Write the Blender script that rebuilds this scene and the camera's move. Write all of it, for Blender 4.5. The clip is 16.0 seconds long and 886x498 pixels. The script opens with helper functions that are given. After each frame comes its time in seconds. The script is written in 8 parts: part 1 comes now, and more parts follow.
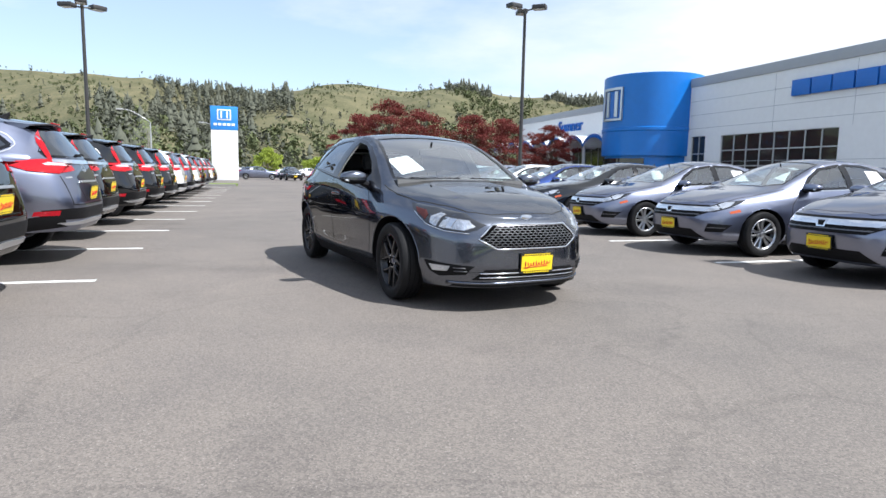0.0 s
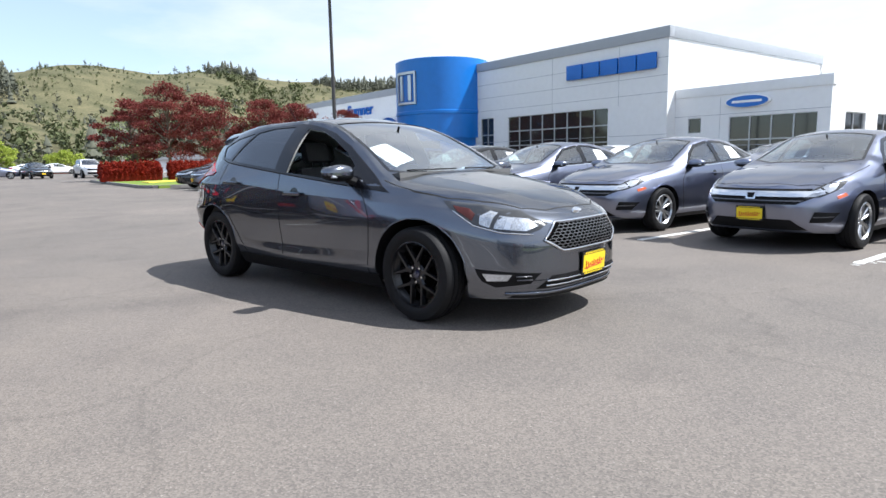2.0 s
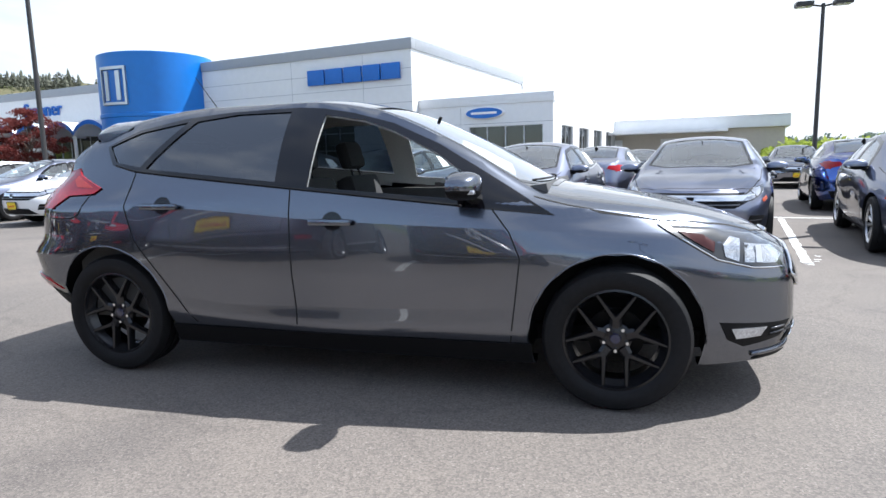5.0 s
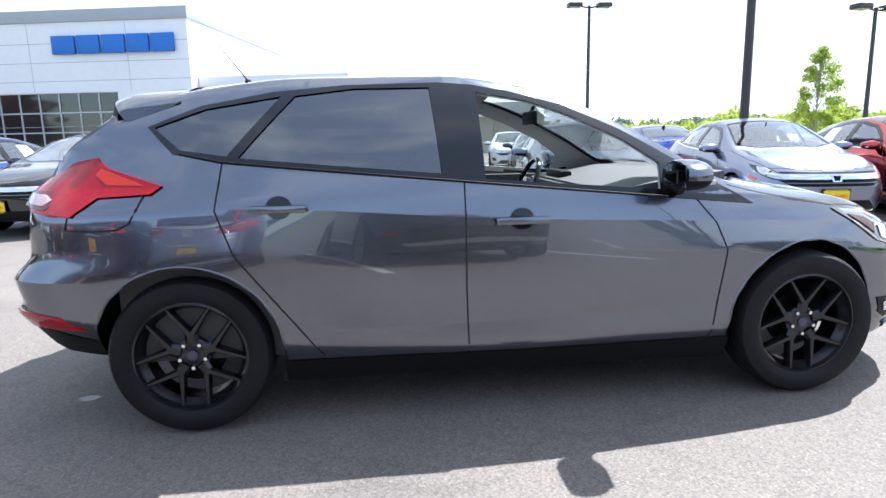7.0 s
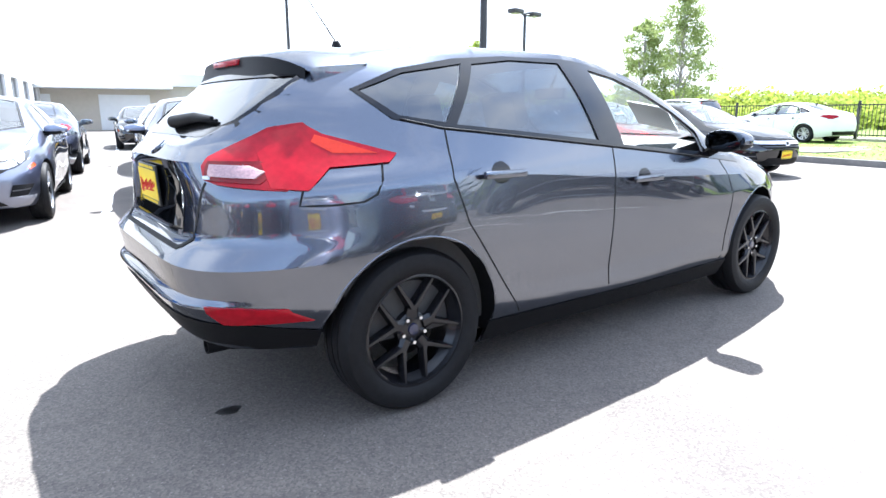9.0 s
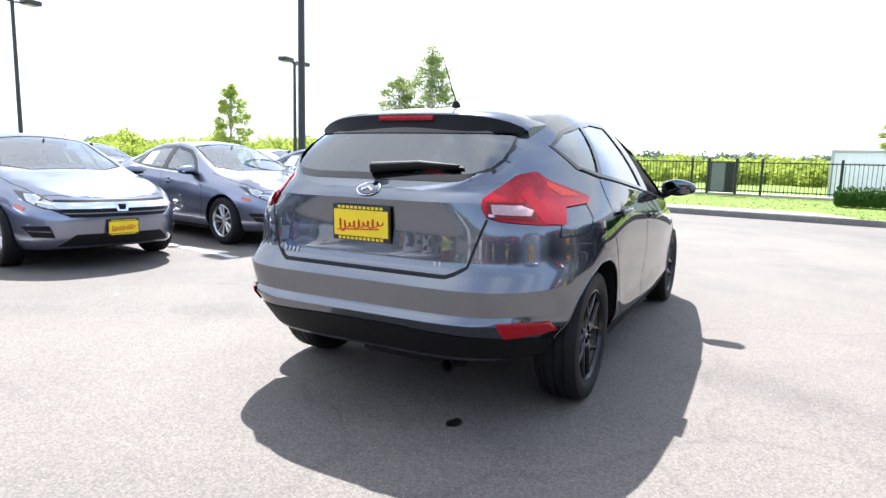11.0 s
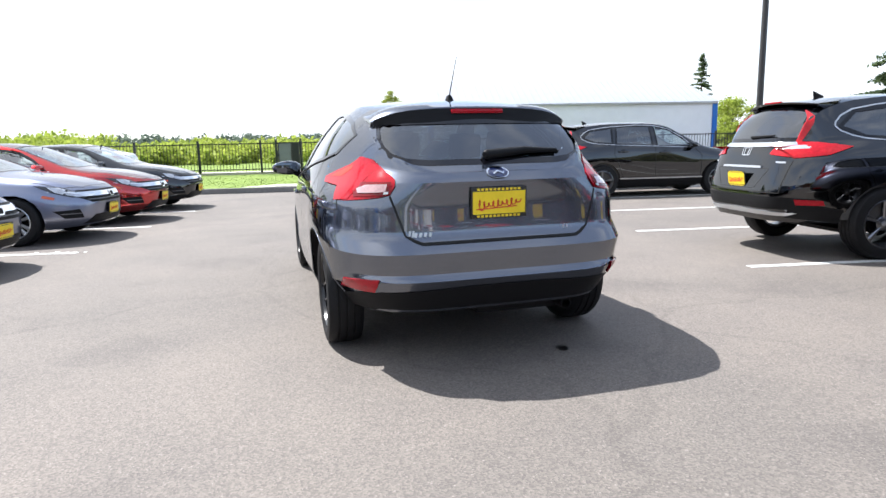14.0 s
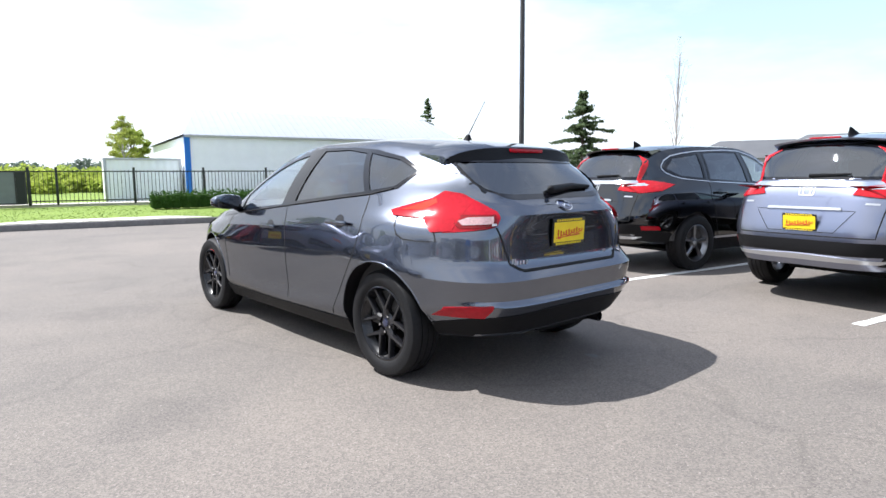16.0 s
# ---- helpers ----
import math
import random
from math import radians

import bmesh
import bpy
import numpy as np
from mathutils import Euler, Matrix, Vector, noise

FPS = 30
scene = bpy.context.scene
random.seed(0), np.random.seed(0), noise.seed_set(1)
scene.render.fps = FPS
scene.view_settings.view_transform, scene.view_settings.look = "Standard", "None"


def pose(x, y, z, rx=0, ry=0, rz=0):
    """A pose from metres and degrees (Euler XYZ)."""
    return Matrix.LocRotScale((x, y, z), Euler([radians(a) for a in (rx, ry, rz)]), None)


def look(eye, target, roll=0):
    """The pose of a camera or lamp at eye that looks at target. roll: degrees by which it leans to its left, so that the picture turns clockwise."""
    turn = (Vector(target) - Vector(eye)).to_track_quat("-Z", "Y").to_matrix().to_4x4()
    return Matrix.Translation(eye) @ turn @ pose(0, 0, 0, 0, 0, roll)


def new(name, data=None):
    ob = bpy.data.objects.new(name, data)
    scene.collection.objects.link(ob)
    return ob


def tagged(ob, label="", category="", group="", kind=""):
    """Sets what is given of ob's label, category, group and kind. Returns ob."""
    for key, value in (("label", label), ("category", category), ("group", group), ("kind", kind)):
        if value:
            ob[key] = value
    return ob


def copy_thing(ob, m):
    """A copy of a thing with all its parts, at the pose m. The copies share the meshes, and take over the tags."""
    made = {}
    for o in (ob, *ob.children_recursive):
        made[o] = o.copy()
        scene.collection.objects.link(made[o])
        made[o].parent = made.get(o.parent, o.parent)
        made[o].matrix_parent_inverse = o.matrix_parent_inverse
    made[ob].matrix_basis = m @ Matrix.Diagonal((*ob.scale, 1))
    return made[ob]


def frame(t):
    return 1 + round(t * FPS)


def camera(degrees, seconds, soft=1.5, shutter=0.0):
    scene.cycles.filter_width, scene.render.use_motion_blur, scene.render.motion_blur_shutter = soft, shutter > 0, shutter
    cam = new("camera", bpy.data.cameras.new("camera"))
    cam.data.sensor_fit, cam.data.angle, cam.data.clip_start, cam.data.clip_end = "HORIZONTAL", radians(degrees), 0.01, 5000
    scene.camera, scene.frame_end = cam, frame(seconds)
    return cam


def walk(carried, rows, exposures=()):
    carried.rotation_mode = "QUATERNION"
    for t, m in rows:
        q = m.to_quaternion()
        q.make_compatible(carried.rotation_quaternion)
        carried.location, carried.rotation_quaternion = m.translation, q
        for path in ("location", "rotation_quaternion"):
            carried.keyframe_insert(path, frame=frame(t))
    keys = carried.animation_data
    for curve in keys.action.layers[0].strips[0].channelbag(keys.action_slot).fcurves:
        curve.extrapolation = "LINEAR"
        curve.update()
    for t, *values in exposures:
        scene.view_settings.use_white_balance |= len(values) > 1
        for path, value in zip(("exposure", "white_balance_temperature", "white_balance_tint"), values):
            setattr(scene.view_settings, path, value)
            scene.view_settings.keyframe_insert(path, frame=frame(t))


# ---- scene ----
cam = camera(71.8, 16.0)

PATH = [
    (0, (6.213, -2.804, 1.095), (4.442, -1.909, 0.848), 1.1),
    (0.5, (5.786, -3.163, 1.1), (4.124, -2.08, 0.849), 1.1),
    (1, (5.288, -3.437, 1.113), (3.719, -2.224, 0.853), 1.2),
    (1.5, (4.839, -3.678, 1.12), (3.413, -2.295, 0.886), 1.9),
    (2, (4.329, -3.778, 1.13), (2.986, -2.325, 0.836), -1.1),
    (2.5, (3.826, -3.872, 1.127), (2.588, -2.327, 0.841), -1.6),
    (3, (3.302, -3.856, 1.137), (2.194, -2.213, 0.871), -2.7),
    (3.5, (2.805, -3.771, 1.15), (1.805, -2.055, 0.914), -2.1),
    (4, (2.309, -3.76, 1.158), (1.469, -1.961, 0.914), -1.4),
    (4.2, (2.107, -3.731, 1.143), (1.296, -1.92, 0.889), -1.6),
    (6.3, (0.128, -3.482, 1.176), (0.148, -1.51, 0.845), -0.8),
    (6.5, (-0.077, -3.461, 1.183), (-0.019, -1.492, 0.838), -1.2),
    (7, (-0.567, -3.369, 1.204), (-0.367, -1.411, 0.848), -1.2),
    (7.5, (-1.098, -3.339, 1.197), (-0.603, -1.433, 0.849), 0.1),
    (8, (-1.635, -3.166, 1.191), (-0.938, -1.33, 0.809), -1.2),
    (8.5, (-2.158, -2.995, 1.183), (-1.211, -1.276, 0.804), -1.3),
    (9, (-2.679, -2.776, 1.186), (-1.504, -1.217, 0.752), 0.05),
    (9.5, (-3.135, -2.47, 1.203), (-1.818, -1.024, 0.783), 0.15),
    (10, (-3.626, -2.222, 1.182), (-2.093, -0.998, 0.793), 0.50),
    (10.2, (-3.796, -2.121, 1.187), (-2.222, -0.943, 0.816), 1.50),
    (12.3, (-5.103, -0.489, 1.166), (-3.149, -0.204, 0.849), -1.4),
    (12.5, (-5.171, -0.298, 1.178), (-3.211, -0.112, 0.828), -0.7),
    (13, (-5.19, 0.201, 1.177), (-3.223, 0.167, 0.82), -1.1),
    (13.5, (-5.209, 0.706, 1.188), (-3.257, 0.394, 0.883), -1.6),
    (14, (-5.15, 1.217, 1.197), (-3.255, 0.669, 0.866), -1.3),
    (14.5, (-4.994, 1.714, 1.239), (-3.146, 1.002, 0.955), -0.70),
    (15, (-4.877, 2.177, 1.257), (-3.165, 1.178, 0.987), -0.20),
    (15.5, (-4.62, 2.664, 1.254), (-2.996, 1.532, 0.97), 0.05),
    (16, (-4.39, 3.064, 1.239), (-2.904, 1.748, 1.001), -0.40),
]
walk(cam, [(t, look(e, g, r)) for t, e, g, r in PATH],
     exposures=[(0, 0.45, 6150, 10), (2, 0.48, 6150, 10), (4.2, 0.55, 6100, 10), (6.3, 0.89, 5950, 10), (7, 1.17, 5900, 10), (8, 1.52, 5900, 10), (9, 1.78, 5900, 10), (10.2, 1.50, 6000, 10), (12.3, 0.96, 6300, 11), (14, 0.84, 6240, 11), (16, 0.77, 6180, 11)])

# ---- world, sun, exposure ----
SUN = Vector((0.55, 0.43, 1.0)).normalized()
world = bpy.data.worlds.new("sky")
scene.world = world
world.use_nodes = True
wn, wl = world.node_tree.nodes, world.node_tree.links
wn.clear()
sky = wn.new("ShaderNodeTexSky")
sky.sky_type = "NISHITA"
sky.sun_disc = False
sky.sun_elevation = math.asin(SUN.z)
sky.sun_rotation = math.pi / 2 - math.atan2(SUN.y, SUN.x)
sky.air_density, sky.dust_density, sky.ozone_density = 1.0, 0.6, 1.0
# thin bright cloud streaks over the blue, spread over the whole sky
wc = wn.new("ShaderNodeTexCoord")
wm = wn.new("ShaderNodeMapping")
wm.inputs["Scale"].default_value = (1.0, 1.0, 3.2)
wm.inputs["Location"].default_value = (0.35, 0.2, 0.1)
cloud = wn.new("ShaderNodeTexNoise")
cloud.inputs["Scale"].default_value = 1.6
cloud.inputs["Detail"].default_value = 7.0
cloud.inputs["Roughness"].default_value = 0.55
ramp = wn.new("ShaderNodeValToRGB")
ramp.color_ramp.elements[0].position, ramp.color_ramp.elements[1].position = 0.41, 0.64
ramp.color_ramp.elements[0].color = (0.30, 0.30, 0.30, 1)
mix = wn.new("ShaderNodeMix")
mix.data_type = "RGBA"
mix.inputs["B"].default_value = (8.7, 9.0, 9.4, 1)
bg = wn.new("ShaderNodeBackground")
bg.inputs["Strength"].default_value = 0.09
wo = wn.new("ShaderNodeOutputWorld")
wl.new(wc.outputs["Generated"], wm.inputs["Vector"])
wl.new(wm.outputs["Vector"], cloud.inputs["Vector"])
# cloud thickens towards the sun's side; thinned opposite to darken what the car reflects
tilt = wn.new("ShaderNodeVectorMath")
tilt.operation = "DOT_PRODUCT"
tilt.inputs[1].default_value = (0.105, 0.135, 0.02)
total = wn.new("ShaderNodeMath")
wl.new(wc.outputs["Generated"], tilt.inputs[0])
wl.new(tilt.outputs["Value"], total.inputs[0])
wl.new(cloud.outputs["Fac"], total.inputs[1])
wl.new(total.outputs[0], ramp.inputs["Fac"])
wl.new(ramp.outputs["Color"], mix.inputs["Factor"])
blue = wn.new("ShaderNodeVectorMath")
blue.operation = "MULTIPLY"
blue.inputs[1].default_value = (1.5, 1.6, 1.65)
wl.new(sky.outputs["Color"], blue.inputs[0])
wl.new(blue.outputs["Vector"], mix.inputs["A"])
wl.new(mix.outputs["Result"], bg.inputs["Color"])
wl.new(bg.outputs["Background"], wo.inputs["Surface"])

sun = new("sun", bpy.data.lights.new("sun", "SUN"))
sun.data.energy, sun.data.angle, sun.data.color = 5.9, radians(0.6), (1.0, 0.97, 0.925)
sun.matrix_world = look(SUN * 60, (0, 0, 0))

# ---- materials ----
def mat(name, color, rough=0.5, metal=0.0, coat=0.0, coat_rough=0.03, var=0.0, scale=8.0, bump=0.0, bump_scale=60.0, spec=0.5, color2=None, emit=0.0, random_=0.0):
    """A Principled material with two scales of colour variation and a fine relief."""
    m = bpy.data.materials.new(name)
    m.use_nodes = True
    n, l = m.node_tree.nodes, m.node_tree.links
    b = n["Principled BSDF"]
    b.inputs["Base Color"].default_value = (*color, 1)
    b.inputs["Roughness"].default_value = rough
    b.inputs["Metallic"].default_value = metal
    b.inputs["Coat Weight"].default_value = coat
    b.inputs["Coat Roughness"].default_value = coat_rough
    b.inputs["Specular IOR Level"].default_value = spec
    if emit:
        b.inputs["Emission Color"].default_value = (*color, 1)
        b.inputs["Emission Strength"].default_value = emit
    tc = n.new("ShaderNodeTexCoord")
    if var or color2:
        lo = color2 or tuple(c * (1 - var) for c in color)
        hi = color if color2 else tuple(min(1, c * (1 + var)) for c in color)
        big, small = n.new("ShaderNodeTexNoise"), n.new("ShaderNodeTexNoise")
        big.inputs["Scale"].default_value, small.inputs["Scale"].default_value = scale * 0.14, scale * 2.3
        big.inputs["Detail"].default_value, small.inputs["Detail"].default_value = 4, 5
        add = n.new("ShaderNodeMath")
        add.operation = "MULTIPLY_ADD"
        add.inputs[1].default_value = 0.5
        half = n.new("ShaderNodeMath")
        half.operation = "MULTIPLY"
        half.inputs[1].default_value = 0.5
        cr = n.new("ShaderNodeValToRGB")
        cr.color_ramp.elements[0].position, cr.color_ramp.elements[1].position = 0.36, 0.64
        cr.color_ramp.elements[0].color, cr.color_ramp.elements[1].color = (*lo, 1), (*hi, 1)
        l.new(tc.outputs["Object"], big.inputs["Vector"])
        l.new(tc.outputs["Object"], small.inputs["Vector"])
        l.new(small.outputs["Fac"], half.inputs[0])
        l.new(big.outputs["Fac"], add.inputs[0])
        l.new(half.outputs[0], add.inputs[2])
        l.new(add.outputs[0], cr.inputs["Fac"])
        out = cr.outputs["Color"]
        if random_:
            oi, hs, mr = n.new("ShaderNodeObjectInfo"), n.new("ShaderNodeHueSaturation"), n.new("ShaderNodeMapRange")
            mr.inputs["To Min"].default_value, mr.inputs["To Max"].default_value = 1 - random_, 1 + random_
            l.new(oi.outputs["Random"], mr.inputs["Value"])
            l.new(mr.outputs["Result"], hs.inputs["Value"])
            l.new(out, hs.inputs["Color"])
            out = hs.outputs["Color"]
        l.new(out, b.inputs["Base Color"])
    if bump:
        bn, bp = n.new("ShaderNodeTexNoise"), n.new("ShaderNodeBump")
        bn.inputs["Scale"].default_value, bn.inputs["Detail"].default_value = bump_scale, 4
        bp.inputs["Strength"].default_value = bump
        bp.inputs["Distance"].default_value = 0.02
        l.new(tc.outputs["Object"], bn.inputs["Vector"])
        l.new(bn.outputs["Fac"], bp.inputs["Height"])
        l.new(bp.outputs["Normal"], b.inputs["Normal"])
    return m


def paint(name, color, flake=0.35, rough=0.16):
    """Metallic car paint: flakes under a clear coat."""
    m = mat(name, color, rough=rough, metal=1.0, coat=1.0, coat_rough=0.012)
    n, l = m.node_tree.nodes, m.node_tree.links
    n["Principled BSDF"].inputs["Specular Tint"].default_value = (0.12, 0.12, 0.13, 1)
    n["Principled BSDF"].inputs["Coat IOR"].default_value = 1.75
    tc, v, cr, mx = n.new("ShaderNodeTexCoord"), n.new("ShaderNodeTexVoronoi"), n.new("ShaderNodeMapRange"), n.new("ShaderNodeMix")
    v.inputs["Scale"].default_value = 900
    mx.data_type = "RGBA"
    mx.inputs["A"].default_value = (*color, 1)
    mx.inputs["B"].default_value = (*(min(1, c * 1.7 + 0.02) for c in color), 1)
    cr.inputs["To Max"].default_value = flake
    l.new(tc.outputs["Object"], v.inputs["Vector"])
    l.new(v.outputs["Color"], cr.inputs["Value"])
    l.new(cr.outputs["Result"], mx.inputs["Factor"])
    l.new(mx.outputs["Result"], n["Principled BSDF"].inputs["Base Color"])
    return m


def glass(name, tint, gloss=1.0):
    """Thin pane: tinted see-through with a mirror reflection that grows at grazing angles."""
    m = bpy.data.materials.new(name)
    m.use_nodes = True
    n, l = m.node_tree.nodes, m.node_tree.links
    n.clear()
    o, mx, tr, gl, fr, mu = (n.new("ShaderNode" + k) for k in ("OutputMaterial", "MixShader", "BsdfTransparent", "BsdfGlossy", "LayerWeight", "Math"))
    pw = n.new("ShaderNodeMath")
    tr.inputs["Color"].default_value = (*tint, 1)
    gl.inputs["Roughness"].default_value = 0.01
    gl.inputs["Color"].default_value = (0.95, 0.97, 1, 1)
    fr.inputs["Blend"].default_value = 0.5
    pw.operation, mu.operation = "POWER", "MULTIPLY_ADD"
    pw.inputs[1].default_value = 5.0
    mu.inputs[1].default_value, mu.inputs[2].default_value = 0.9, 0.05 * gloss
    mu.use_clamp = True
    l.new(fr.outputs["Facing"], pw.inputs[0])
    l.new(pw.outputs[0], mu.inputs[0])
    l.new(mu.outputs[0], mx.inputs[0])
    l.new(tr.outputs[0], mx.inputs[1])
    l.new(gl.outputs[0], mx.inputs[2])
    l.new(mx.outputs[0], o.inputs["Surface"])
    return m


def asphalt_material():
    m = mat("asphalt", (0.1, 0.1, 0.1), rough=0.82, spec=0.4)
    n, l = m.node_tree.nodes, m.node_tree.links
    b = n["Principled BSDF"]
    tc = n.new("ShaderNodeTexCoord")
    def tex(kind, scale, detail=6):
        k = n.new(kind)
        k.inputs["Scale"].default_value = scale
        if "Detail" in k.inputs:
            k.inputs["Detail"].default_value = detail
        l.new(tc.outputs["Object"], k.inputs["Vector"])
        return k
    patch_, mid, grain = tex("ShaderNodeTexNoise", 0.22), tex("ShaderNodeTexNoise", 1.3), tex("ShaderNodeTexNoise", 130, 5)
    stain = tex("ShaderNodeTexNoise", 0.75, 8)
    stones, chips, cracks = tex("ShaderNodeTexVoronoi", 120, 0), tex("ShaderNodeTexVoronoi", 150, 0), tex("ShaderNodeTexVoronoi", 0.33, 0)
    cracks.feature = "DISTANCE_TO_EDGE"
    wob = n.new("ShaderNodeVectorMath")
    wob.operation = "MULTIPLY_ADD"
    wob.inputs[1].default_value = (0.9, 0.9, 0.9)
    l.new(tex("ShaderNodeTexNoise", 1.1, 6).outputs["Color"], wob.inputs[0])
    l.new(tc.outputs["Object"], wob.inputs[2])
    l.new(wob.outputs["Vector"], cracks.inputs["Vector"])
    def ramp_(src, p0, p1, c0, c1):
        r = n.new("ShaderNodeValToRGB")
        r.color_ramp.elements[0].position, r.color_ramp.elements[1].position = p0, p1
        r.color_ramp.elements[0].color, r.color_ramp.elements[1].color = (*c0, 1), (*c1, 1)
        l.new(src, r.inputs["Fac"])
        return r.outputs["Color"]
    def blend(kind, f, a, c):
        x = n.new("ShaderNodeMix")
        x.data_type, x.blend_type = "RGBA", kind
        x.inputs["Factor"].default_value = f
        l.new(a, x.inputs["A"])
        l.new(c, x.inputs["B"])
        return x.outputs["Result"]
    base = ramp_(patch_.outputs["Fac"], 0.32, 0.68, (0.127, 0.115, 0.104), (0.172, 0.152, 0.135))
    base = blend("MULTIPLY", 0.6, base, ramp_(mid.outputs["Fac"], 0.25, 0.75, (0.80, 0.80, 0.82), (1.12, 1.10, 1.07)))
    base = blend("MULTIPLY", 0.8, base, ramp_(stain.outputs["Fac"], 0.30, 0.44, (0.74, 0.74, 0.76), (1, 1, 1)))
    base = blend("MULTIPLY", 1.0, base, ramp_(stones.outputs["Color"], 0.15, 0.85, (0.75, 0.75, 0.76), (1.25, 1.24, 1.22)))
    base = blend("MULTIPLY", 1.0, base, ramp_(grain.outputs["Fac"], 0.32, 0.68, (0.90, 0.90, 0.90), (1.10, 1.10, 1.10)))
    base = blend("MULTIPLY", 0.22, base, ramp_(cracks.outputs["Distance"], 0.002, 0.010, (0.45, 0.45, 0.46), (1, 1, 1)))
    base = blend("ADD", 1.0, base, ramp_(chips.outputs["Color"], 0.88, 0.92, (0, 0, 0), (0.075, 0.07, 0.063)))
    l.new(base, b.inputs["Base Color"])
    bp = n.new("ShaderNodeBump")
    bp.inputs["Strength"].default_value, bp.inputs["Distance"].default_value = 0.3, 0.003
    l.new(stones.outputs["Distance"], bp.inputs["Height"])
    l.new(bp.outputs["Normal"], b.inputs["Normal"])
    return m


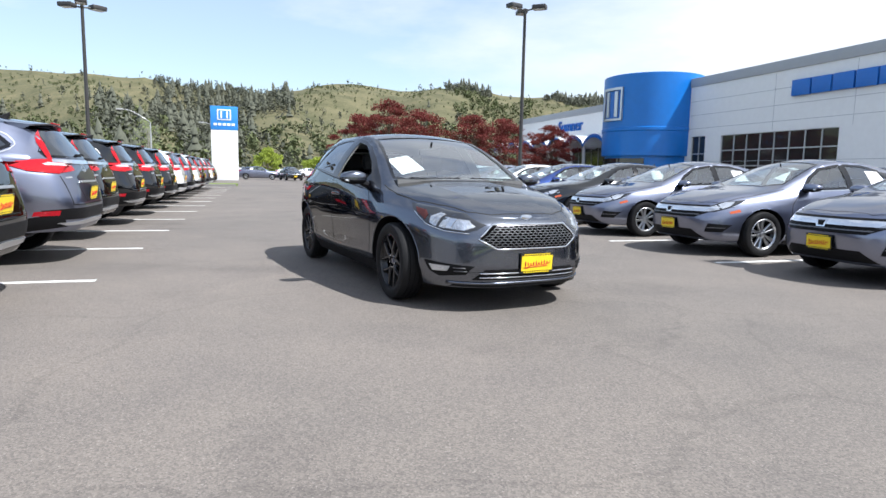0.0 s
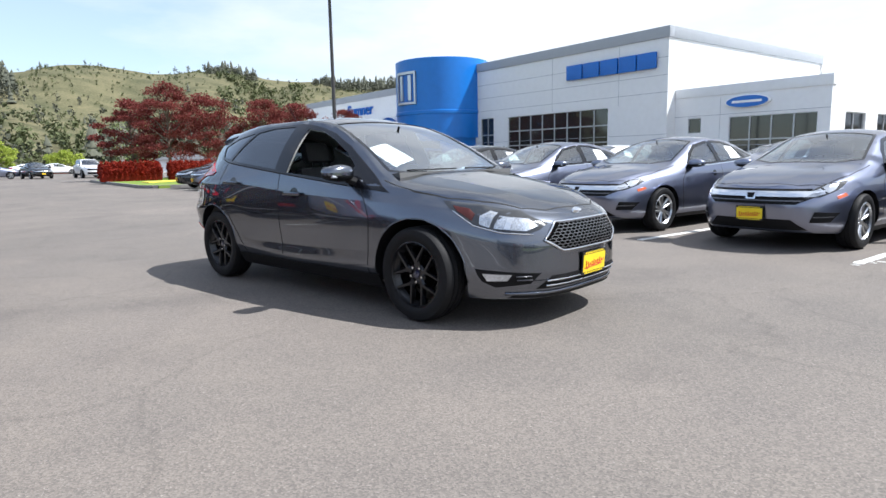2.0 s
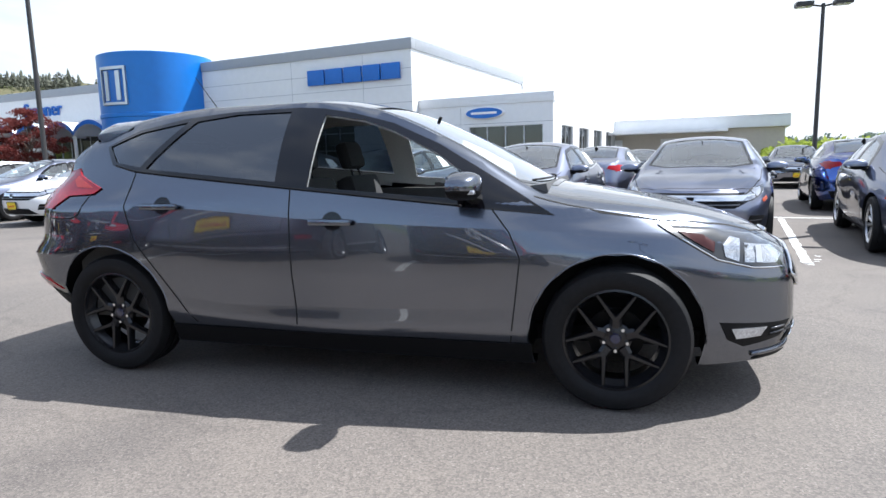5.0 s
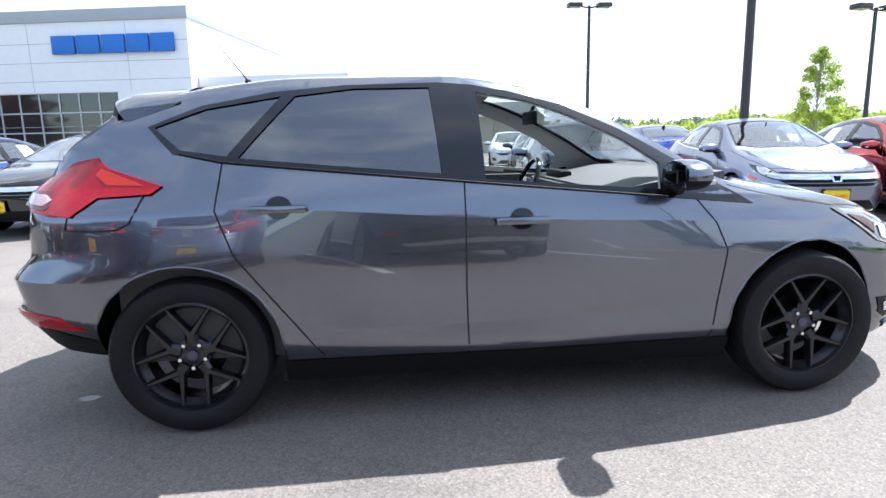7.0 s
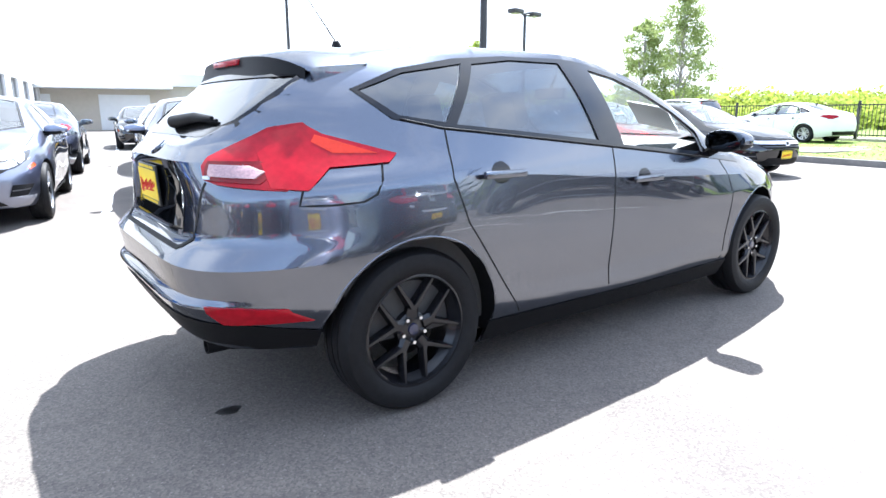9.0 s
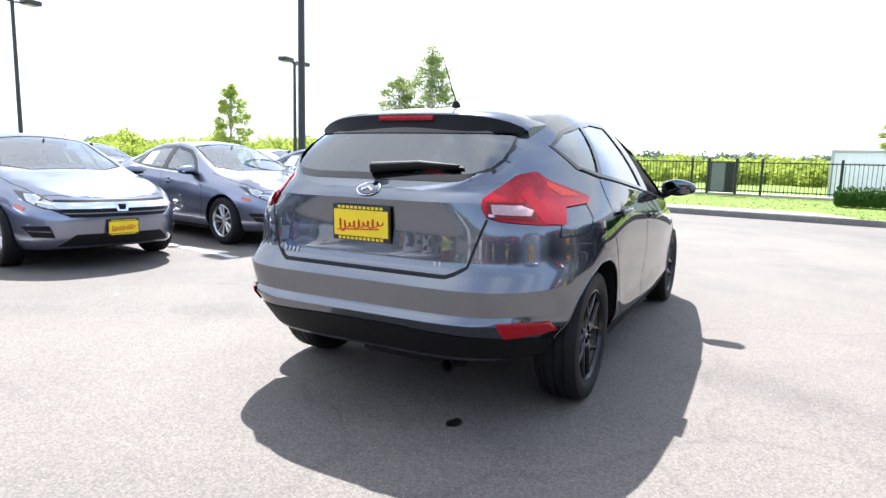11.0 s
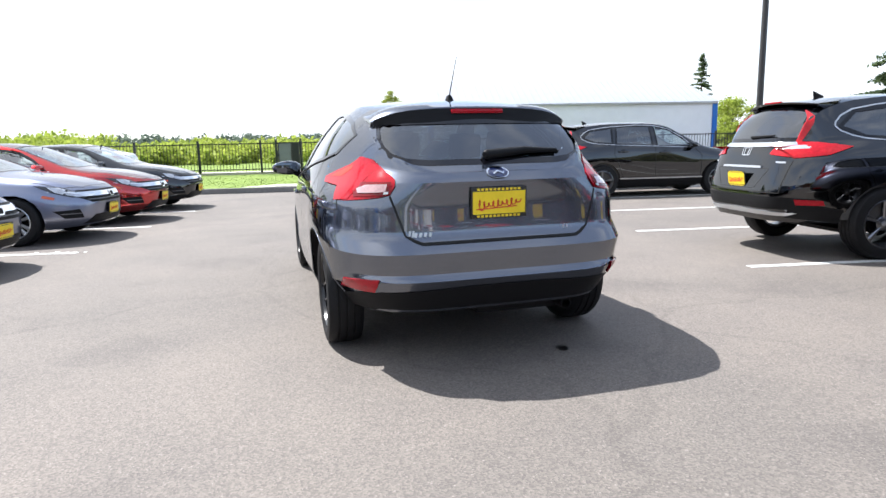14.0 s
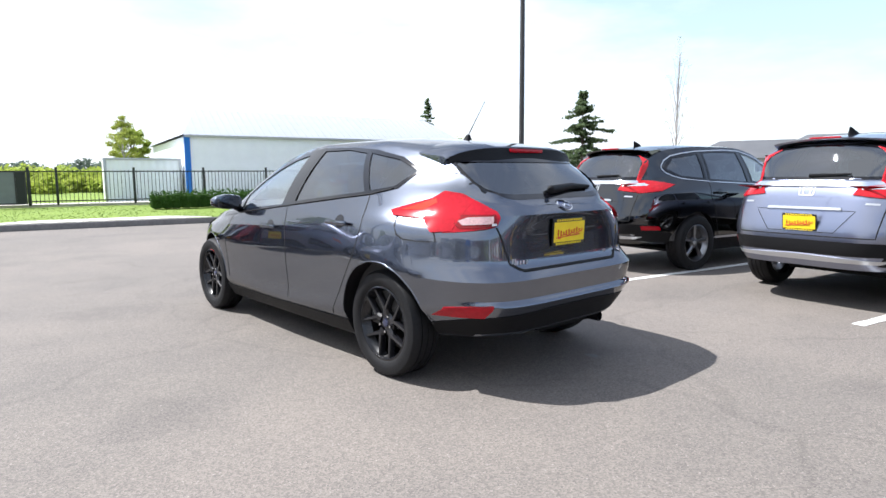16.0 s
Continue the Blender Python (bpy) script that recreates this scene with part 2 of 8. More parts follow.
M = {
    "asphalt": asphalt_material(),
    "line": mat("line_paint", (0.62, 0.62, 0.60), 0.7, var=0.18, scale=14, bump=0.3),
    "yellow_kerb": mat("yellow_kerb_paint", (0.65, 0.50, 0.06), 0.7, var=0.15, scale=9),
    "kerb": mat("kerb_concrete", (0.18, 0.172, 0.165), 0.85, var=0.2, scale=9, bump=0.3),
    "walk": mat("path_concrete", (0.46, 0.43, 0.39), 0.85, var=0.12, scale=6, bump=0.2),
    "soil": mat("field_ground", (0.16, 0.17, 0.08), 0.95, color2=(0.10, 0.13, 0.05), scale=1.2),
    "grass": mat("grass", (0.19, 0.26, 0.055), 0.8, color2=(0.13, 0.19, 0.04), scale=6, bump=0.8, bump_scale=30),
    "hatch_grey": paint("dark_grey_metallic_paint", (0.101, 0.113, 0.142), rough=0.27),
    "steel": paint("steel_grey_metallic_paint", (0.185, 0.202, 0.272), rough=0.34),
    "black_paint": paint("black_pearl_paint", (0.008, 0.009, 0.012), 0.15),
    "white_paint": mat("white_car_paint", (0.78, 0.78, 0.78), 0.3, coat=1.0),
    "red_paint": paint("red_metallic_paint", (0.42, 0.012, 0.012), 0.2),
    "blue_paint": paint("blue_metallic_paint", (0.03, 0.09, 0.36), 0.2),
    "silver": paint("silver_metallic_paint", (0.22, 0.23, 0.27), 0.2),
    "brown_paint": paint("dark_red_paint", (0.12, 0.012, 0.012), 0.2),
    "plastic": mat("black_plastic", (0.008, 0.008, 0.009), 0.55, bump=0.1, bump_scale=400, spec=0.15),
    "gloss_black": mat("gloss_black_trim", (0.005, 0.005, 0.007), 0.10, spec=0.5),
    "seam": mat("panel_gap", (0.006, 0.006, 0.006), 0.8),
    "rubber": mat("tyre_rubber", (0.010, 0.010, 0.011), 0.6, var=0.25, scale=20, bump=0.12, bump_scale=180, spec=0.2),
    "rim_black": mat("black_wheel_paint", (0.008, 0.008, 0.010), 0.26, spec=0.55),
    "rim_alloy": mat("machined_alloy", (0.55, 0.56, 0.58), 0.28, metal=1.0),
    "rim_dark": mat("dark_alloy", (0.24, 0.245, 0.26), 0.3, metal=1.0),
    "amber_dull": mat("dull_red_marker_lens", (0.055, 0.014, 0.012), 0.15, spec=0.4),
    "mesh_grey": mat("dark_grille_mesh", (0.15, 0.15, 0.16), 0.3, metal=0.6),
    # near-black matt colour stands in for the shade behind the open mesh
    "grille_back": mat("grille_shadow_plate", (0.003, 0.003, 0.003), 0.9, spec=0.02),
    "disc": mat("brake_disc_steel", (0.012, 0.012, 0.012), 0.5, metal=1.0),
    "chrome": mat("chrome", (0.75, 0.76, 0.78), 0.08, metal=1.0),
    "mirror": mat("tinted_mirror_glass", (0.13, 0.14, 0.16), 0.03, metal=1.0),
    "satin": mat("satin_silver_trim", (0.55, 0.56, 0.58), 0.3, metal=0.8),
    "red_lens": mat("red_lamp_lens", (0.33, 0.006, 0.014), 0.07, spec=0.3, var=0.22, scale=16),
    "red_lens_dark": mat("deep_red_lamp_lens", (0.36, 0.008, 0.014), 0.08, spec=0.35, var=0.3, scale=14),
    "brown_lens": mat("dark_red_inner_lens", (0.16, 0.004, 0.006), 0.12, spec=0.4, var=0.3, scale=60),
    # orange-red paints the sun's glow through the tail lamp
    "amber_red": mat("orange_red_lamp_glow", (0.56, 0.035, 0.016), 0.1, spec=0.3, var=0.12, scale=30),
    "clear_lens": mat("clear_lamp_reflector", (0.62, 0.64, 0.67), 0.16, metal=0.6, coat=1.0, var=0.35, scale=40),
    "bright_bar": mat("bright_chrome_bar", (0.86, 0.87, 0.88), 0.16, metal=1.0),
    "headlamp_chrome": mat("headlamp_reflector", (0.50, 0.52, 0.55), 0.16, metal=0.8, coat=1.0, var=0.5, scale=60),
    "headlamp_bright": mat("bright_headlamp_lens", (0.50, 0.52, 0.56), 0.14, metal=0.6, coat=1.0, var=0.5, scale=70),
    "lamp_red_clear": mat("pale_lamp_lens", (0.42, 0.26, 0.26), 0.12, metal=0.3, coat=1.0, var=0.3, scale=50),
    "lamp_dark": mat("lamp_housing", (0.022, 0.023, 0.026), 0.2, metal=0.3, coat=1.0),
    "amber": mat("amber_lens", (0.55, 0.085, 0.015), 0.15, coat=1.0),
    "plate": mat("yellow_plate", (0.82, 0.60, 0.015), 0.45, var=0.06, scale=20),
    "plate_red": mat("red_plate_print", (0.62, 0.03, 0.02), 0.5),
    "plate_frame": mat("black_plate_frame", (0.012, 0.012, 0.012), 0.4),
    "headliner": mat("pale_grey_headliner", (0.62, 0.61, 0.58), 0.9, var=0.05, scale=30),
    "pale_leaf": mat("sparse_pale_leaf", (0.38, 0.44, 0.19), 0.7, color2=(0.25, 0.31, 0.11), scale=2),
    "pale_bark": mat("pale_bark", (0.36, 0.33, 0.31), 0.9, var=0.2, scale=12),
    "badge_blue": mat("badge_blue", (0.006, 0.012, 0.05), 0.2, coat=1.0),
    "paper": mat("paper_sheet", (0.85, 0.85, 0.83), 0.7),
    "seat": mat("charcoal_seat_cloth", (0.035, 0.035, 0.037), 0.9, var=0.2, scale=40),
    "cabin": mat("grey_cabin_trim", (0.06, 0.058, 0.055), 0.75, var=0.1, scale=20),
    "dash": mat("dash_plastic", (0.085, 0.086, 0.086), 0.6, bump=0.1, bump_scale=300),
    "screen_glass": glass("windscreen_glass", (0.74, 0.84, 0.82), 4.3),
    "clouded_glass": glass("reflective_windscreen_glass", (0.68, 0.77, 0.77), 5.6),
    "tint_glass": glass("tinted_glass", (0.045, 0.06, 0.075), 3.2),
    "white_wall": mat("white_wall_panel", (0.78, 0.785, 0.79), 0.5, var=0.03, scale=1.5),
    "white_wall2": mat("white_fascia", (0.74, 0.75, 0.76), 0.5, var=0.03, scale=1.5),
    "grey_band": mat("grey_parapet_cap", (0.36, 0.38, 0.41), 0.5, var=0.04, scale=1.5),
    "sign_blue": mat("blue_sign_paint", (0.012, 0.14, 0.52), 0.35, var=0.05, scale=2),
    "pylon_blue": mat("pale_blue_sign_paint", (0.035, 0.24, 0.66), 0.35, var=0.05, scale=2),
    "drum_blue": mat("blue_drum_panel", (0.008, 0.17, 0.58), 0.32, var=0.05, scale=1),
    "white_sign": mat("white_sign_panel", (0.82, 0.83, 0.84), 0.4, var=0.02, scale=2),
    "mullion": mat("silver_mullion", (0.45, 0.46, 0.47), 0.4, metal=0.4),
    "shop_glass": mat("dark_shop_glass", (0.018, 0.022, 0.024), 0.05, spec=0.8),
    "tan_wall": mat("tan_wall_panel", (0.50, 0.45, 0.38), 0.7, var=0.05, scale=2),
    "pole": mat("bronze_pole_paint", (0.035, 0.033, 0.033), 0.45, var=0.1, scale=4),
    "concrete": mat("pole_base_concrete", (0.33, 0.31, 0.29), 0.85, var=0.15, scale=6, bump=0.3),
    "lamp_glass": mat("flood_lamp_glass", (0.5, 0.5, 0.48), 0.15),
    "fence": mat("black_iron_fence", (0.012, 0.014, 0.013), 0.5),
    "hedge": mat("hedge_leaf", (0.055, 0.12, 0.022), 0.6, color2=(0.025, 0.06, 0.012), scale=9),
    "spring": mat("spring_leaf", (0.44, 0.50, 0.10), 0.6, color2=(0.27, 0.35, 0.06), scale=2),
    "leaf": mat("green_leaf", (0.20, 0.30, 0.05), 0.6, color2=(0.10, 0.17, 0.03), scale=2),
    "maple": mat("red_maple_leaf", (0.25, 0.068, 0.058), 0.6, color2=(0.115, 0.028, 0.026), scale=3),
    "red_shrub": mat("red_shrub_leaf", (0.36, 0.035, 0.018), 0.6, color2=(0.14, 0.02, 0.015), scale=5),
    "fir": mat("fir_needle", (0.15, 0.20, 0.095), 0.7, color2=(0.075, 0.11, 0.055), scale=3),
    # leaf colour paled and blued to stand in for haze over the distance
    "far_wood": mat("hazed_distant_wood", (0.19, 0.23, 0.17), 0.9, color2=(0.12, 0.16, 0.13), scale=0.15),
    "valley": mat("valley_leaf", (0.125, 0.142, 0.066), 0.8, color2=(0.060, 0.072, 0.038), scale=0.5),
    # needles lightened and greyed: the slope's haze is in this colour
    "hill_fir": mat("hazed_hill_fir_needle", (0.115, 0.118, 0.088), 0.85, color2=(0.070, 0.077, 0.060), scale=0.6),
    "gold_leaf": mat("yellow_green_young_leaf", (0.42, 0.45, 0.11), 0.6, color2=(0.28, 0.33, 0.06), scale=2),
    "gate_mesh": mat("grey_wire_mesh", (0.16, 0.175, 0.18), 0.6, var=0.1, scale=30),
    "bark": mat("bark", (0.12, 0.09, 0.07), 0.9, var=0.3, scale=12, bump=0.6, bump_scale=25),
    "hill": mat("clearcut_hillside", (0.165, 0.148, 0.085), 0.95, color2=(0.060, 0.066, 0.034), scale=0.35),
    # blue of distance haze is put into the ridge's base colour
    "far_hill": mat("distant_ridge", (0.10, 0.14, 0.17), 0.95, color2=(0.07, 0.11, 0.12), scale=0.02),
    "roof_grey": mat("grey_shingle_roof", (0.085, 0.088, 0.095), 0.85, var=0.12, scale=5),
    "house": mat("house_siding", (0.42, 0.43, 0.42), 0.75, var=0.06, scale=3),
    "shed_white": mat("white_corrugated_panel", (0.80, 0.82, 0.86), 0.5, var=0.04, scale=1.0),
    "shed_roof": mat("pale_grey_metal_roof", (0.33, 0.35, 0.385), 0.5, var=0.05, scale=1.0),
    "oil": mat("oil_stain", (0.012, 0.012, 0.012), 0.35),
}
for k in ("hedge", "spring", "leaf", "maple", "red_shrub", "fir", "valley", "hill_fir", "pale_leaf", "gold_leaf", "grass", "hill", "soil", "far_hill", "far_wood"):
    M[k].node_tree.nodes["Principled BSDF"].inputs["Specular IOR Level"].default_value = 0.12


def leafy(material, share=0.45):
    """Lets light through the leaves: part of the surface is translucent in the leaf's own colour."""
    n, l = material.node_tree.nodes, material.node_tree.links
    p = n["Principled BSDF"]
    tr, mx = n.new("ShaderNodeBsdfTranslucent"), n.new("ShaderNodeMixShader")
    mx.inputs[0].default_value = share
    l.new(p.inputs["Base Color"].links[0].from_socket, tr.inputs["Color"])
    l.new(p.outputs[0], mx.inputs[1])
    l.new(tr.outputs[0], mx.inputs[2])
    l.new(mx.outputs[0], n["Material Output"].inputs["Surface"])


for k in ("hedge", "spring", "leaf", "maple", "red_shrub", "pale_leaf", "fir", "far_wood", "gold_leaf"):
    leafy(M[k])


# ---- builders ----
from mathutils.bvhtree import BVHTree

LOT = radians(-10)


def lot(u, v, z=0.0, turn=0.0):
    """The pose of a thing in the car park's own axes: u along the aisle, v towards the showroom; turn in degrees from u."""
    c, s = math.cos(LOT), math.sin(LOT)
    return pose(c * u - s * v, s * u + c * v, z, 0, 0, -10 + turn)


def to_mesh(bm, name, angle=38):
    for f in bm.faces:
        f.smooth = True
    lim = radians(angle)
    for e in bm.edges:
        if len(e.link_faces) > 2 or len(e.link_faces) == 2 and e.calc_face_angle(0) > lim:
            e.smooth = False
    me = bpy.data.meshes.new(name)
    bm.to_mesh(me)
    bm.free()
    return me


def part(name, bm, material, parent=None, label="", m=None):
    me = to_mesh(bm, name)
    me.materials.append(M[material] if isinstance(material, str) else material)
    ob = new(name, me)
    if parent is not None:
        ob.parent = parent
    if m is not None:
        ob.matrix_basis = m
    return tagged(ob, label)


def thing(name, label, category, m=None, group="", kind=""):
    ob = new(name)
    ob.empty_display_size = 0.3
    if m is not None:
        ob.matrix_basis = m
    return tagged(ob, label, category, group, kind)


def solid(name, bm, material, label, category, m=None, group="", kind=""):
    ob = part(name, bm, material, None, "", m)
    return tagged(ob, label, category, group, kind)


def box(bm, x0, x1, y0, y1, z0, z1, bevel=0.0, m=None):
    r = bmesh.ops.create_cube(bm, size=1.0)
    vs = r["verts"]
    mm = Matrix.Translation(((x0 + x1) / 2, (y0 + y1) / 2, (z0 + z1) / 2)) @ Matrix.Diagonal((abs(x1 - x0), abs(y1 - y0), abs(z1 - z0), 1))
    bmesh.ops.transform(bm, matrix=mm, verts=vs)
    if bevel:
        es = list({e for v in vs for e in v.link_edges})
        r = bmesh.ops.bevel(bm, geom=es, offset=bevel, segments=2, affect="EDGES", profile=0.6)
        vs = list({v for f in r["faces"] for v in f.verts} | {v for v in vs if v.is_valid})
    if m is not None:
        bmesh.ops.transform(bm, matrix=m, verts=vs)
    return bm


def boxes(*a, bevel=0.0):
    bm = bmesh.new()
    for b in a:
        box(bm, *b, bevel=bevel)
    return bm


def rod(bm, p, q, r0, r1=None, seg=8, caps=True):
    p, q = Vector(p), Vector(q)
    d = q - p
    mm = Matrix.Translation((p + q) / 2) @ d.to_track_quat("Z", "Y").to_matrix().to_4x4()
    bmesh.ops.create_cone(bm, cap_ends=caps, segments=seg, radius1=r0, radius2=r0 if r1 is None else r1, depth=d.length, matrix=mm)
    return bm


def lathe(bm, prof, seg=40, axis="Y"):
    """Turns a profile of (radius, along) about the axis."""
    rings = []
    for r, h in prof:
        ring = []
        for i in range(seg):
            a = 2 * math.pi * i / seg
            p = (r * math.cos(a), h, r * math.sin(a)) if axis == "Y" else (r * math.cos(a), r * math.sin(a), h)
            ring.append(bm.verts.new(p))
        rings.append(ring)
    for a, b in zip(rings, rings[1:]):
        for i in range(seg):
            j = (i + 1) % seg
            bm.faces.new((a[i], a[j], b[j], b[i]))
    return bm


def loop_tube(bm, pts, r, seg=6, closed=False):
    pts = [Vector(p) for p in pts]
    n = len(pts)
    rings = []
    for i, p in enumerate(pts):
        a = pts[(i - 1) % n] if closed or i else pts[i]
        b = pts[(i + 1) % n] if closed or i < n - 1 else pts[i]
        q = (b - a).to_track_quat("Z", "Y").to_matrix()
        rings.append([bm.verts.new(p + q @ Vector((r * math.cos(k * 2 * math.pi / seg), r * math.sin(k * 2 * math.pi / seg), 0))) for k in range(seg)])
    for i in range(n if closed else n - 1):
        a, b = rings[i], rings[(i + 1) % n]
        for k in range(seg):
            bm.faces.new((a[k], a[(k + 1) % seg], b[(k + 1) % seg], b[k]))
    if not closed:
        bm.faces.new(rings[0][::-1])
        bm.faces.new(rings[-1])
    return bm


def curve(knots):
    """Smooth monotone interpolation through (x, value) knots."""
    ks = sorted(knots)
    x, y = np.array([k[0] for k in ks], float), np.array([k[1] for k in ks], float)
    h, d = np.diff(x), np.diff(y) / np.diff(x)
    m = np.zeros(len(x))
    m[0], m[-1] = d[0], d[-1]
    for i in range(1, len(x) - 1):
        if d[i - 1] * d[i] > 0:
            w0, w1 = 2 * h[i] + h[i - 1], h[i] + 2 * h[i - 1]
            m[i] = (w0 + w1) / (w0 / d[i - 1] + w1 / d[i])

    def f(t):
        t = min(max(t, x[0]), x[-1])
        i = int(min(max(np.searchsorted(x, t) - 1, 0), len(x) - 2))
        s = (t - x[i]) / h[i]
        return float(y[i] * (1 + 2 * s) * (1 - s) ** 2 + h[i] * m[i] * s * (1 - s) ** 2 + y[i + 1] * s * s * (3 - 2 * s) - h[i] * m[i + 1] * s * s * (1 - s))
    return f


def recalc(bm):
    bmesh.ops.recalc_face_normals(bm, faces=bm.faces[:])
    return bm

# ---- cars: a shell lofted over character lines, cut open, with panels laid on it ----
def inside(poly, p):
    c, n = False, len(poly)
    for i in range(n):
        (x0, y0), (x1, y1) = poly[i], poly[i - 1]
        if (y0 > p[1]) != (y1 > p[1]) and p[0] < (x1 - x0) * (p[1] - y0) / (y1 - y0) + x0:
            c = not c
    return c


AX = {"y": (0, 2), "x": (1, 2), "z": (0, 1)}


def cut(bm, poly, axis, test):
    """Cuts a convex outline, seen along the axis, out of the faces that pass the test."""
    a, b = AX[axis]
    x0, x1 = min(p[0] for p in poly) - 0.05, max(p[0] for p in poly) + 0.05
    y0, y1 = min(p[1] for p in poly) - 0.05, max(p[1] for p in poly) + 0.05

    def near():
        out = []
        for f in bm.faces:
            c = f.calc_center_median()
            if x0 < c[a] < x1 and y0 < c[b] < y1 and test(c, f.normal):
                out.append(f)
        return out
    for i in range(len(poly)):
        p, q = poly[i - 1], poly[i]
        co, no = [0, 0, 0], [0, 0, 0]
        co[a], co[b] = p
        no[a], no[b] = q[1] - p[1], p[0] - q[0]
        fs = near()
        geom = list({v for f in fs for v in f.verts}) + list({e for f in fs for e in f.edges}) + fs
        bmesh.ops.bisect_plane(bm, geom=geom, dist=1e-5, plane_co=co, plane_no=no)
    kill = [f for f in near() if inside(poly, (f.calc_center_median()[a], f.calc_center_median()[b]))]
    bmesh.ops.delete(bm, geom=kill, context="FACES")


def patch(poly, axis, side, tree, off=0.003, depth=0.012, cell=0.035, bm=None):
    """A panel with a convex outline, laid on the shell and turned in at its rim."""
    a, b = AX[axis]
    k = 3 - a - b
    g = bmesh.new()
    x0, x1 = min(p[0] for p in poly), max(p[0] for p in poly)
    y0, y1 = min(p[1] for p in poly), max(p[1] for p in poly)
    nx, ny = max(1, int((x1 - x0) / cell)), max(1, int((y1 - y0) / cell))
    vs = [[g.verts.new((x0 + (x1 - x0) * i / nx, y0 + (y1 - y0) * j / ny, 0)) for j in range(ny + 1)] for i in range(nx + 1)]
    for i in range(nx):
        for j in range(ny):
            g.faces.new((vs[i][j], vs[i + 1][j], vs[i + 1][j + 1], vs[i][j + 1]))
    area = sum(poly[i - 1][0] * poly[i][1] - poly[i][0] * poly[i - 1][1] for i in range(len(poly)))
    sg = 1 if area > 0 else -1
    for i in range(len(poly)):
        p, q = poly[i - 1], poly[i]
        bmesh.ops.bisect_plane(g, geom=g.verts[:] + g.edges[:] + g.faces[:], dist=1e-5, plane_co=(*p, 0), plane_no=(sg * (q[1] - p[1]), sg * (p[0] - q[0]), 0), clear_outer=True)
    way = Vector((0, 0, 0))
    way[k] = -side
    for v in g.verts:
        o = Vector((0, 0, 0))
        o[a], o[b], o[k] = v.co.x, v.co.y, 4.0 * side
        hit = tree.ray_cast(o, way)
        if hit[0] is None:
            near = tree.find_nearest(Vector([o[0] if k != 0 else 2.0 * side, o[1] if k != 1 else 0.85 * side, o[2] if k != 2 else 1.3]))
            o[k] = near[0][k]
        else:
            o[k] = hit[0][k]
        o[k] += off * side
        v.co = o
    if depth:
        es = [e for e in g.edges if len(e.link_faces) == 1]
        r = bmesh.ops.extrude_edge_only(g, edges=es)
        for v in r["geom"]:
            if isinstance(v, bmesh.types.BMVert):
                v.co[k] -= depth * side
    recalc(g)
    up = sum((f.normal[k] * side * f.calc_area() for f in g.faces), 0.0)
    if up < 0:
        bmesh.ops.reverse_faces(g, faces=g.faces[:])
    if bm is not None:
        me = bpy.data.meshes.new("tmp")
        g.to_mesh(me)
        g.free()
        bm.from_mesh(me)
        bpy.data.meshes.remove(me)
        return bm
    return g


def seam(bm, pts, axis, side, tree, width=0.008, off=0.0015, step=0.04):
    """A narrow band along a line drawn on the shell."""
    a, b = AX[axis]
    k = 3 - a - b
    way = Vector((0, 0, 0))
    way[k] = -side
    line = []
    for p, q in zip(pts, pts[1:]):
        n = max(1, int(math.dist(p, q) / step))
        line += [(p[0] + (q[0] - p[0]) * i / n, p[1] + (q[1] - p[1]) * i / n) for i in range(n)]
    line.append(pts[-1])
    rows = []
    for i, p in enumerate(line):
        q0, q1 = line[max(i - 1, 0)], line[min(i + 1, len(line) - 1)]
        d = Vector((q1[0] - q0[0], q1[1] - q0[1])).normalized()
        row = []
        for s in (-0.5, 0.5):
            o = Vector((0, 0, 0))
            o[a], o[b], o[k] = p[0] - d.y * width * s, p[1] + d.x * width * s, 4.0 * side
            h = tree.ray_cast(o, way)
            if h[0] is None:
                row = None
                break
            o[k] = h[0][k] + off * side
            row.append(bm.verts.new(o))
        rows.append(row)
    for r, s in zip(rows, rows[1:]):
        if r and s:
            bm.faces.new((r[0], r[1], s[1], s[0]))
    return bm


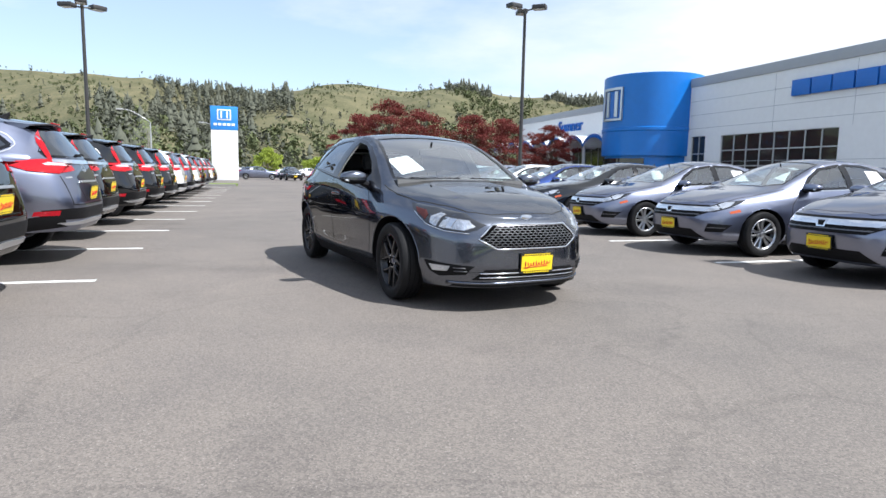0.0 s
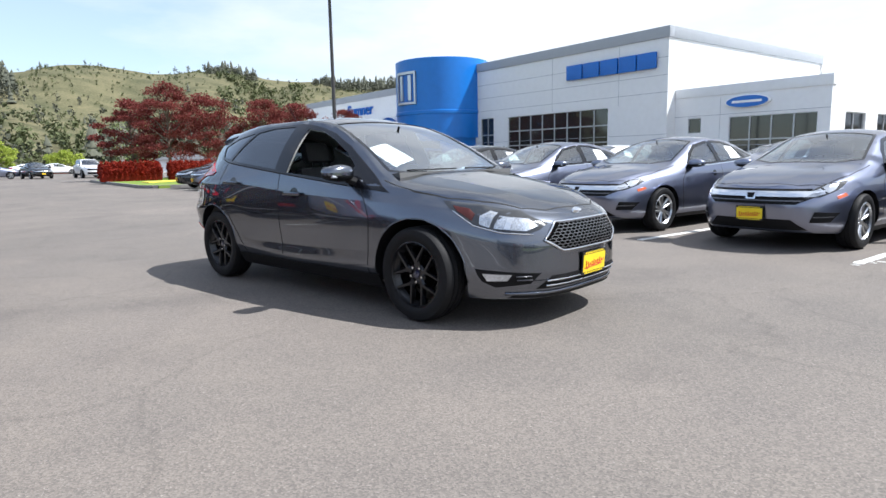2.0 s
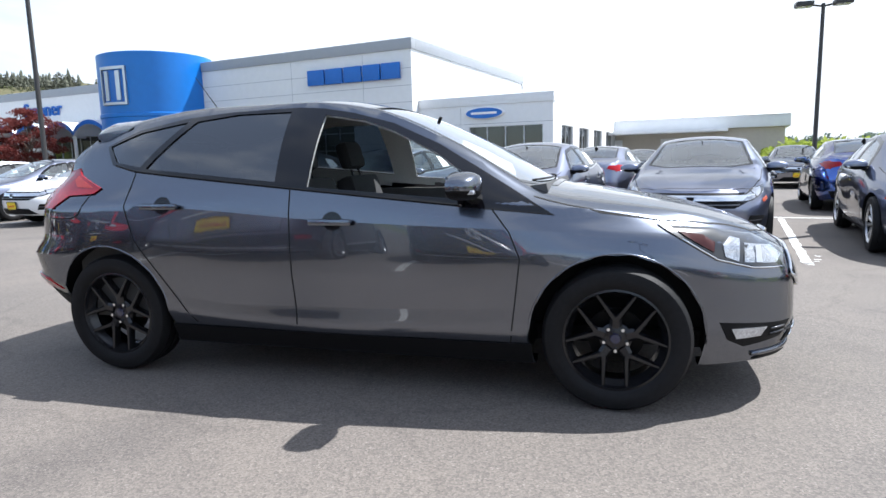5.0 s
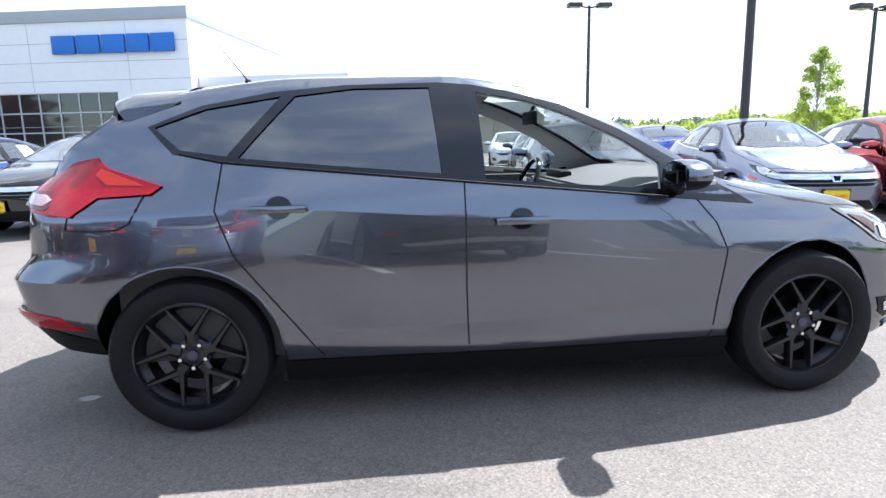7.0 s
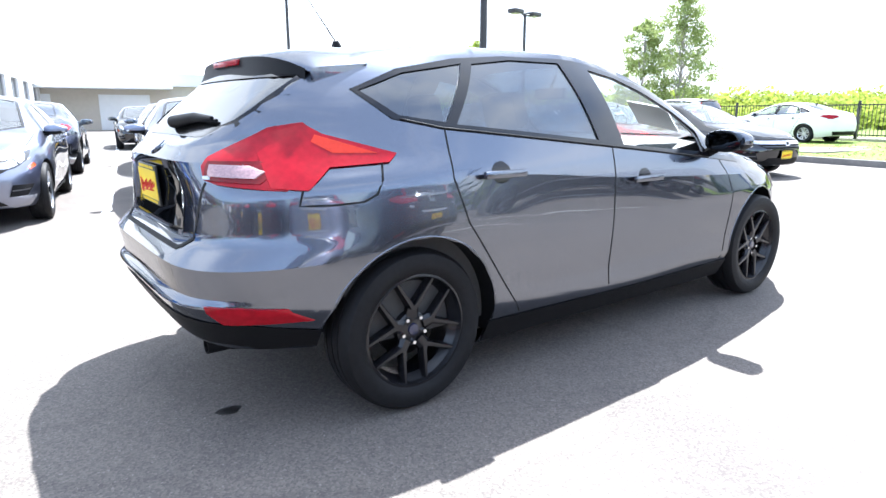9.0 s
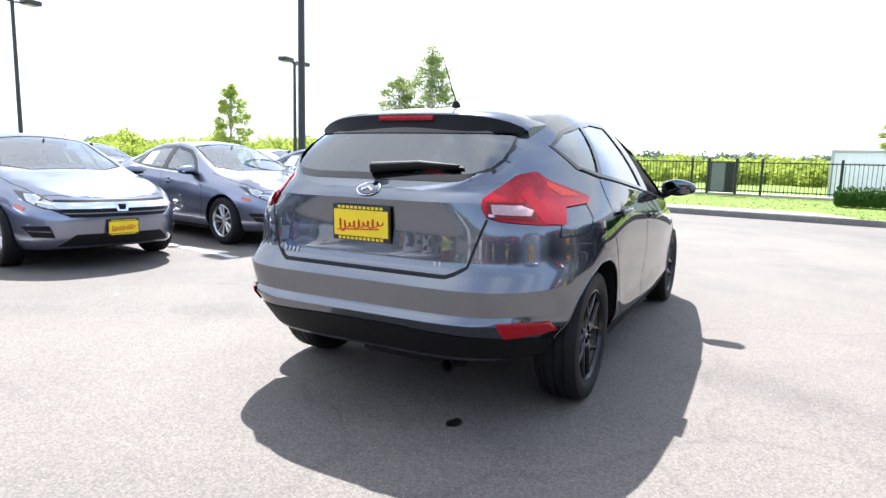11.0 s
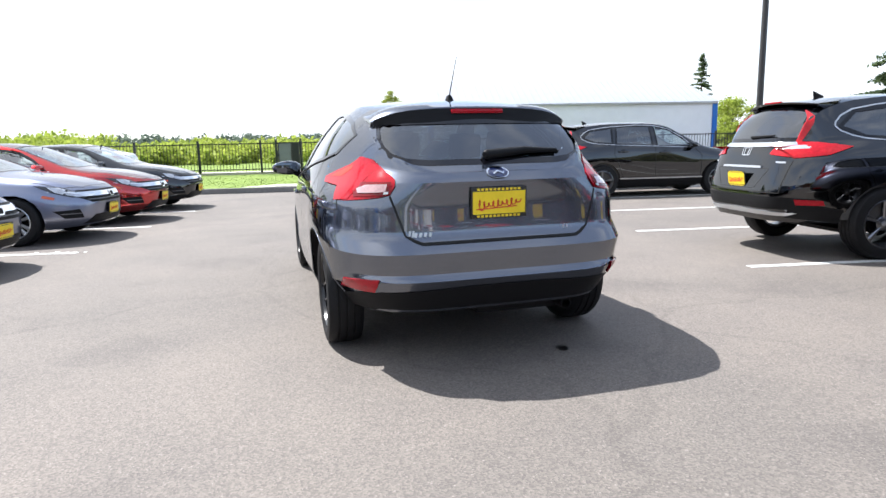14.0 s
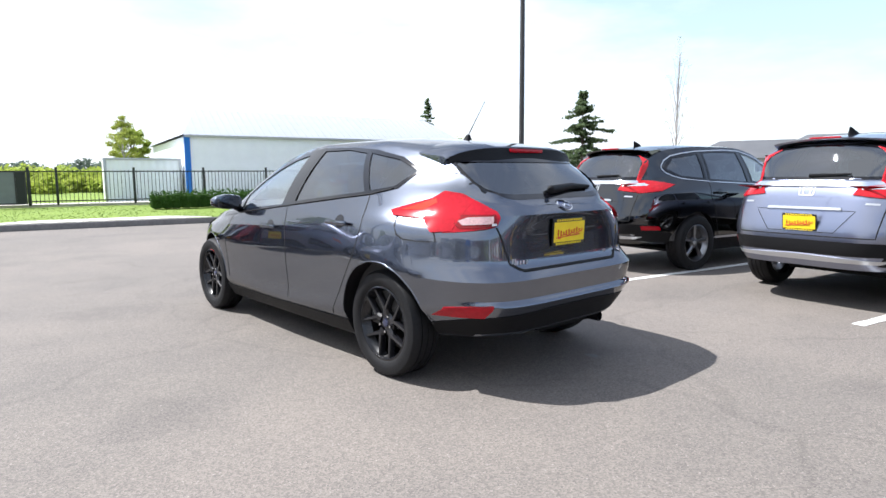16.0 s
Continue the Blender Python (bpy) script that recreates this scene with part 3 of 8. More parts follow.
def shell(spec, count=150):
    """The outer skin of a car: loops of character lines round the body, and a bonnet, screen and roof between them."""
    rows = spec["rows"]
    ref = rows[3]

    def ring(row, ph):
        out = []
        for f in ph:
            c, s = math.cos(f), math.sin(f)
            n = row["nf"] if c > 0 else row["nr"]
            xi = abs(c) ** (2 / n) * (1 if c > 0 else -1)
            et = abs(s) ** (2 / n)
            mid = spec["mid"]
            x = mid + xi * ((row["xf"] - mid) if xi > 0 else (mid - row["xr"]))
            out.append(Vector((x, et * row["Y"](x), row["Z"](x))))
        return out
    dense = np.linspace(0, math.pi, 4001)
    pts = np.array([p[:] for p in ring(ref, dense)])
    arc = np.concatenate([[0], np.cumsum(np.linalg.norm(np.diff(pts, axis=0), axis=1))])
    ph = np.interp(np.linspace(0, arc[-1], count), arc, dense)
    loops = [ring(r, ph) for r in rows]
    bm = bmesh.new()
    top, rail_y, rail_z = spec["top"], spec["rail_y"], spec["rail_z"]
    ridge, lift = spec.get("ridge", (None, None))

    def column(i):
        a = [lp[i] for lp in loops]
        col = []
        for j in range(len(a) - 1):
            p0, p1, p2, p3 = a[max(j - 1, 0)], a[j], a[j + 1], a[min(j + 2, len(a) - 1)]
            n = spec["sub"][j]
            for s in range(n):
                t = s / n
                v = 0.5 * ((2 * p1) + (p2 - p0) * t + (2 * p0 - 5 * p1 + 4 * p2 - p3) * t * t + (3 * p1 - p0 - 3 * p2 + p3) * t ** 3)
                col.append(v.lerp(p1.lerp(p2, t), spec.get("flat", 0.35)))
        e = a[-1]
        x = e.x
        col.append(e)
        ry, rz, tz = rail_y(x), rail_z(x), top(x)
        ry = min(ry, e.y * 0.93)
        r = Vector((x, ry, min(rz, tz)))
        bow = spec["bow"](x)
        for s in range(1, 9):
            t = s / 8
            v = e.lerp(r, t)
            w = math.sin(math.pi * t) * bow
            col.append(v + Vector((0, w, w * 0.5)))
        for s in range(1, 10):
            t = s / 9
            u = ridge(x) if ridge else 0.667
            y = ry * (1 - (1 - u) * t * 3 if t <= 0.334 else u * (1 - t) * 1.5)
            k = (y / ry) if ry > 1e-6 else 0
            up = lift(x) * (t * 3 if t <= 0.334 else 1 - 0.25 * (t - 0.333)) if ridge else 0
            col.append(Vector((x, y, tz - (tz - r.z) * k ** 2.2 + up)))
        return col
    cols = [column(i) for i in range(count)]
    folds = [(sum(spec["sub"][:k]), x0, x1) for k, x0, x1 in spec.get("crease", ())]
    if ridge:
        folds.append((sum(spec["sub"]) + 11, 1.15, 2.0))
    for sgn in (1, -1):
        grid = [[bm.verts.new((p.x, p.y * sgn, p.z)) for p in c] for c in cols]
        for i in range(count - 1):
            for j in range(len(grid[0]) - 1):
                q = (grid[i][j], grid[i + 1][j], grid[i + 1][j + 1], grid[i][j + 1])
                bm.faces.new(q if sgn > 0 else q[::-1])
        for j, x0, x1 in folds:
            for a, b in zip(grid, grid[1:]):
                if x0 < a[j].co.x < x1:
                    bm.edges.get((a[j], b[j])).smooth = False
    bmesh.ops.remove_doubles(bm, verts=bm.verts[:], dist=0.0008)
    bmesh.ops.dissolve_degenerate(bm, edges=bm.edges[:], dist=0.0005)
    recalc(bm)
    return bm


def row(xf, xr, nf, nr, Y, Z):
    return {"xf": xf, "xr": xr, "nf": nf, "nr": nr, "Y": curve(Y), "Z": curve(Z)}


def mirror_poly(poly):
    return [(-p[0], p[1]) for p in poly]


def arch(cx, cz, r, n=18):
    return [(cx + r * math.cos(2 * math.pi * i / n), cz + r * math.sin(2 * math.pi * i / n)) for i in range(n)]


def wheel(parent, x, y, z, r, width, rim_r, rim_mat, spokes, label, cap="badge_blue", style="split"):
    """A wheel facing +y or -y: tyre, rim with its spokes, brake disc, hub cap and nuts."""
    s = 1 if y > 0 else -1
    w = width / 2
    bm = lathe(bmesh.new(), [(rim_r - 0.004, -w * 0.8), (rim_r + 0.012, -w * 0.94), (r - 0.05, -w), (r - 0.018, -w * 0.93), (r - 0.003, -w * 0.72), (r, -w * 0.46), (r - 0.007, -w * 0.45), (r - 0.007, -w * 0.38), (r, -w * 0.37), (r, -w * 0.05), (r - 0.007, -w * 0.04), (r - 0.007, w * 0.04), (r, w * 0.05), (r, w * 0.37), (r - 0.007, w * 0.38), (r - 0.007, w * 0.45), (r, w * 0.46), (r - 0.003, w * 0.72), (r - 0.018, w * 0.93), (r - 0.05, w), (rim_r + 0.012, w * 0.94), (rim_r - 0.004, w * 0.8)], 48)
    tyre_wheel = part("wheel", recalc(bm), "rubber", parent, label, pose(x, y, z, 0, 0, 0 if s > 0 else 180))
    bm = lathe(bmesh.new(), [(rim_r, -w * 0.85), (rim_r - 0.03, -w * 0.6), (rim_r - 0.035, w * 0.35), (rim_r - 0.012, w * 0.62), (rim_r + 0.002, w * 0.86), (rim_r - 0.008, w * 0.88), (rim_r - 0.016, w * 0.7)], 48)
    face = w * 0.62
    if rim_mat == "rim_alloy":
        lathe(bm, [(0.06, -w * 0.1), (rim_r - 0.03, -w * 0.1)], 32)
        part("barrel", recalc(bm), "rim_black", tyre_wheel, "dark wheel barrel")
        bm = lathe(bmesh.new(), [(rim_r - 0.012, w * 0.72), (rim_r + 0.003, w * 0.88), (rim_r - 0.004, w * 0.92), (rim_r - 0.02, w * 0.74)], 48)
    for i in range(spokes):
        a = 2 * math.pi * i / spokes + math.pi / 2
        for j in ((-1, 1, 0) if style == "split" else (0,)):
            spread = 0.39 * j
            p = Vector((0.094 * math.cos(a + 0.07 * j), face * 0.95, 0.094 * math.sin(a + 0.07 * j))) if j else Vector((0.050 * math.cos(a), face * 0.86, 0.050 * math.sin(a)))
            spread += 0.0 if style == "split" else 0.16 if i % 2 else -0.02
            q = Vector(((rim_r - 0.014) * math.cos(a + spread), face * 1.08, (rim_r - 0.014) * math.sin(a + spread)))
            if style == "split" and not j:
                q = Vector((0.104 * math.cos(a), face * 0.97, 0.104 * math.sin(a)))
            d = q - p
            side_ = Vector((0, 1, 0)).cross(d).normalized()
            wd0, wd1 = ((0.017, 0.0085) if j else (0.030, 0.024)) if style == "split" else (0.012, 0.027)
            vs = []
            for c, wd in ((p, wd0), (q, wd1)):
                for t, h in ((-1, 0), (-0.5, 0.012), (0.5, 0.012), (1, 0), (0.8, -0.03), (-0.8, -0.03)):
                    vs.append(bm.verts.new(c + side_ * wd * t + Vector((0, h, 0))))
            for k in range(6):
                bm.faces.new((vs[k], vs[(k + 1) % 6], vs[6 + (k + 1) % 6], vs[6 + k]))
    lathe(bm, [(0.0, face * 0.95), (0.055, face * 0.93), (0.072, face * 0.80), (0.075, face * 0.3)], 24)
    part("rim", recalc(bm), rim_mat, tyre_wheel)
    part("brake_disc", recalc(lathe(bmesh.new(), [(0.03, 0.005), (rim_r * 0.55, 0.005), (rim_r * 0.55, -0.015), (0.03, -0.015)], 32)), "disc", tyre_wheel)
    part("hub_cap", recalc(lathe(bmesh.new(), [(0.0, face + 0.004), (0.022, face + 0.002), (0.027, face - 0.008)], 20)), cap, tyre_wheel)
    if style == "split":
        for i in range(5):
            a = 2 * math.pi * (i + 0.5) / 5 + math.pi / 2
            c = Vector((0.054 * math.cos(a), face * 0.9, 0.054 * math.sin(a)))
            part("wheel_nut", rod(bmesh.new(), c, c + Vector((0, 0.014, 0)), 0.010, 0.008, 6), "chrome", tyre_wheel)
    return tyre_wheel


def plate_part(parent, m, name="license_plate"):
    """A yellow dealer plate in a black frame; its print is plain bars. The plate faces local +x."""
    f = part("plate_frame", boxes((-0.004, 0.006, -0.158, 0.158, -0.082, 0.082), bevel=0.004), "plate_frame", parent, "black dealer plate frame", m)
    part(name, boxes((0.006, 0.0085, -0.148, 0.148, -0.06, 0.06)), "plate", f, "yellow dealer plate with red script")
    bm = bmesh.new()
    pts = [(0.0095, -0.118 + 0.236 * i / 80 + 0.009 * math.cos(i * 0.72), -0.004 + 0.018 * (i / 80 - 0.5) + (0.030 if i < 9 else 0.015 + 0.007 * math.sin(i * 0.23)) * math.sin(i * 0.72)) for i in range(81)]
    loop_tube(bm, pts, 0.0032, 5)
    loop_tube(bm, [(0.0095, -0.13, -0.034), (0.0095, -0.02, -0.028), (0.0095, 0.10, -0.022)], 0.003, 5)
    part("plate_script", bm, "plate_red", f)
    for zz in (-0.071, 0.071):
        bm = bmesh.new()
        for k in range(11):
            box(bm, 0.006, 0.0075, -0.125 + k * 0.023, -0.110 + k * 0.023, zz - 0.006, zz + 0.006)
        part("frame_lettering", bm, "plate", f)
    return f

# ---- ground, markings, kerbs ----
def ground():
    bm = bmesh.new()
    n = 48
    rings = [0, 15, 30, 60, 120, 300, 900, 2600]
    prev = [bm.verts.new((0, 0, 0))]
    for r in rings[1:]:
        cur = [bm.verts.new((r * math.cos(2 * math.pi * i / n), r * math.sin(2 * math.pi * i / n), 0)) for i in range(n)]
        for i in range(n):
            j = (i + 1) % n
            bm.faces.new((prev[0], cur[i], cur[j]) if len(prev) == 1 else (prev[i], cur[i], cur[j], prev[j]))
        prev = cur
    return solid("ground", bm, "soil", "dry grassy field reaching to the horizon", "ground", pose(0, 0, -0.03), kind="structure")


ground()
solid("car_park", boxes((-105, 12.7, -22, 60, -0.2, 0.0)), "asphalt", "worn grey asphalt of the car park", "road surface", lot(0, 0), kind="structure")
solid("access_road", boxes((12.9, 60, -60, -13.0, -0.2, -0.006), (-75, 12.7, -60, -22.0, -0.2, -0.006)), "asphalt", "asphalt access road behind the stalls", "road surface", lot(0, 0), kind="structure")


def stripe(u0, u1, v0, v1, ragged=0.0, seed=0):
    """A painted line, a few millimetres thick, with worn edges."""
    bm, r = bmesh.new(), random.Random(seed)
    n = max(2, int(abs(v1 - v0) / 0.12))
    for z in (0.004,):
        rows_ = [(bm.verts.new((u0 + r.uniform(-1, 1) * ragged, v0 + (v1 - v0) * i / n, z)), bm.verts.new((u1 + r.uniform(-1, 1) * ragged, v0 + (v1 - v0) * i / n, z))) for i in range(n + 1)]
    for a, b in zip(rows_, rows_[1:]):
        bm.faces.new((a[0], a[1], b[1], b[0]))
    es = [e for e in bm.edges if len(e.link_faces) == 1]
    r_ = bmesh.ops.extrude_edge_only(bm, edges=es)
    for v in r_["geom"]:
        if isinstance(v, bmesh.types.BMVert):
            v.co.z = -0.002
    return recalc(bm)


stall = solid("stall_line", stripe(-0.05, 0.05, -8.9, -3.2, 0.008, 1), "line", "worn white stall line on asphalt", "road marking", lot(0.08, 0), "stall lines", "structure")
for k in range(-14, 5):
    if k:
        copy_thing(stall, lot(0.08 + 2.54 * k, 0))
stall2 = solid("stall_line", stripe(-0.05, 0.05, 4.0, 8.9, 0.01, 2), "line", "worn white stall line on asphalt", "road marking", lot(2.62, 0), "stall lines", "structure")
for k in range(-13, 4):
    if k != 1:
        copy_thing(stall2, lot(0.08 + 2.54 * k, 0))
        copy_thing(stall2, lot(0.08 + 2.54 * k, 5.6))
        if k > -5:
            copy_thing(stall2, lot(0.08 + 2.54 * k, 14.8))
solid("row_line", boxes((-33, 10.2, 9.12, 9.22, -0.002, 0.004)), "line", "long white line between two rows of stalls", "road marking", lot(0, 0), kind="structure")
# worn paint chips and the dark drip under the tail
r = random.Random(5)
bm = bmesh.new()
for x, y, w in ((3.28, 3.39, 0.05), (3.45, 3.75, 0.06), (3.40, 3.62, 0.04), (3.52, 4.0, 0.05), (-1.2, 3.2, 0.03)):
    c = [bm.verts.new((x + w * r.uniform(0.5, 1) * math.cos(a), y + w * r.uniform(0.3, 0.7) * math.sin(a), 0.002)) for a in np.linspace(0, 2 * math.pi, 9)[:-1]]
    bm.faces.new(c)
solid("paint_chips", bm, "line", "scattered flakes of worn white paint", "road marking", kind="stuff")
bm = bmesh.new()
bm.faces.new([bm.verts.new((-1.995 + 0.05 * math.cos(a) * (1 + 0.2 * math.sin(3 * a)), -0.42 + 0.035 * math.sin(a), 0.0022)) for a in np.linspace(0, 2 * math.pi, 17)[:-1]])
solid("oil_spot", bm, "oil", "small dark wet drip on asphalt", "stain", kind="structure")


def kerb_run(pts, width=0.15, height=0.15, name="kerb", material="kerb", label="grey concrete kerb"):
    bm = bmesh.new()
    for (u0, v0), (u1, v1) in zip(pts, pts[1:]):
        d = Vector((u1 - u0, v1 - v0, 0))
        mm = Matrix.Translation((u0, v0, 0)) @ Matrix.Rotation(math.atan2(d.y, d.x), 4, "Z")
        box(bm, 0, d.length, -width / 2, width / 2, -0.1, height, bevel=0.02, m=mm)
    return solid(name, bm, material, label, "kerb", lot(0, 0), kind="structure")


kerb_run([(12.8, 30), (12.8, -6.5), (12.95, -7.3), (13.4, -8.0), (14.2, -8.4), (40, -8.4)])


def lawn(u0, u1, v0, v1, z0, z1, name, label, nu=24, nv=60):
    bm = bmesh.new()
    g = [[bm.verts.new((u0 + (u1 - u0) * i / nu, v0 + (v1 - v0) * j / nv, z0 + (z1 - z0) * min(1, i / nu * 1.2) + 0.02 * noise.noise((i * 0.7, j * 0.5, 3)))) for j in range(nv + 1)] for i in range(nu + 1)]
    for i in range(nu):
        for j in range(nv):
            bm.faces.new((g[i][j], g[i + 1][j], g[i + 1][j + 1], g[i][j + 1]))
    return solid(name, bm, "grass", label, "grass", lot(0, 0), kind="structure")


lawn(12.87, 40, -8.35, 30, 0.125, 0.32, "lawn", "mown green lawn behind the kerb")


def tufts(u0, u1, v0, v1, z0, z1, count, seed, h=0.05):
    bm, r = bmesh.new(), random.Random(seed)
    for _ in range(count):
        t = r.random() ** 1.6
        u, v = u0 + (u1 - u0) * t, r.uniform(v0, v1)
        z = z0 + (z1 - z0) * min(1, (u - 12.87) / 27 * 1.2)
        a = r.uniform(0, 6.28)
        hh = h * r.uniform(0.5, 1.4)
        d = Vector((math.cos(a), math.sin(a), 0)) * 0.02
        p = Vector((u, v, z))
        bm.faces.new([bm.verts.new(p - d), bm.verts.new(p + d), bm.verts.new(p + Vector((r.uniform(-0.02, 0.02), r.uniform(-0.02, 0.02), hh)))])
    return bm


solid("grass_tufts", tufts(12.95, 22, -8.2, 14, 0.125, 0.32, 9000, 4, 0.022), "grass", "short blades of lawn grass", "grass", lot(0, 0), kind="stuff")
bm = bmesh.new()
g = [[bm.verts.new((12.9 + 0.02 + i * 0.22, -1.2 + 5.4 * j / 20 + (0.5 * i * (1 - 2 * j / 20) * 0.5), 0.16 + 0.004 * i)) for j in range(21)] for i in range(5)]
for i in range(4):
    for j in range(20):
        bm.faces.new((g[i][j], g[i + 1][j], g[i + 1][j + 1], g[i][j + 1]))
solid("path_patch", recalc(bm), "walk", "pale concrete ramp beside the kerb", "pavement", lot(0, 0), kind="structure")
solid("footpath", boxes((21.6, 22.8, -8, 26, 0.18, 0.30)), "walk", "pale concrete footpath before the fence", "pavement", lot(0, 0), kind="structure")
# planted island with a painted yellow strip
kerb_run([(-25.1, 12), (-25.1, 4.6), (-25.6, 3.6), (-26.4, 3.2), (-41, 3.2), (-41.5, 4.0), (-41.5, 12)], name="island_kerb", label="grey island kerb")
solid("island_lawn", boxes((-41.4, -25.2, 3.75, 13, -0.1, 0.135), (-41.2, -26.2, 3.3, 3.75, -0.1, 0.135)), "grass", "small planted grass island", "grass", lot(0, 0), kind="structure")
bm = bmesh.new()
q = [(-29.8, 4.3), (-31.6, 4.3), (-34.9, 8.9), (-33.9, 8.9)]
lo, hi = [bm.verts.new((*p, 0.1)) for p in q], [bm.verts.new((*p, 0.17)) for p in q]
bm.faces.new(hi)
for i in range(4):
    bm.faces.new((lo[i], lo[i - 1], hi[i - 1], hi[i]))
solid("yellow_strip", recalc(bm), "yellow_kerb", "yellow painted concrete strip on the island", "kerb", lot(0, 0), kind="structure")
solid("parking_pad", boxes((14.2, 22.5, 7.0, 24, 0.0, 0.165)), "asphalt", "asphalt parking bay beyond the lawn", "road surface", lot(0, 0), kind="structure")
kerb_run([(-33.6, -3.0), (-33.6, -9), (-33.6, -12)], name="island_kerb", label="grey island kerb")
solid("island_lawn", boxes((-37, -33.68, -12, -3.0, -0.1, 0.13)), "grass", "small planted grass island", "grass", lot(0, 0), kind="structure")


# ---- showroom ----
def pane_wall(parent, u0, u1, z0, z1, v, cols, rows_, name="window"):
    """A glazed opening: dark panes one by one in a frame of mullions, facing -v."""
    fr = bmesh.new()
    w = 0.07
    for i in range(cols + 1):
        x = u0 + (u1 - u0) * i / cols
        if i in (0, cols):
            box(fr, x - w / 2, x + w / 2, v - 0.05, v + 0.08, z0 + w / 2, z1 - w / 2)
    for z in (z0, z1):
        box(fr, u0 - w / 2, u1 + w / 2, v - 0.05, v + 0.08, z - w / 2, z + w / 2)
    bmesh.ops.remove_doubles(fr, verts=fr.verts[:], dist=0.001)
    wob = part(name, fr, "mullion", parent, "glazed window with silver mullions")
    for i in range(1, cols):
        x = u0 + (u1 - u0) * i / cols
        part("mullion", boxes((x - w / 2, x + w / 2, v - 0.048, v + 0.078, z0 + w / 2, z1 - w / 2)), "mullion", wob)
    for j in range(1, rows_):
        z = z0 + (z1 - z0) * j / rows_
        part("transom", boxes((u0 + w / 2, u1 - w / 2, v - 0.054, v + 0.074, z - w / 2, z + w / 2)), "mullion", wob)
    for i in range(cols):
        for j in range(rows_):
            a, b = u0 + (u1 - u0) * i / cols, u0 + (u1 - u0) * (i + 1) / cols
            c, d = z0 + (z1 - z0) * j / rows_, z0 + (z1 - z0) * (j + 1) / rows_
            part("pane", boxes((a + w / 2, b - w / 2, v, v + 0.03, c + w / 2, d - w / 2)), "shop_glass", wob)
    return wob


def wall_with_holes(u0, u1, z0, z1, v0, v1, holes):
    """A thick wall along u, facing -v, with real openings."""
    us = sorted({u0, u1, *(h[0] for h in holes), *(h[1] for h in holes)})
    zs = sorted({z0, z1, *(h[2] for h in holes), *(h[3] for h in holes)})
    bm = bmesh.new()
    for a, b in zip(us, us[1:]):
        for c, d in zip(zs, zs[1:]):
            m_ = ((a + b) / 2, (c + d) / 2)
            if not any(h[0] < m_[0] < h[1] and h[2] < m_[1] < h[3] for h in holes):
                box(bm, a, b, v0, v1, c, d)
    bmesh.ops.remove_doubles(bm, verts=bm.verts[:], dist=0.001)
    return bm


def panel_joints(parent, u0, u1, zs, us, v):
    """Recessed joints between wall panels."""
    bm = bmesh.new()
    for z in zs:
        box(bm, u0, u1, v - 0.006, v + 0.002, z - 0.012, z + 0.012)
    for u, z0, z1 in us:
        box(bm, u - 0.01, u + 0.01, v - 0.006, v + 0.002, z0, z1)
    part("panel_joint", bm, "grey_band", parent)


showroom = thing("showroom_building", "white panelled car showroom with a blue entrance drum", "building", lot(0, 0))
V0 = 27.6
MAIN_H = 7.95
part("wall", wall_with_holes(-32.0, -14.8, 0, 7.35, V0, V0 + 0.35, [(-27.4, -18.75, 0.9, 3.9), (-30.3, -28.9, 0.3, 3.95)]), "white_wall", showroom, "white panelled front wall")
part("parapet", boxes((-32.0, -14.72, V0 - 0.08, V0 + 0.4, 7.35, MAIN_H), (-15.15, -14.72, V0 + 0.4, 47, 7.35, MAIN_H), bevel=0.03), "grey_band", showroom, "grey parapet band")
part("wall", boxes((-15.15, -14.8, V0 + 0.35, 47, 0, 7.35)), "white_wall", showroom)
part("wall", boxes((-60, -14.8, 46.6, 47, 0, 7.35), (-60, -59.6, V0 + 0.4, 46.6, 0, 7.0)), "white_wall", showroom)
part("roof", boxes((-60, -15.15, V0 + 0.4, 46.6, 6.7, 6.9)), "grey_band", showroom)
pane_wall(showroom, -27.4, -18.75, 0.9, 3.9, V0 + 0.12, 8, 3)
pane_wall(showroom, -30.3, -28.9, 0.3, 3.95, V0 + 0.12, 2, 3)
panel_joints(showroom, -32.0, -14.8, (2.2, 4.48, 5.4, 6.34), [(-23.2, 3.95, 7.3), (-18.0, 3.95, 7.3)], V0)
part("showroom_floor", boxes((-58, -15.2, V0 + 0.4, 46.5, 0.0, 0.05)), "concrete", showroom)
bm = boxes((-28, -18, V0 + 4, V0 + 4.2, 0.05, 2.6))
part("inner_wall", bm, "tan_wall", showroom)
# left wing with its name and scalloped canopy
part("wall", wall_with_holes(-60, -38.0, 0, 6.75, V0, V0 + 0.35, [(-56.5, -50.5, 0.9, 3.6), (-47.5, -40.5, 0.3, 3.6)]), "white_wall", showroom, "white panelled wing wall")
part("parapet", boxes((-60.05, -37.9, V0 - 0.08, V0 + 0.4, 6.75, 7.35), bevel=0.03), "grey_band", showroom)
pane_wall(showroom, -56.5, -50.5, 0.9, 3.6, V0 + 0.12, 6, 2)
pane_wall(showroom, -47.5, -40.5, 0.3, 3.6, V0 + 0.12, 6, 2)


def flat_text(body, size, material, parent, m, depth=0.06):
    cu = bpy.data.curves.new("lettering", "FONT")
    cu.body, cu.size, cu.extrude = body, size, depth
    tmp = bpy.data.objects.new("tmp", cu)
    scene.collection.objects.link(tmp)
    bpy.context.view_layer.update()
    me = bpy.data.meshes.new_from_object(tmp)
    bpy.data.objects.remove(tmp)
    me.materials.clear()
    me.materials.append(M[material])
    ob = new("lettering", me)
    ob.parent, ob.matrix_basis = parent, m
    return ob


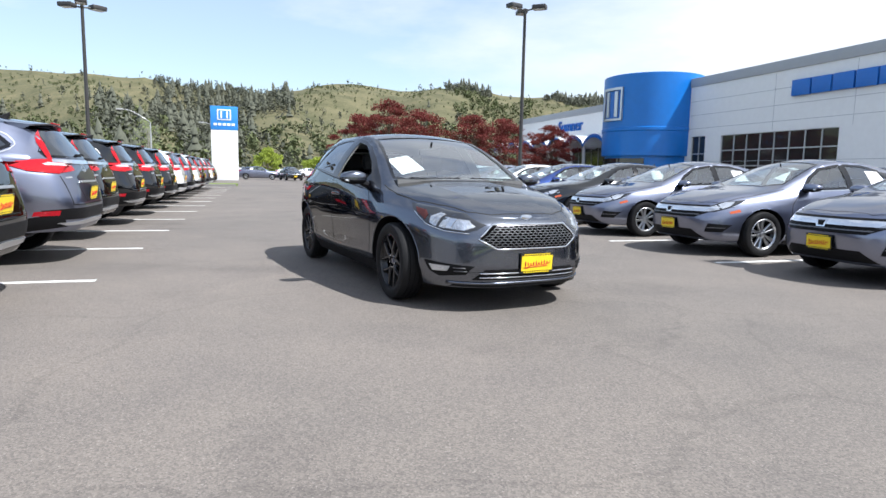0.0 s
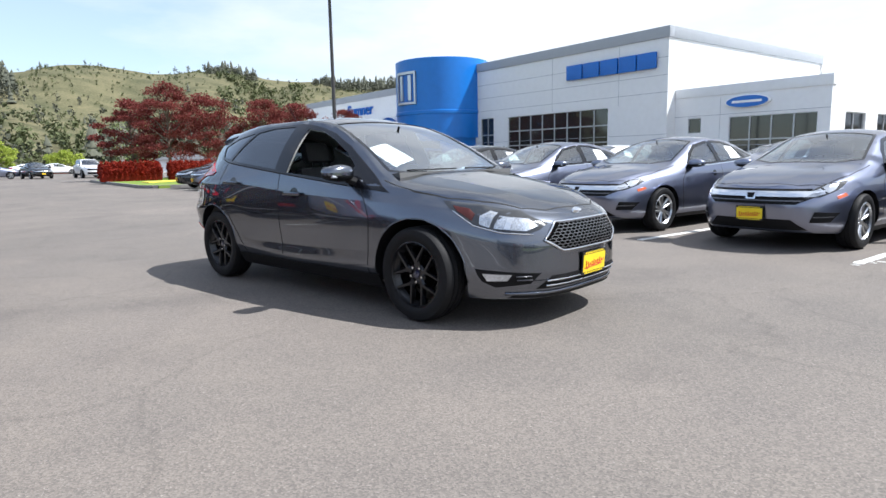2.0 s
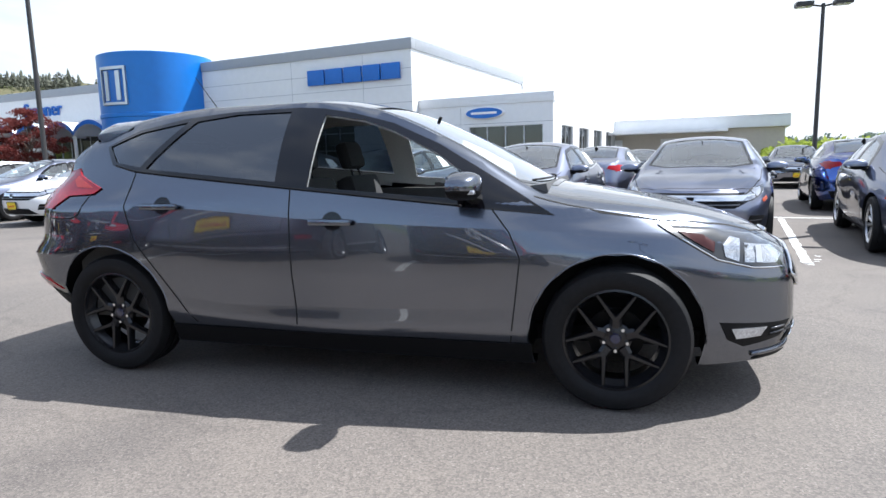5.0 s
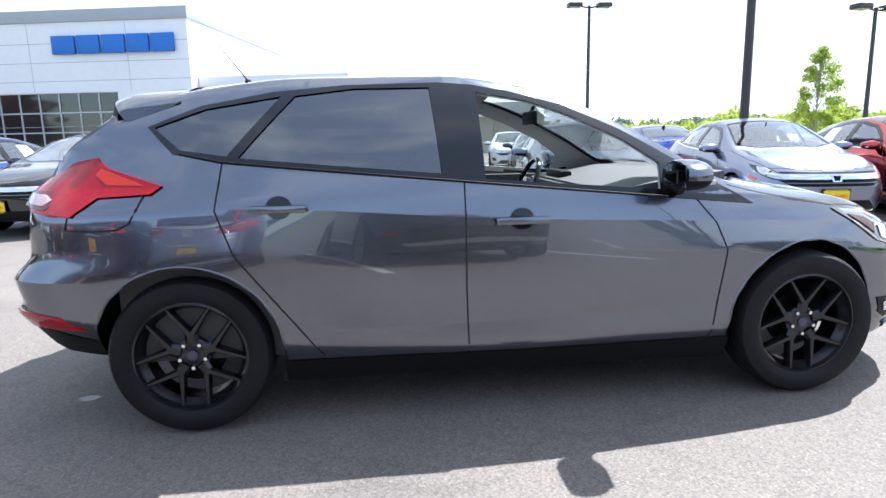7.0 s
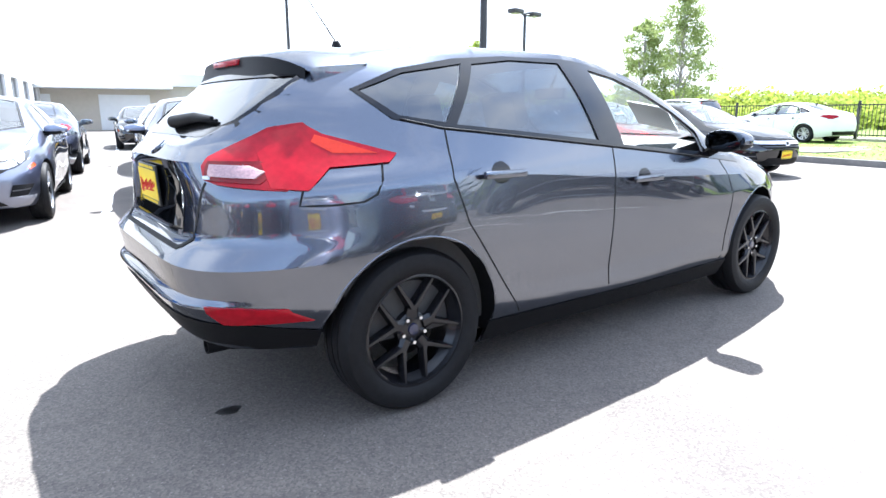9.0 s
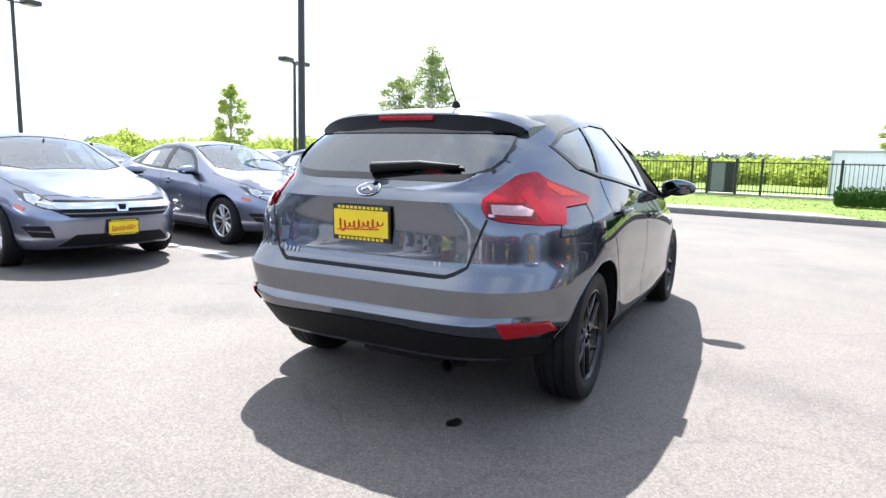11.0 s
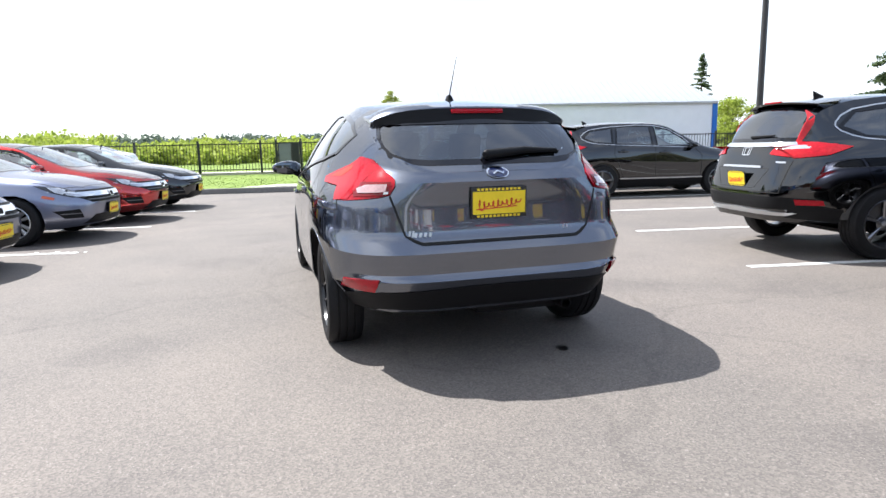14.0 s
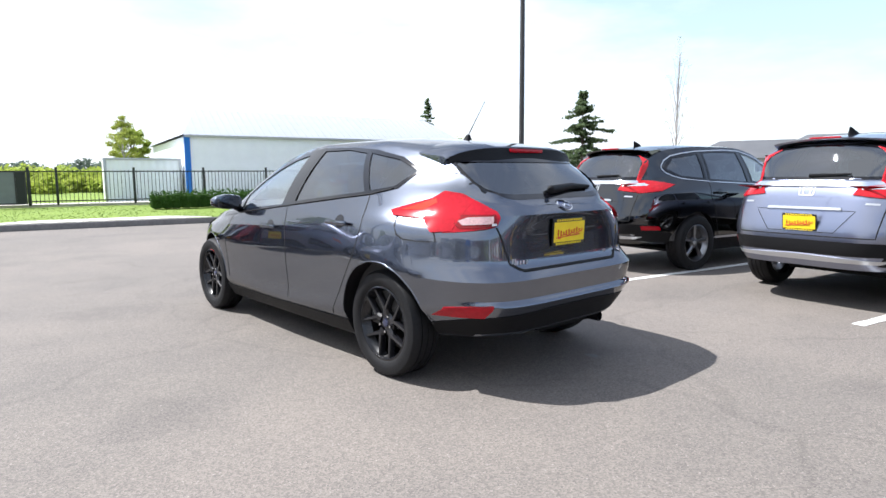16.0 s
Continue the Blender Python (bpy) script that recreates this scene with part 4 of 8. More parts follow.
flat_text("Sumner", 1.55, "sign_blue", showroom, pose(-50.4, V0 - 0.1, 5.35, 90, 0, 0))
bm = bmesh.new()
n, waves = 84, 7
tops, bots = [], []
for i in range(n + 1):
    u = -60 + 23.5 * i / n
    z = 3.75 + 0.75 * abs(math.sin(math.pi * waves * i / n)) ** 0.7
    tops.append([bm.verts.new((u, V0 - 3.2, z)), bm.verts.new((u, V0 - 0.02, z))])
    bots.append([bm.verts.new((u, V0 - 3.2, z - 0.30)), bm.verts.new((u, V0 - 0.02, z - 0.30))])
for i in range(n):
    bm.faces.new((tops[i][0], tops[i + 1][0], tops[i + 1][1], tops[i][1]))
    bm.faces.new((bots[i][0], bots[i][1], bots[i + 1][1], bots[i + 1][0]))
    bm.faces.new((tops[i][0], bots[i][0], bots[i + 1][0], tops[i + 1][0]))
canopy = part("canopy", recalc(bm), "white_sign", showroom, "white scalloped canopy")
bm = bmesh.new()
for i in range(n):
    u0, u1 = -60 + 23.5 * i / n, -60 + 23.5 * (i + 1) / n
    z0, z1 = (3.75 + 0.75 * abs(math.sin(math.pi * waves * k / n)) ** 0.7 for k in (i, i + 1))
    f = [bm.verts.new(p) for p in ((u0, V0 - 3.21, z0 - 0.32), (u1, V0 - 3.21, z1 - 0.32), (u1, V0 - 3.21, z1 - 0.02), (u0, V0 - 3.21, z0 - 0.02))]
    bm.faces.new(f)
part("canopy_edge", bm, "sign_blue", canopy, "blue canopy edge")
for u in (-59.5, -53.2, -46.6, -40.0):
    part("canopy_post", rod(bmesh.new(), (u, V0 - 3.0, 0), (u, V0 - 3.0, 3.7), 0.12, seg=12), "white_wall", canopy)
# blue drum
DRUM = (-34.2, 27.0, 0)
part("drum", recalc(lathe(bmesh.new(), [(3.6, 2.6), (3.6, 4.35), (3.66, 4.4), (3.66, 4.6), (3.6, 4.65), (3.6, 8.37), (3.45, 8.42), (0, 8.42)], 80, "Z")), "drum_blue", showroom, "tall blue entrance drum", pose(*DRUM))
part("drum_base", recalc(lathe(bmesh.new(), [(3.35, 0), (3.35, 2.62), (0, 2.62)], 48, "Z")), "drum_blue", showroom, "", pose(*DRUM))
bm = bmesh.new()
for a in np.linspace(-2.0, -0.9, 5):
    box(bm, 3.26, 3.40, -0.6, 0.6, 0.05, 2.4, m=Matrix.Rotation(a, 4, "Z"))
part("entrance_glass", bm, "shop_glass", showroom, "dark entrance doors", pose(*DRUM))
# square emblem on the drum, drawn plainly
em = Matrix.Translation(DRUM) @ Matrix.Rotation(radians(-85), 4, "Z")


def on_drum(bm, y0, y1, z0, z1, r0, r1):
    """A curved block on the drum's skin."""
    n = max(2, int(abs(y1 - y0) / 0.15))
    cols = []
    for i in range(n + 1):
        a = (y0 + (y1 - y0) * i / n) / 3.6
        cols.append([bm.verts.new((r * math.cos(a), r * math.sin(a), z)) for r, z in ((r0, z0), (r1, z0), (r1, z1), (r0, z1))])
    for p, q in zip(cols, cols[1:]):
        for k in range(4):
            bm.faces.new((p[k], p[(k + 1) % 4], q[(k + 1) % 4], q[k]))
    bm.faces.new(cols[0])
    bm.faces.new(cols[-1][::-1])
    return bm


bm = bmesh.new()
for y0, y1, z0, z1 in ((-1.0, -0.86, 5.2, 7.4), (0.86, 1.0, 5.2, 7.4), (-1.0, 1.0, 7.3, 7.48), (-1.0, 1.0, 5.12, 5.28)):
    on_drum(bm, y0, y1, z0, z1, 3.59, 3.77)
part("emblem_frame", recalc(bm), "satin", showroom, "silver square emblem frame", em)
part("emblem_panel", recalc(on_drum(bmesh.new(), -0.84, 0.84, 5.3, 7.28, 3.59, 3.65)), "sign_blue", showroom, "", em)
bm = bmesh.new()
for y0, y1, z0, z1 in ((-0.60, -0.30, 5.4, 7.2), (0.30, 0.60, 5.4, 7.2)):
    on_drum(bm, y0, y1, z0, z1, 3.63, 3.75)
part("emblem", recalc(bm), "satin", showroom, "plain silver bars", em)
# wall sign: plain blue blocks in place of a brand name
for i, (a, b) in enumerate(((0.0, 1.22), (1.32, 2.52), (2.62, 3.84), (3.94, 5.1), (5.18, 6.4))):
    part("sign_block", boxes((-21.85 + a, -21.85 + b, V0 - 0.22, V0 - 0.06, 5.78, 6.68), bevel=0.05), "sign_blue", showroom, "plain blue sign block")
# service wing
part("wall", wall_with_holes(-14.8, -6.95, 0, 4.1, 28.4, 28.7, [(-11.7, -7.5, 0.6, 2.95), (-14.0, -13.25, 2.2, 3.0)]), "white_wall", showroom, "white service wing wall")
part("parapet", boxes((-14.78, -6.9, 28.34, 28.75, 4.1, 4.60), bevel=0.02), "white_wall2", showroom)
pane_wall(showroom, -11.7, -7.5, 0.6, 2.95, 28.5, 4, 2)
pane_wall(showroom, -14.0, -13.25, 2.2, 3.0, 28.5, 1, 1)
panel_joints(showroom, -14.8, -6.95, (1.5, 3.1), [(-12.2, 0, 4.0)], 28.4)
side = thing("service_wing_side", "white service wing side wall with square openings", "building", lot(-6.95, 28.7, 0, 90))
part("wall", wall_with_holes(0, 18, 0, 4.3, 0, 0.3, [(1.4 + 4.1 * k, 3.9 + 4.1 * k, 0.4, 2.95) for k in range(4)]), "white_wall", side)
for k in range(4):
    pane_wall(side, 1.4 + 4.1 * k, 3.9 + 4.1 * k, 0.4, 2.95, 0.15, 2, 2)
part("roof", boxes((0.3, 18, 0.3, 7.5, 4.0, 4.2)), "grey_band", side)
bm = lathe(bmesh.new(), [(0, -0.18), (1.0, -0.18), (1.06, -0.14), (1.06, 0.0)], 40)
part("oval_sign", recalc(bm), "white_sign", showroom, "white rim of an oval sign", pose(-10.75, 28.4, 3.66) @ Matrix.Diagonal((1.08, 1, 0.30, 1)))
bm = lathe(bmesh.new(), [(0, -0.2), (0.97, -0.2), (1.0, -0.16), (1.0, -0.1)], 40)
part("oval_face", recalc(bm), "sign_blue", showroom, "blue oval sign face", pose(-10.75, 28.4, 3.66) @ Matrix.Diagonal((1.08, 1, 0.29, 1)))
part("sign_bar", boxes((-11.5, -10.0, 28.19, 28.2, 3.6, 3.72)), "white_sign", showroom)

# warehouse behind the far rows
wh = thing("warehouse", "long low tan warehouse with a pale canopy", "building", lot(0, 46))
part("wall", boxes((-24, 4.6, 0, 14, 0, 3.0)), "tan_wall", wh)
part("fascia", boxes((-24.2, 4.9, -0.4, 14.2, 3.0, 3.85), bevel=0.03), "white_wall2", wh)
part("canopy", boxes((-24, 1.0, -2.2, -0.4, 2.75, 2.95), bevel=0.02), "white_sign", wh)
bm = bmesh.new()
vs = [bm.verts.new(p) for p in ((4.9, -0.5, 3.85), (4.9, 7, 4.7), (4.9, 14.2, 3.85), (-24.2, -0.5, 3.85), (-24.2, 7, 4.7), (-24.2, 14.2, 3.85))]
for f in ((0, 1, 4, 3), (1, 2, 5, 4), (0, 2, 1), (3, 4, 5)):
    bm.faces.new([vs[i] for i in f])
part("roof", recalc(bm), "white_wall2", wh)
for u in (-20, -14, -8, -2):
    part("roller_door", boxes((u - 1.6, u + 1.6, -0.05, 0.05, 0, 2.4), bevel=0.01), "white_wall2", wh)

# white storage shed beyond the fence
shed = thing("storage_shed", "long white corrugated storage shed with blue corner trim", "building", lot(24.0, -2.4, 0.2, -90))
W = 14.1
bm = bmesh.new()
n = 170
f = [[bm.verts.new((W * i / n, 0.03 * (i % 2), z)) for z in (0, 2.85)] for i in range(n + 1)]
for a, b in zip(f, f[1:]):
    bm.faces.new((a[0], b[0], b[1], a[1]))
part("wall", bm, "shed_white", shed, "white corrugated wall")
for b in ((0, 0.05, 0.05, 11.95, 0, 2.85), (W - 0.05, W, 0.05, 11.95, 0, 2.85), (0, W, 11.95, 12, 0, 2.85)):
    part("wall", boxes(b), "shed_white", shed)
part("gutter", boxes((-0.1, W + 0.1, -0.12, 0.02, 2.78, 2.88), bevel=0.02), "mullion", shed)
for u in (0.0, W):
    part("corner_trim", boxes((u - 0.12, u + 0.12, -0.05, 0.08, 0, 2.85)), "sign_blue", shed, "blue corner trim")
bm = bmesh.new()
vs = [bm.verts.new(p) for p in ((-0.2, -0.15, 2.88), (W + 0.2, -0.15, 2.88), (W - 0.8, 2.4, 4.22), (0.8, 2.4, 4.22), (W - 0.8, 9.8, 4.22), (0.8, 9.8, 4.22), (W + 0.2, 12.2, 2.88), (-0.2, 12.2, 2.88))]
for q in ((0, 1, 2, 3), (3, 2, 4, 5), (5, 4, 6, 7), (0, 3, 5, 7), (1, 6, 4, 2)):
    bm.faces.new([vs[i] for i in q])
part("roof", recalc(bm), "shed_roof", shed, "pale grey metal roof")
bm = bmesh.new()
for k in range(45):
    u = -0.2 + (W + 0.4) * k / 44
    reach = min(1.0, (u + 0.2) / 1.0, (W + 0.2 - u) / 1.0)
    if reach > 0.05:
        box(bm, u - 0.02, u + 0.02, 0.0, 2.88 * reach, 0, 0.012, m=Matrix.Translation((0, -0.14, 2.885)) @ Matrix.Rotation(math.atan2(1.34, 2.55), 4, "X"))
part("roof_rib", bm, "shed_roof", shed)
# low pale container beside it
box_ = thing("storage_container", "low pale grey steel container beside the shed", "container", lot(25.2, 0.75, 0.1, -90))
bm = bmesh.new()
f = [[bm.verts.new((3.0 * i / 40, 0.04 * (i // 2 % 2), z)) for z in (0, 1.95)] for i in range(41)]
for a, b in zip(f, f[1:]):
    bm.faces.new((a[0], b[0], b[1], a[1]))
part("side_panel", bm, "shed_white", box_, "ribbed steel side")
part("body", boxes((0.0, 3.0, 0.06, 2.4, 0.0, 1.93)), "shed_white", box_)
for x in (0.0, 3.0):
    part("corner_post", boxes((x - 0.06, x + 0.06, -0.03, 0.1, 0, 2.0), bevel=0.01), "mullion", box_)
part("top_rail", boxes((0.0, 3.0, -0.03, 0.1, 1.9, 2.0), bevel=0.01), "mullion", box_)

# pylon sign at the end of the row
pyl = thing("pylon_sign", "white pylon sign with a blue head panel", "sign", pose(-55.9, 5.1, 0, 0, 0, 82))
part("pylon_body", boxes((-1.20, 1.20, -0.32, 0.32, 0, 4.72), bevel=0.05), "white_sign", pyl)
hd = part("pylon_head", boxes((-1.22, 1.22, -0.35, 0.35, 4.72, 6.92), bevel=0.05), "pylon_blue", pyl, "blue head panel")
for s in (-1, 1):
    em_ = part("emblem", boxes((-0.62, 0.62, s * 0.35, s * 0.39, 5.62, 6.62), bevel=0.03), "white_sign", hd)
    part("emblem_field", boxes((-0.5, 0.5, s * 0.39, s * 0.40, 5.73, 6.51)), "pylon_blue", em_)
    for a in (-0.32, 0.2):
        part("emblem_bar", boxes((a, a + 0.14, s * 0.40, s * 0.41, 5.8, 6.44)), "white_sign", em_)
    for k in range(5):
        part("sign_bar", boxes((-0.95 + k * 0.40, -0.65 + k * 0.40, s * 0.35, s * 0.37, 5.12, 5.34)), "white_sign", hd)


# ---- lamp posts ----
def lamp_post(u, v, h, heads, turn=0.0, r=0.085):
    """A square-shouldered car-park light: concrete foot, steel pole, arms and flat flood heads."""
    lp = thing("street_lamp", "dark bronze car park lamp post with flood heads", "street lamp", lot(u, v, 0, turn), "car park lamps")
    part("foot", recalc(lathe(bmesh.new(), [(0.30, 0), (0.30, 0.72), (0.27, 0.76), (0, 0.76)], 24, "Z")), "concrete", lp, "round concrete footing")
    part("pole", rod(bmesh.new(), (0, 0, 0.7), (0, 0, h), r, r * 0.75, 12), "pole", lp)
    for a in heads:
        d = Vector((math.cos(radians(a)), math.sin(radians(a)), 0))
        arm = part("arm", rod(bmesh.new(), (0, 0, h - 0.1), d * 0.45 + Vector((0, 0, h - 0.02)), 0.035, seg=8), "pole", lp)
        bm = boxes((0.35, 0.95, -0.22, 0.22, h - 0.08, h + 0.10), bevel=0.04)
        bmesh.ops.transform(bm, matrix=Matrix.Rotation(radians(a), 4, "Z"), verts=bm.verts)
        hd_ = part("lamp_head", bm, "pole", lp)
        bm = boxes((0.42, 0.88, -0.16, 0.16, h - 0.095, h - 0.078))
        bmesh.ops.transform(bm, matrix=Matrix.Rotation(radians(a), 4, "Z"), verts=bm.verts)
        part("lamp_lens", bm, "lamp_glass", hd_)
    return lp


lamp_post(-19.33, 9.73, 8.35, (20, 140, 260), 30)
lamp_post(4.85, 8.66, 8.6, (0, 180), 0, 0.085)
lamp_post(9.96, -9.66, 8.4, (0, 180), 0, 0.085)
lamp_post(4.47, 24.5, 6.65, (10, 190), 0)
lamp_post(13.47, 19.8, 5.33, (0, 180), 20)
lamp_post(-23.2, -8.6, 7.75, (0, 120, 240), 10)



def curved_lamp(m, h, reach):
    """A road light: tapered steel pole with a bowed arm and a flat head."""
    lp = thing("street_lamp", "grey steel road lamp with a bowed arm", "street lamp", m, "road lamps")
    part("pole", rod(bmesh.new(), (0, 0, 0), (0, 0, h * 0.82), 0.10, 0.065, 10), "mullion", lp)
    part("arm", loop_tube(bmesh.new(), [(reach * k, 0, h * (0.82 + 0.18 * math.sin(k * math.pi / 2))) for k in (0, 0.15, 0.35, 0.6, 0.85, 1.0)], 0.045), "mullion", lp)
    part("lamp_head", boxes((reach * 0.96, reach * 0.96 + 0.7, -0.14, 0.14, h - 0.10, h + 0.05), bevel=0.04), "mullion", lp)
    return lp


for x, y, ang, h, reach in ((-69.7, -0.9, -95, 7.3, 2.7), (-84.0, 8.4, -95, 7.3, 2.4)):
    curved_lamp(pose(x, y, 0, 0, 0, ang), h, reach)


def cabin(parent, seats_x, floor_z, belt_z, dash_x, half, roof_z, rear_x):
    """Seats, dash, steering wheel, mirror and the inner trim that shows through the panes."""
    part("cabin_floor", boxes((rear_x + 0.85, dash_x + 0.2, -half + 0.02, half - 0.02, floor_z - 0.05, floor_z), (rear_x, rear_x + 0.85, -0.52, 0.52, floor_z + 0.20, floor_z + 0.25)), "cabin", parent)
    for s in (-1, 1):
        part("door_lining", boxes((rear_x + 0.1, dash_x + 0.2, s * (half - 0.015), s * (half - 0.055), floor_z, belt_z - 0.045), bevel=0.01), "cabin", parent, "grey door trim")
    bm = boxes((dash_x - 0.22, dash_x + 0.38, -half + 0.03, half - 0.03, belt_z - 0.34, belt_z - 0.055), bevel=0.05)
    dash = part("dashboard", bm, "dash", parent)
    bm = bmesh.new()
    pad = [[bm.verts.new((dash_x + a, y, belt_z + b)) for a, b in ((-0.20, -0.10), (-0.19, -0.05), (-0.02, -0.02), (0.20, 0.012), (0.345, 0.030), (0.37, -0.10))] for y in (-half + 0.15, half - 0.15)]
    for i in range(6):
        bm.faces.new((pad[0][i], pad[0][(i + 1) % 6], pad[1][(i + 1) % 6], pad[1][i]))
    bm.faces.new(pad[0])
    bm.faces.new(pad[1][::-1])
    part("dash_pad", recalc(bm), "dash", dash, "grey padded dash top")
    bm = boxes((dash_x - 0.16, dash_x - 0.08, 0.22, 0.56, belt_z - 0.10, belt_z + 0.0), bevel=0.03)
    part("instrument_hood", bm, "plastic", dash)
    bm = bmesh.new()
    lean = Matrix.Translation((dash_x - 0.34, 0.37, belt_z - 0.10)) @ Matrix.Rotation(radians(-66), 4, "Y")
    pts = [lean @ Vector((0.18 * math.cos(a), 0.18 * math.sin(a), 0)) for a in np.linspace(0, 2 * math.pi, 25)[:-1]]
    loop_tube(bm, pts, 0.016, 8, closed=True)
    for a in (0, math.pi, -math.pi / 2):
        rod(bm, lean @ Vector((0, 0, -0.01)), lean @ Vector((0.175 * math.sin(a), 0.175 * math.cos(a), 0)), 0.03, 0.012, 6)
    rod(bm, lean @ Vector((0, 0, 0.02)), lean @ Vector((0, 0, -0.2)), 0.06, 0.04, 12)
    part("steering_wheel", bm, "gloss_black", parent)
    for sx in seats_x:
        for sy in ((-0.36, 0.36) if sx == seats_x[0] else (-0.36, 0.36)):
            bm = boxes((sx - 0.25, sx + 0.27, sy - 0.25, sy + 0.25, floor_z, floor_z + 0.28), bevel=0.06)
            tilt = Matrix.Translation((sx - 0.25, sy, floor_z + 0.22)) @ Matrix.Rotation(radians(-16), 4, "Y")
            box(bm, -0.07, 0.07, -0.24, 0.24, 0.0, 0.56, bevel=0.05, m=tilt)
            box(bm, -0.05, 0.05, -0.13, 0.13, 0.61, 0.80, bevel=0.045, m=tilt)
            for k in (-0.06, 0.06):
                rod(bm, tilt @ Vector((0, k, 0.54)), tilt @ Vector((0, k, 0.63)), 0.008)
            part("seat", bm, "seat", parent)
    bm = boxes((dash_x - 0.42, dash_x - 0.39, -0.12, 0.12, roof_z - 0.17, roof_z - 0.10), bevel=0.012)
    rod(bm, (dash_x - 0.4, 0, roof_z - 0.11), (dash_x - 0.36, 0, roof_z - 0.03), 0.01)
    part("rear_view_mirror", bm, "plastic", parent)


def door_mirror(parent, x, y, z, body, s, sx=0.10):
    """A door mirror: rounded painted cap over a dark lower shell, arm, glass and turn lamp."""
    def pod(keep):
        bm = bmesh.new()
        bmesh.ops.create_uvsphere(bm, u_segments=28, v_segments=18, radius=1.0)
        for v in bm.verts:
            c = v.co
            w = 1.0 - 0.22 * max(0.0, c.y * s)
            v.co = Vector((x + (max(c.x, -0.42) if c.x < 0 else c.x ** 0.65 * 0.92) * sx, y + c.y * 0.128, z + (abs(c.z) ** 0.65 * (1 if c.z > 0 else -1)) * 0.064 * w))
        bmesh.ops.delete(bm, geom=[f for f in bm.faces if (f.calc_center_median().z > z - 0.018) != keep], context="FACES")
        return bm
    h = part("door_mirror", pod(True), body, parent)
    part("mirror_base", pod(False), "plastic", h)
    part("mirror_glass", boxes((x - 0.42 * sx - 0.004, x - 0.42 * sx + 0.002, y - 0.092, y + 0.092, z - 0.044, z + 0.046), bevel=0.002), "mirror", h)
    part("mirror_arm", rod(bmesh.new(), (x + 0.01, y - s * 0.07, z - 0.045), (x + 0.05, y - s * 0.155, z - 0.075), 0.025, 0.035, 8), "plastic", h)
    part("turn_lamp", boxes((x + sx * 0.50, x + sx * 0.80, y + s * 0.02, y + s * 0.10, z - 0.034, z - 0.014), bevel=0.005), "clear_lens", h)


def trim_tube(pts, axis, side, tree, r=0.007, off=0.004, closed=True, step=0.03):
    """A round bead of trim that follows the shell."""
    a, b = AX[axis]
    k = 3 - a - b
    way = Vector((0, 0, 0))
    way[k] = -side
    line, out = [], []
    ends = pts + [pts[0]] if closed else pts
    for p, q in zip(ends, ends[1:]):
        n = max(1, int(math.dist(p, q) / step))
        line += [(p[0] + (q[0] - p[0]) * i / n, p[1] + (q[1] - p[1]) * i / n) for i in range(n)]
    if not closed:
        line.append(pts[-1])
    for p in line:
        o = Vector((0, 0, 0))
        o[a], o[b], o[k] = p[0], p[1], 4.0 * side
        h = tree.ray_cast(o, way)[0]
        if h is not None:
            o[k] = h[k] + off * side
            out.append(o)
    return loop_tube(bmesh.new(), out, r, 6, closed)


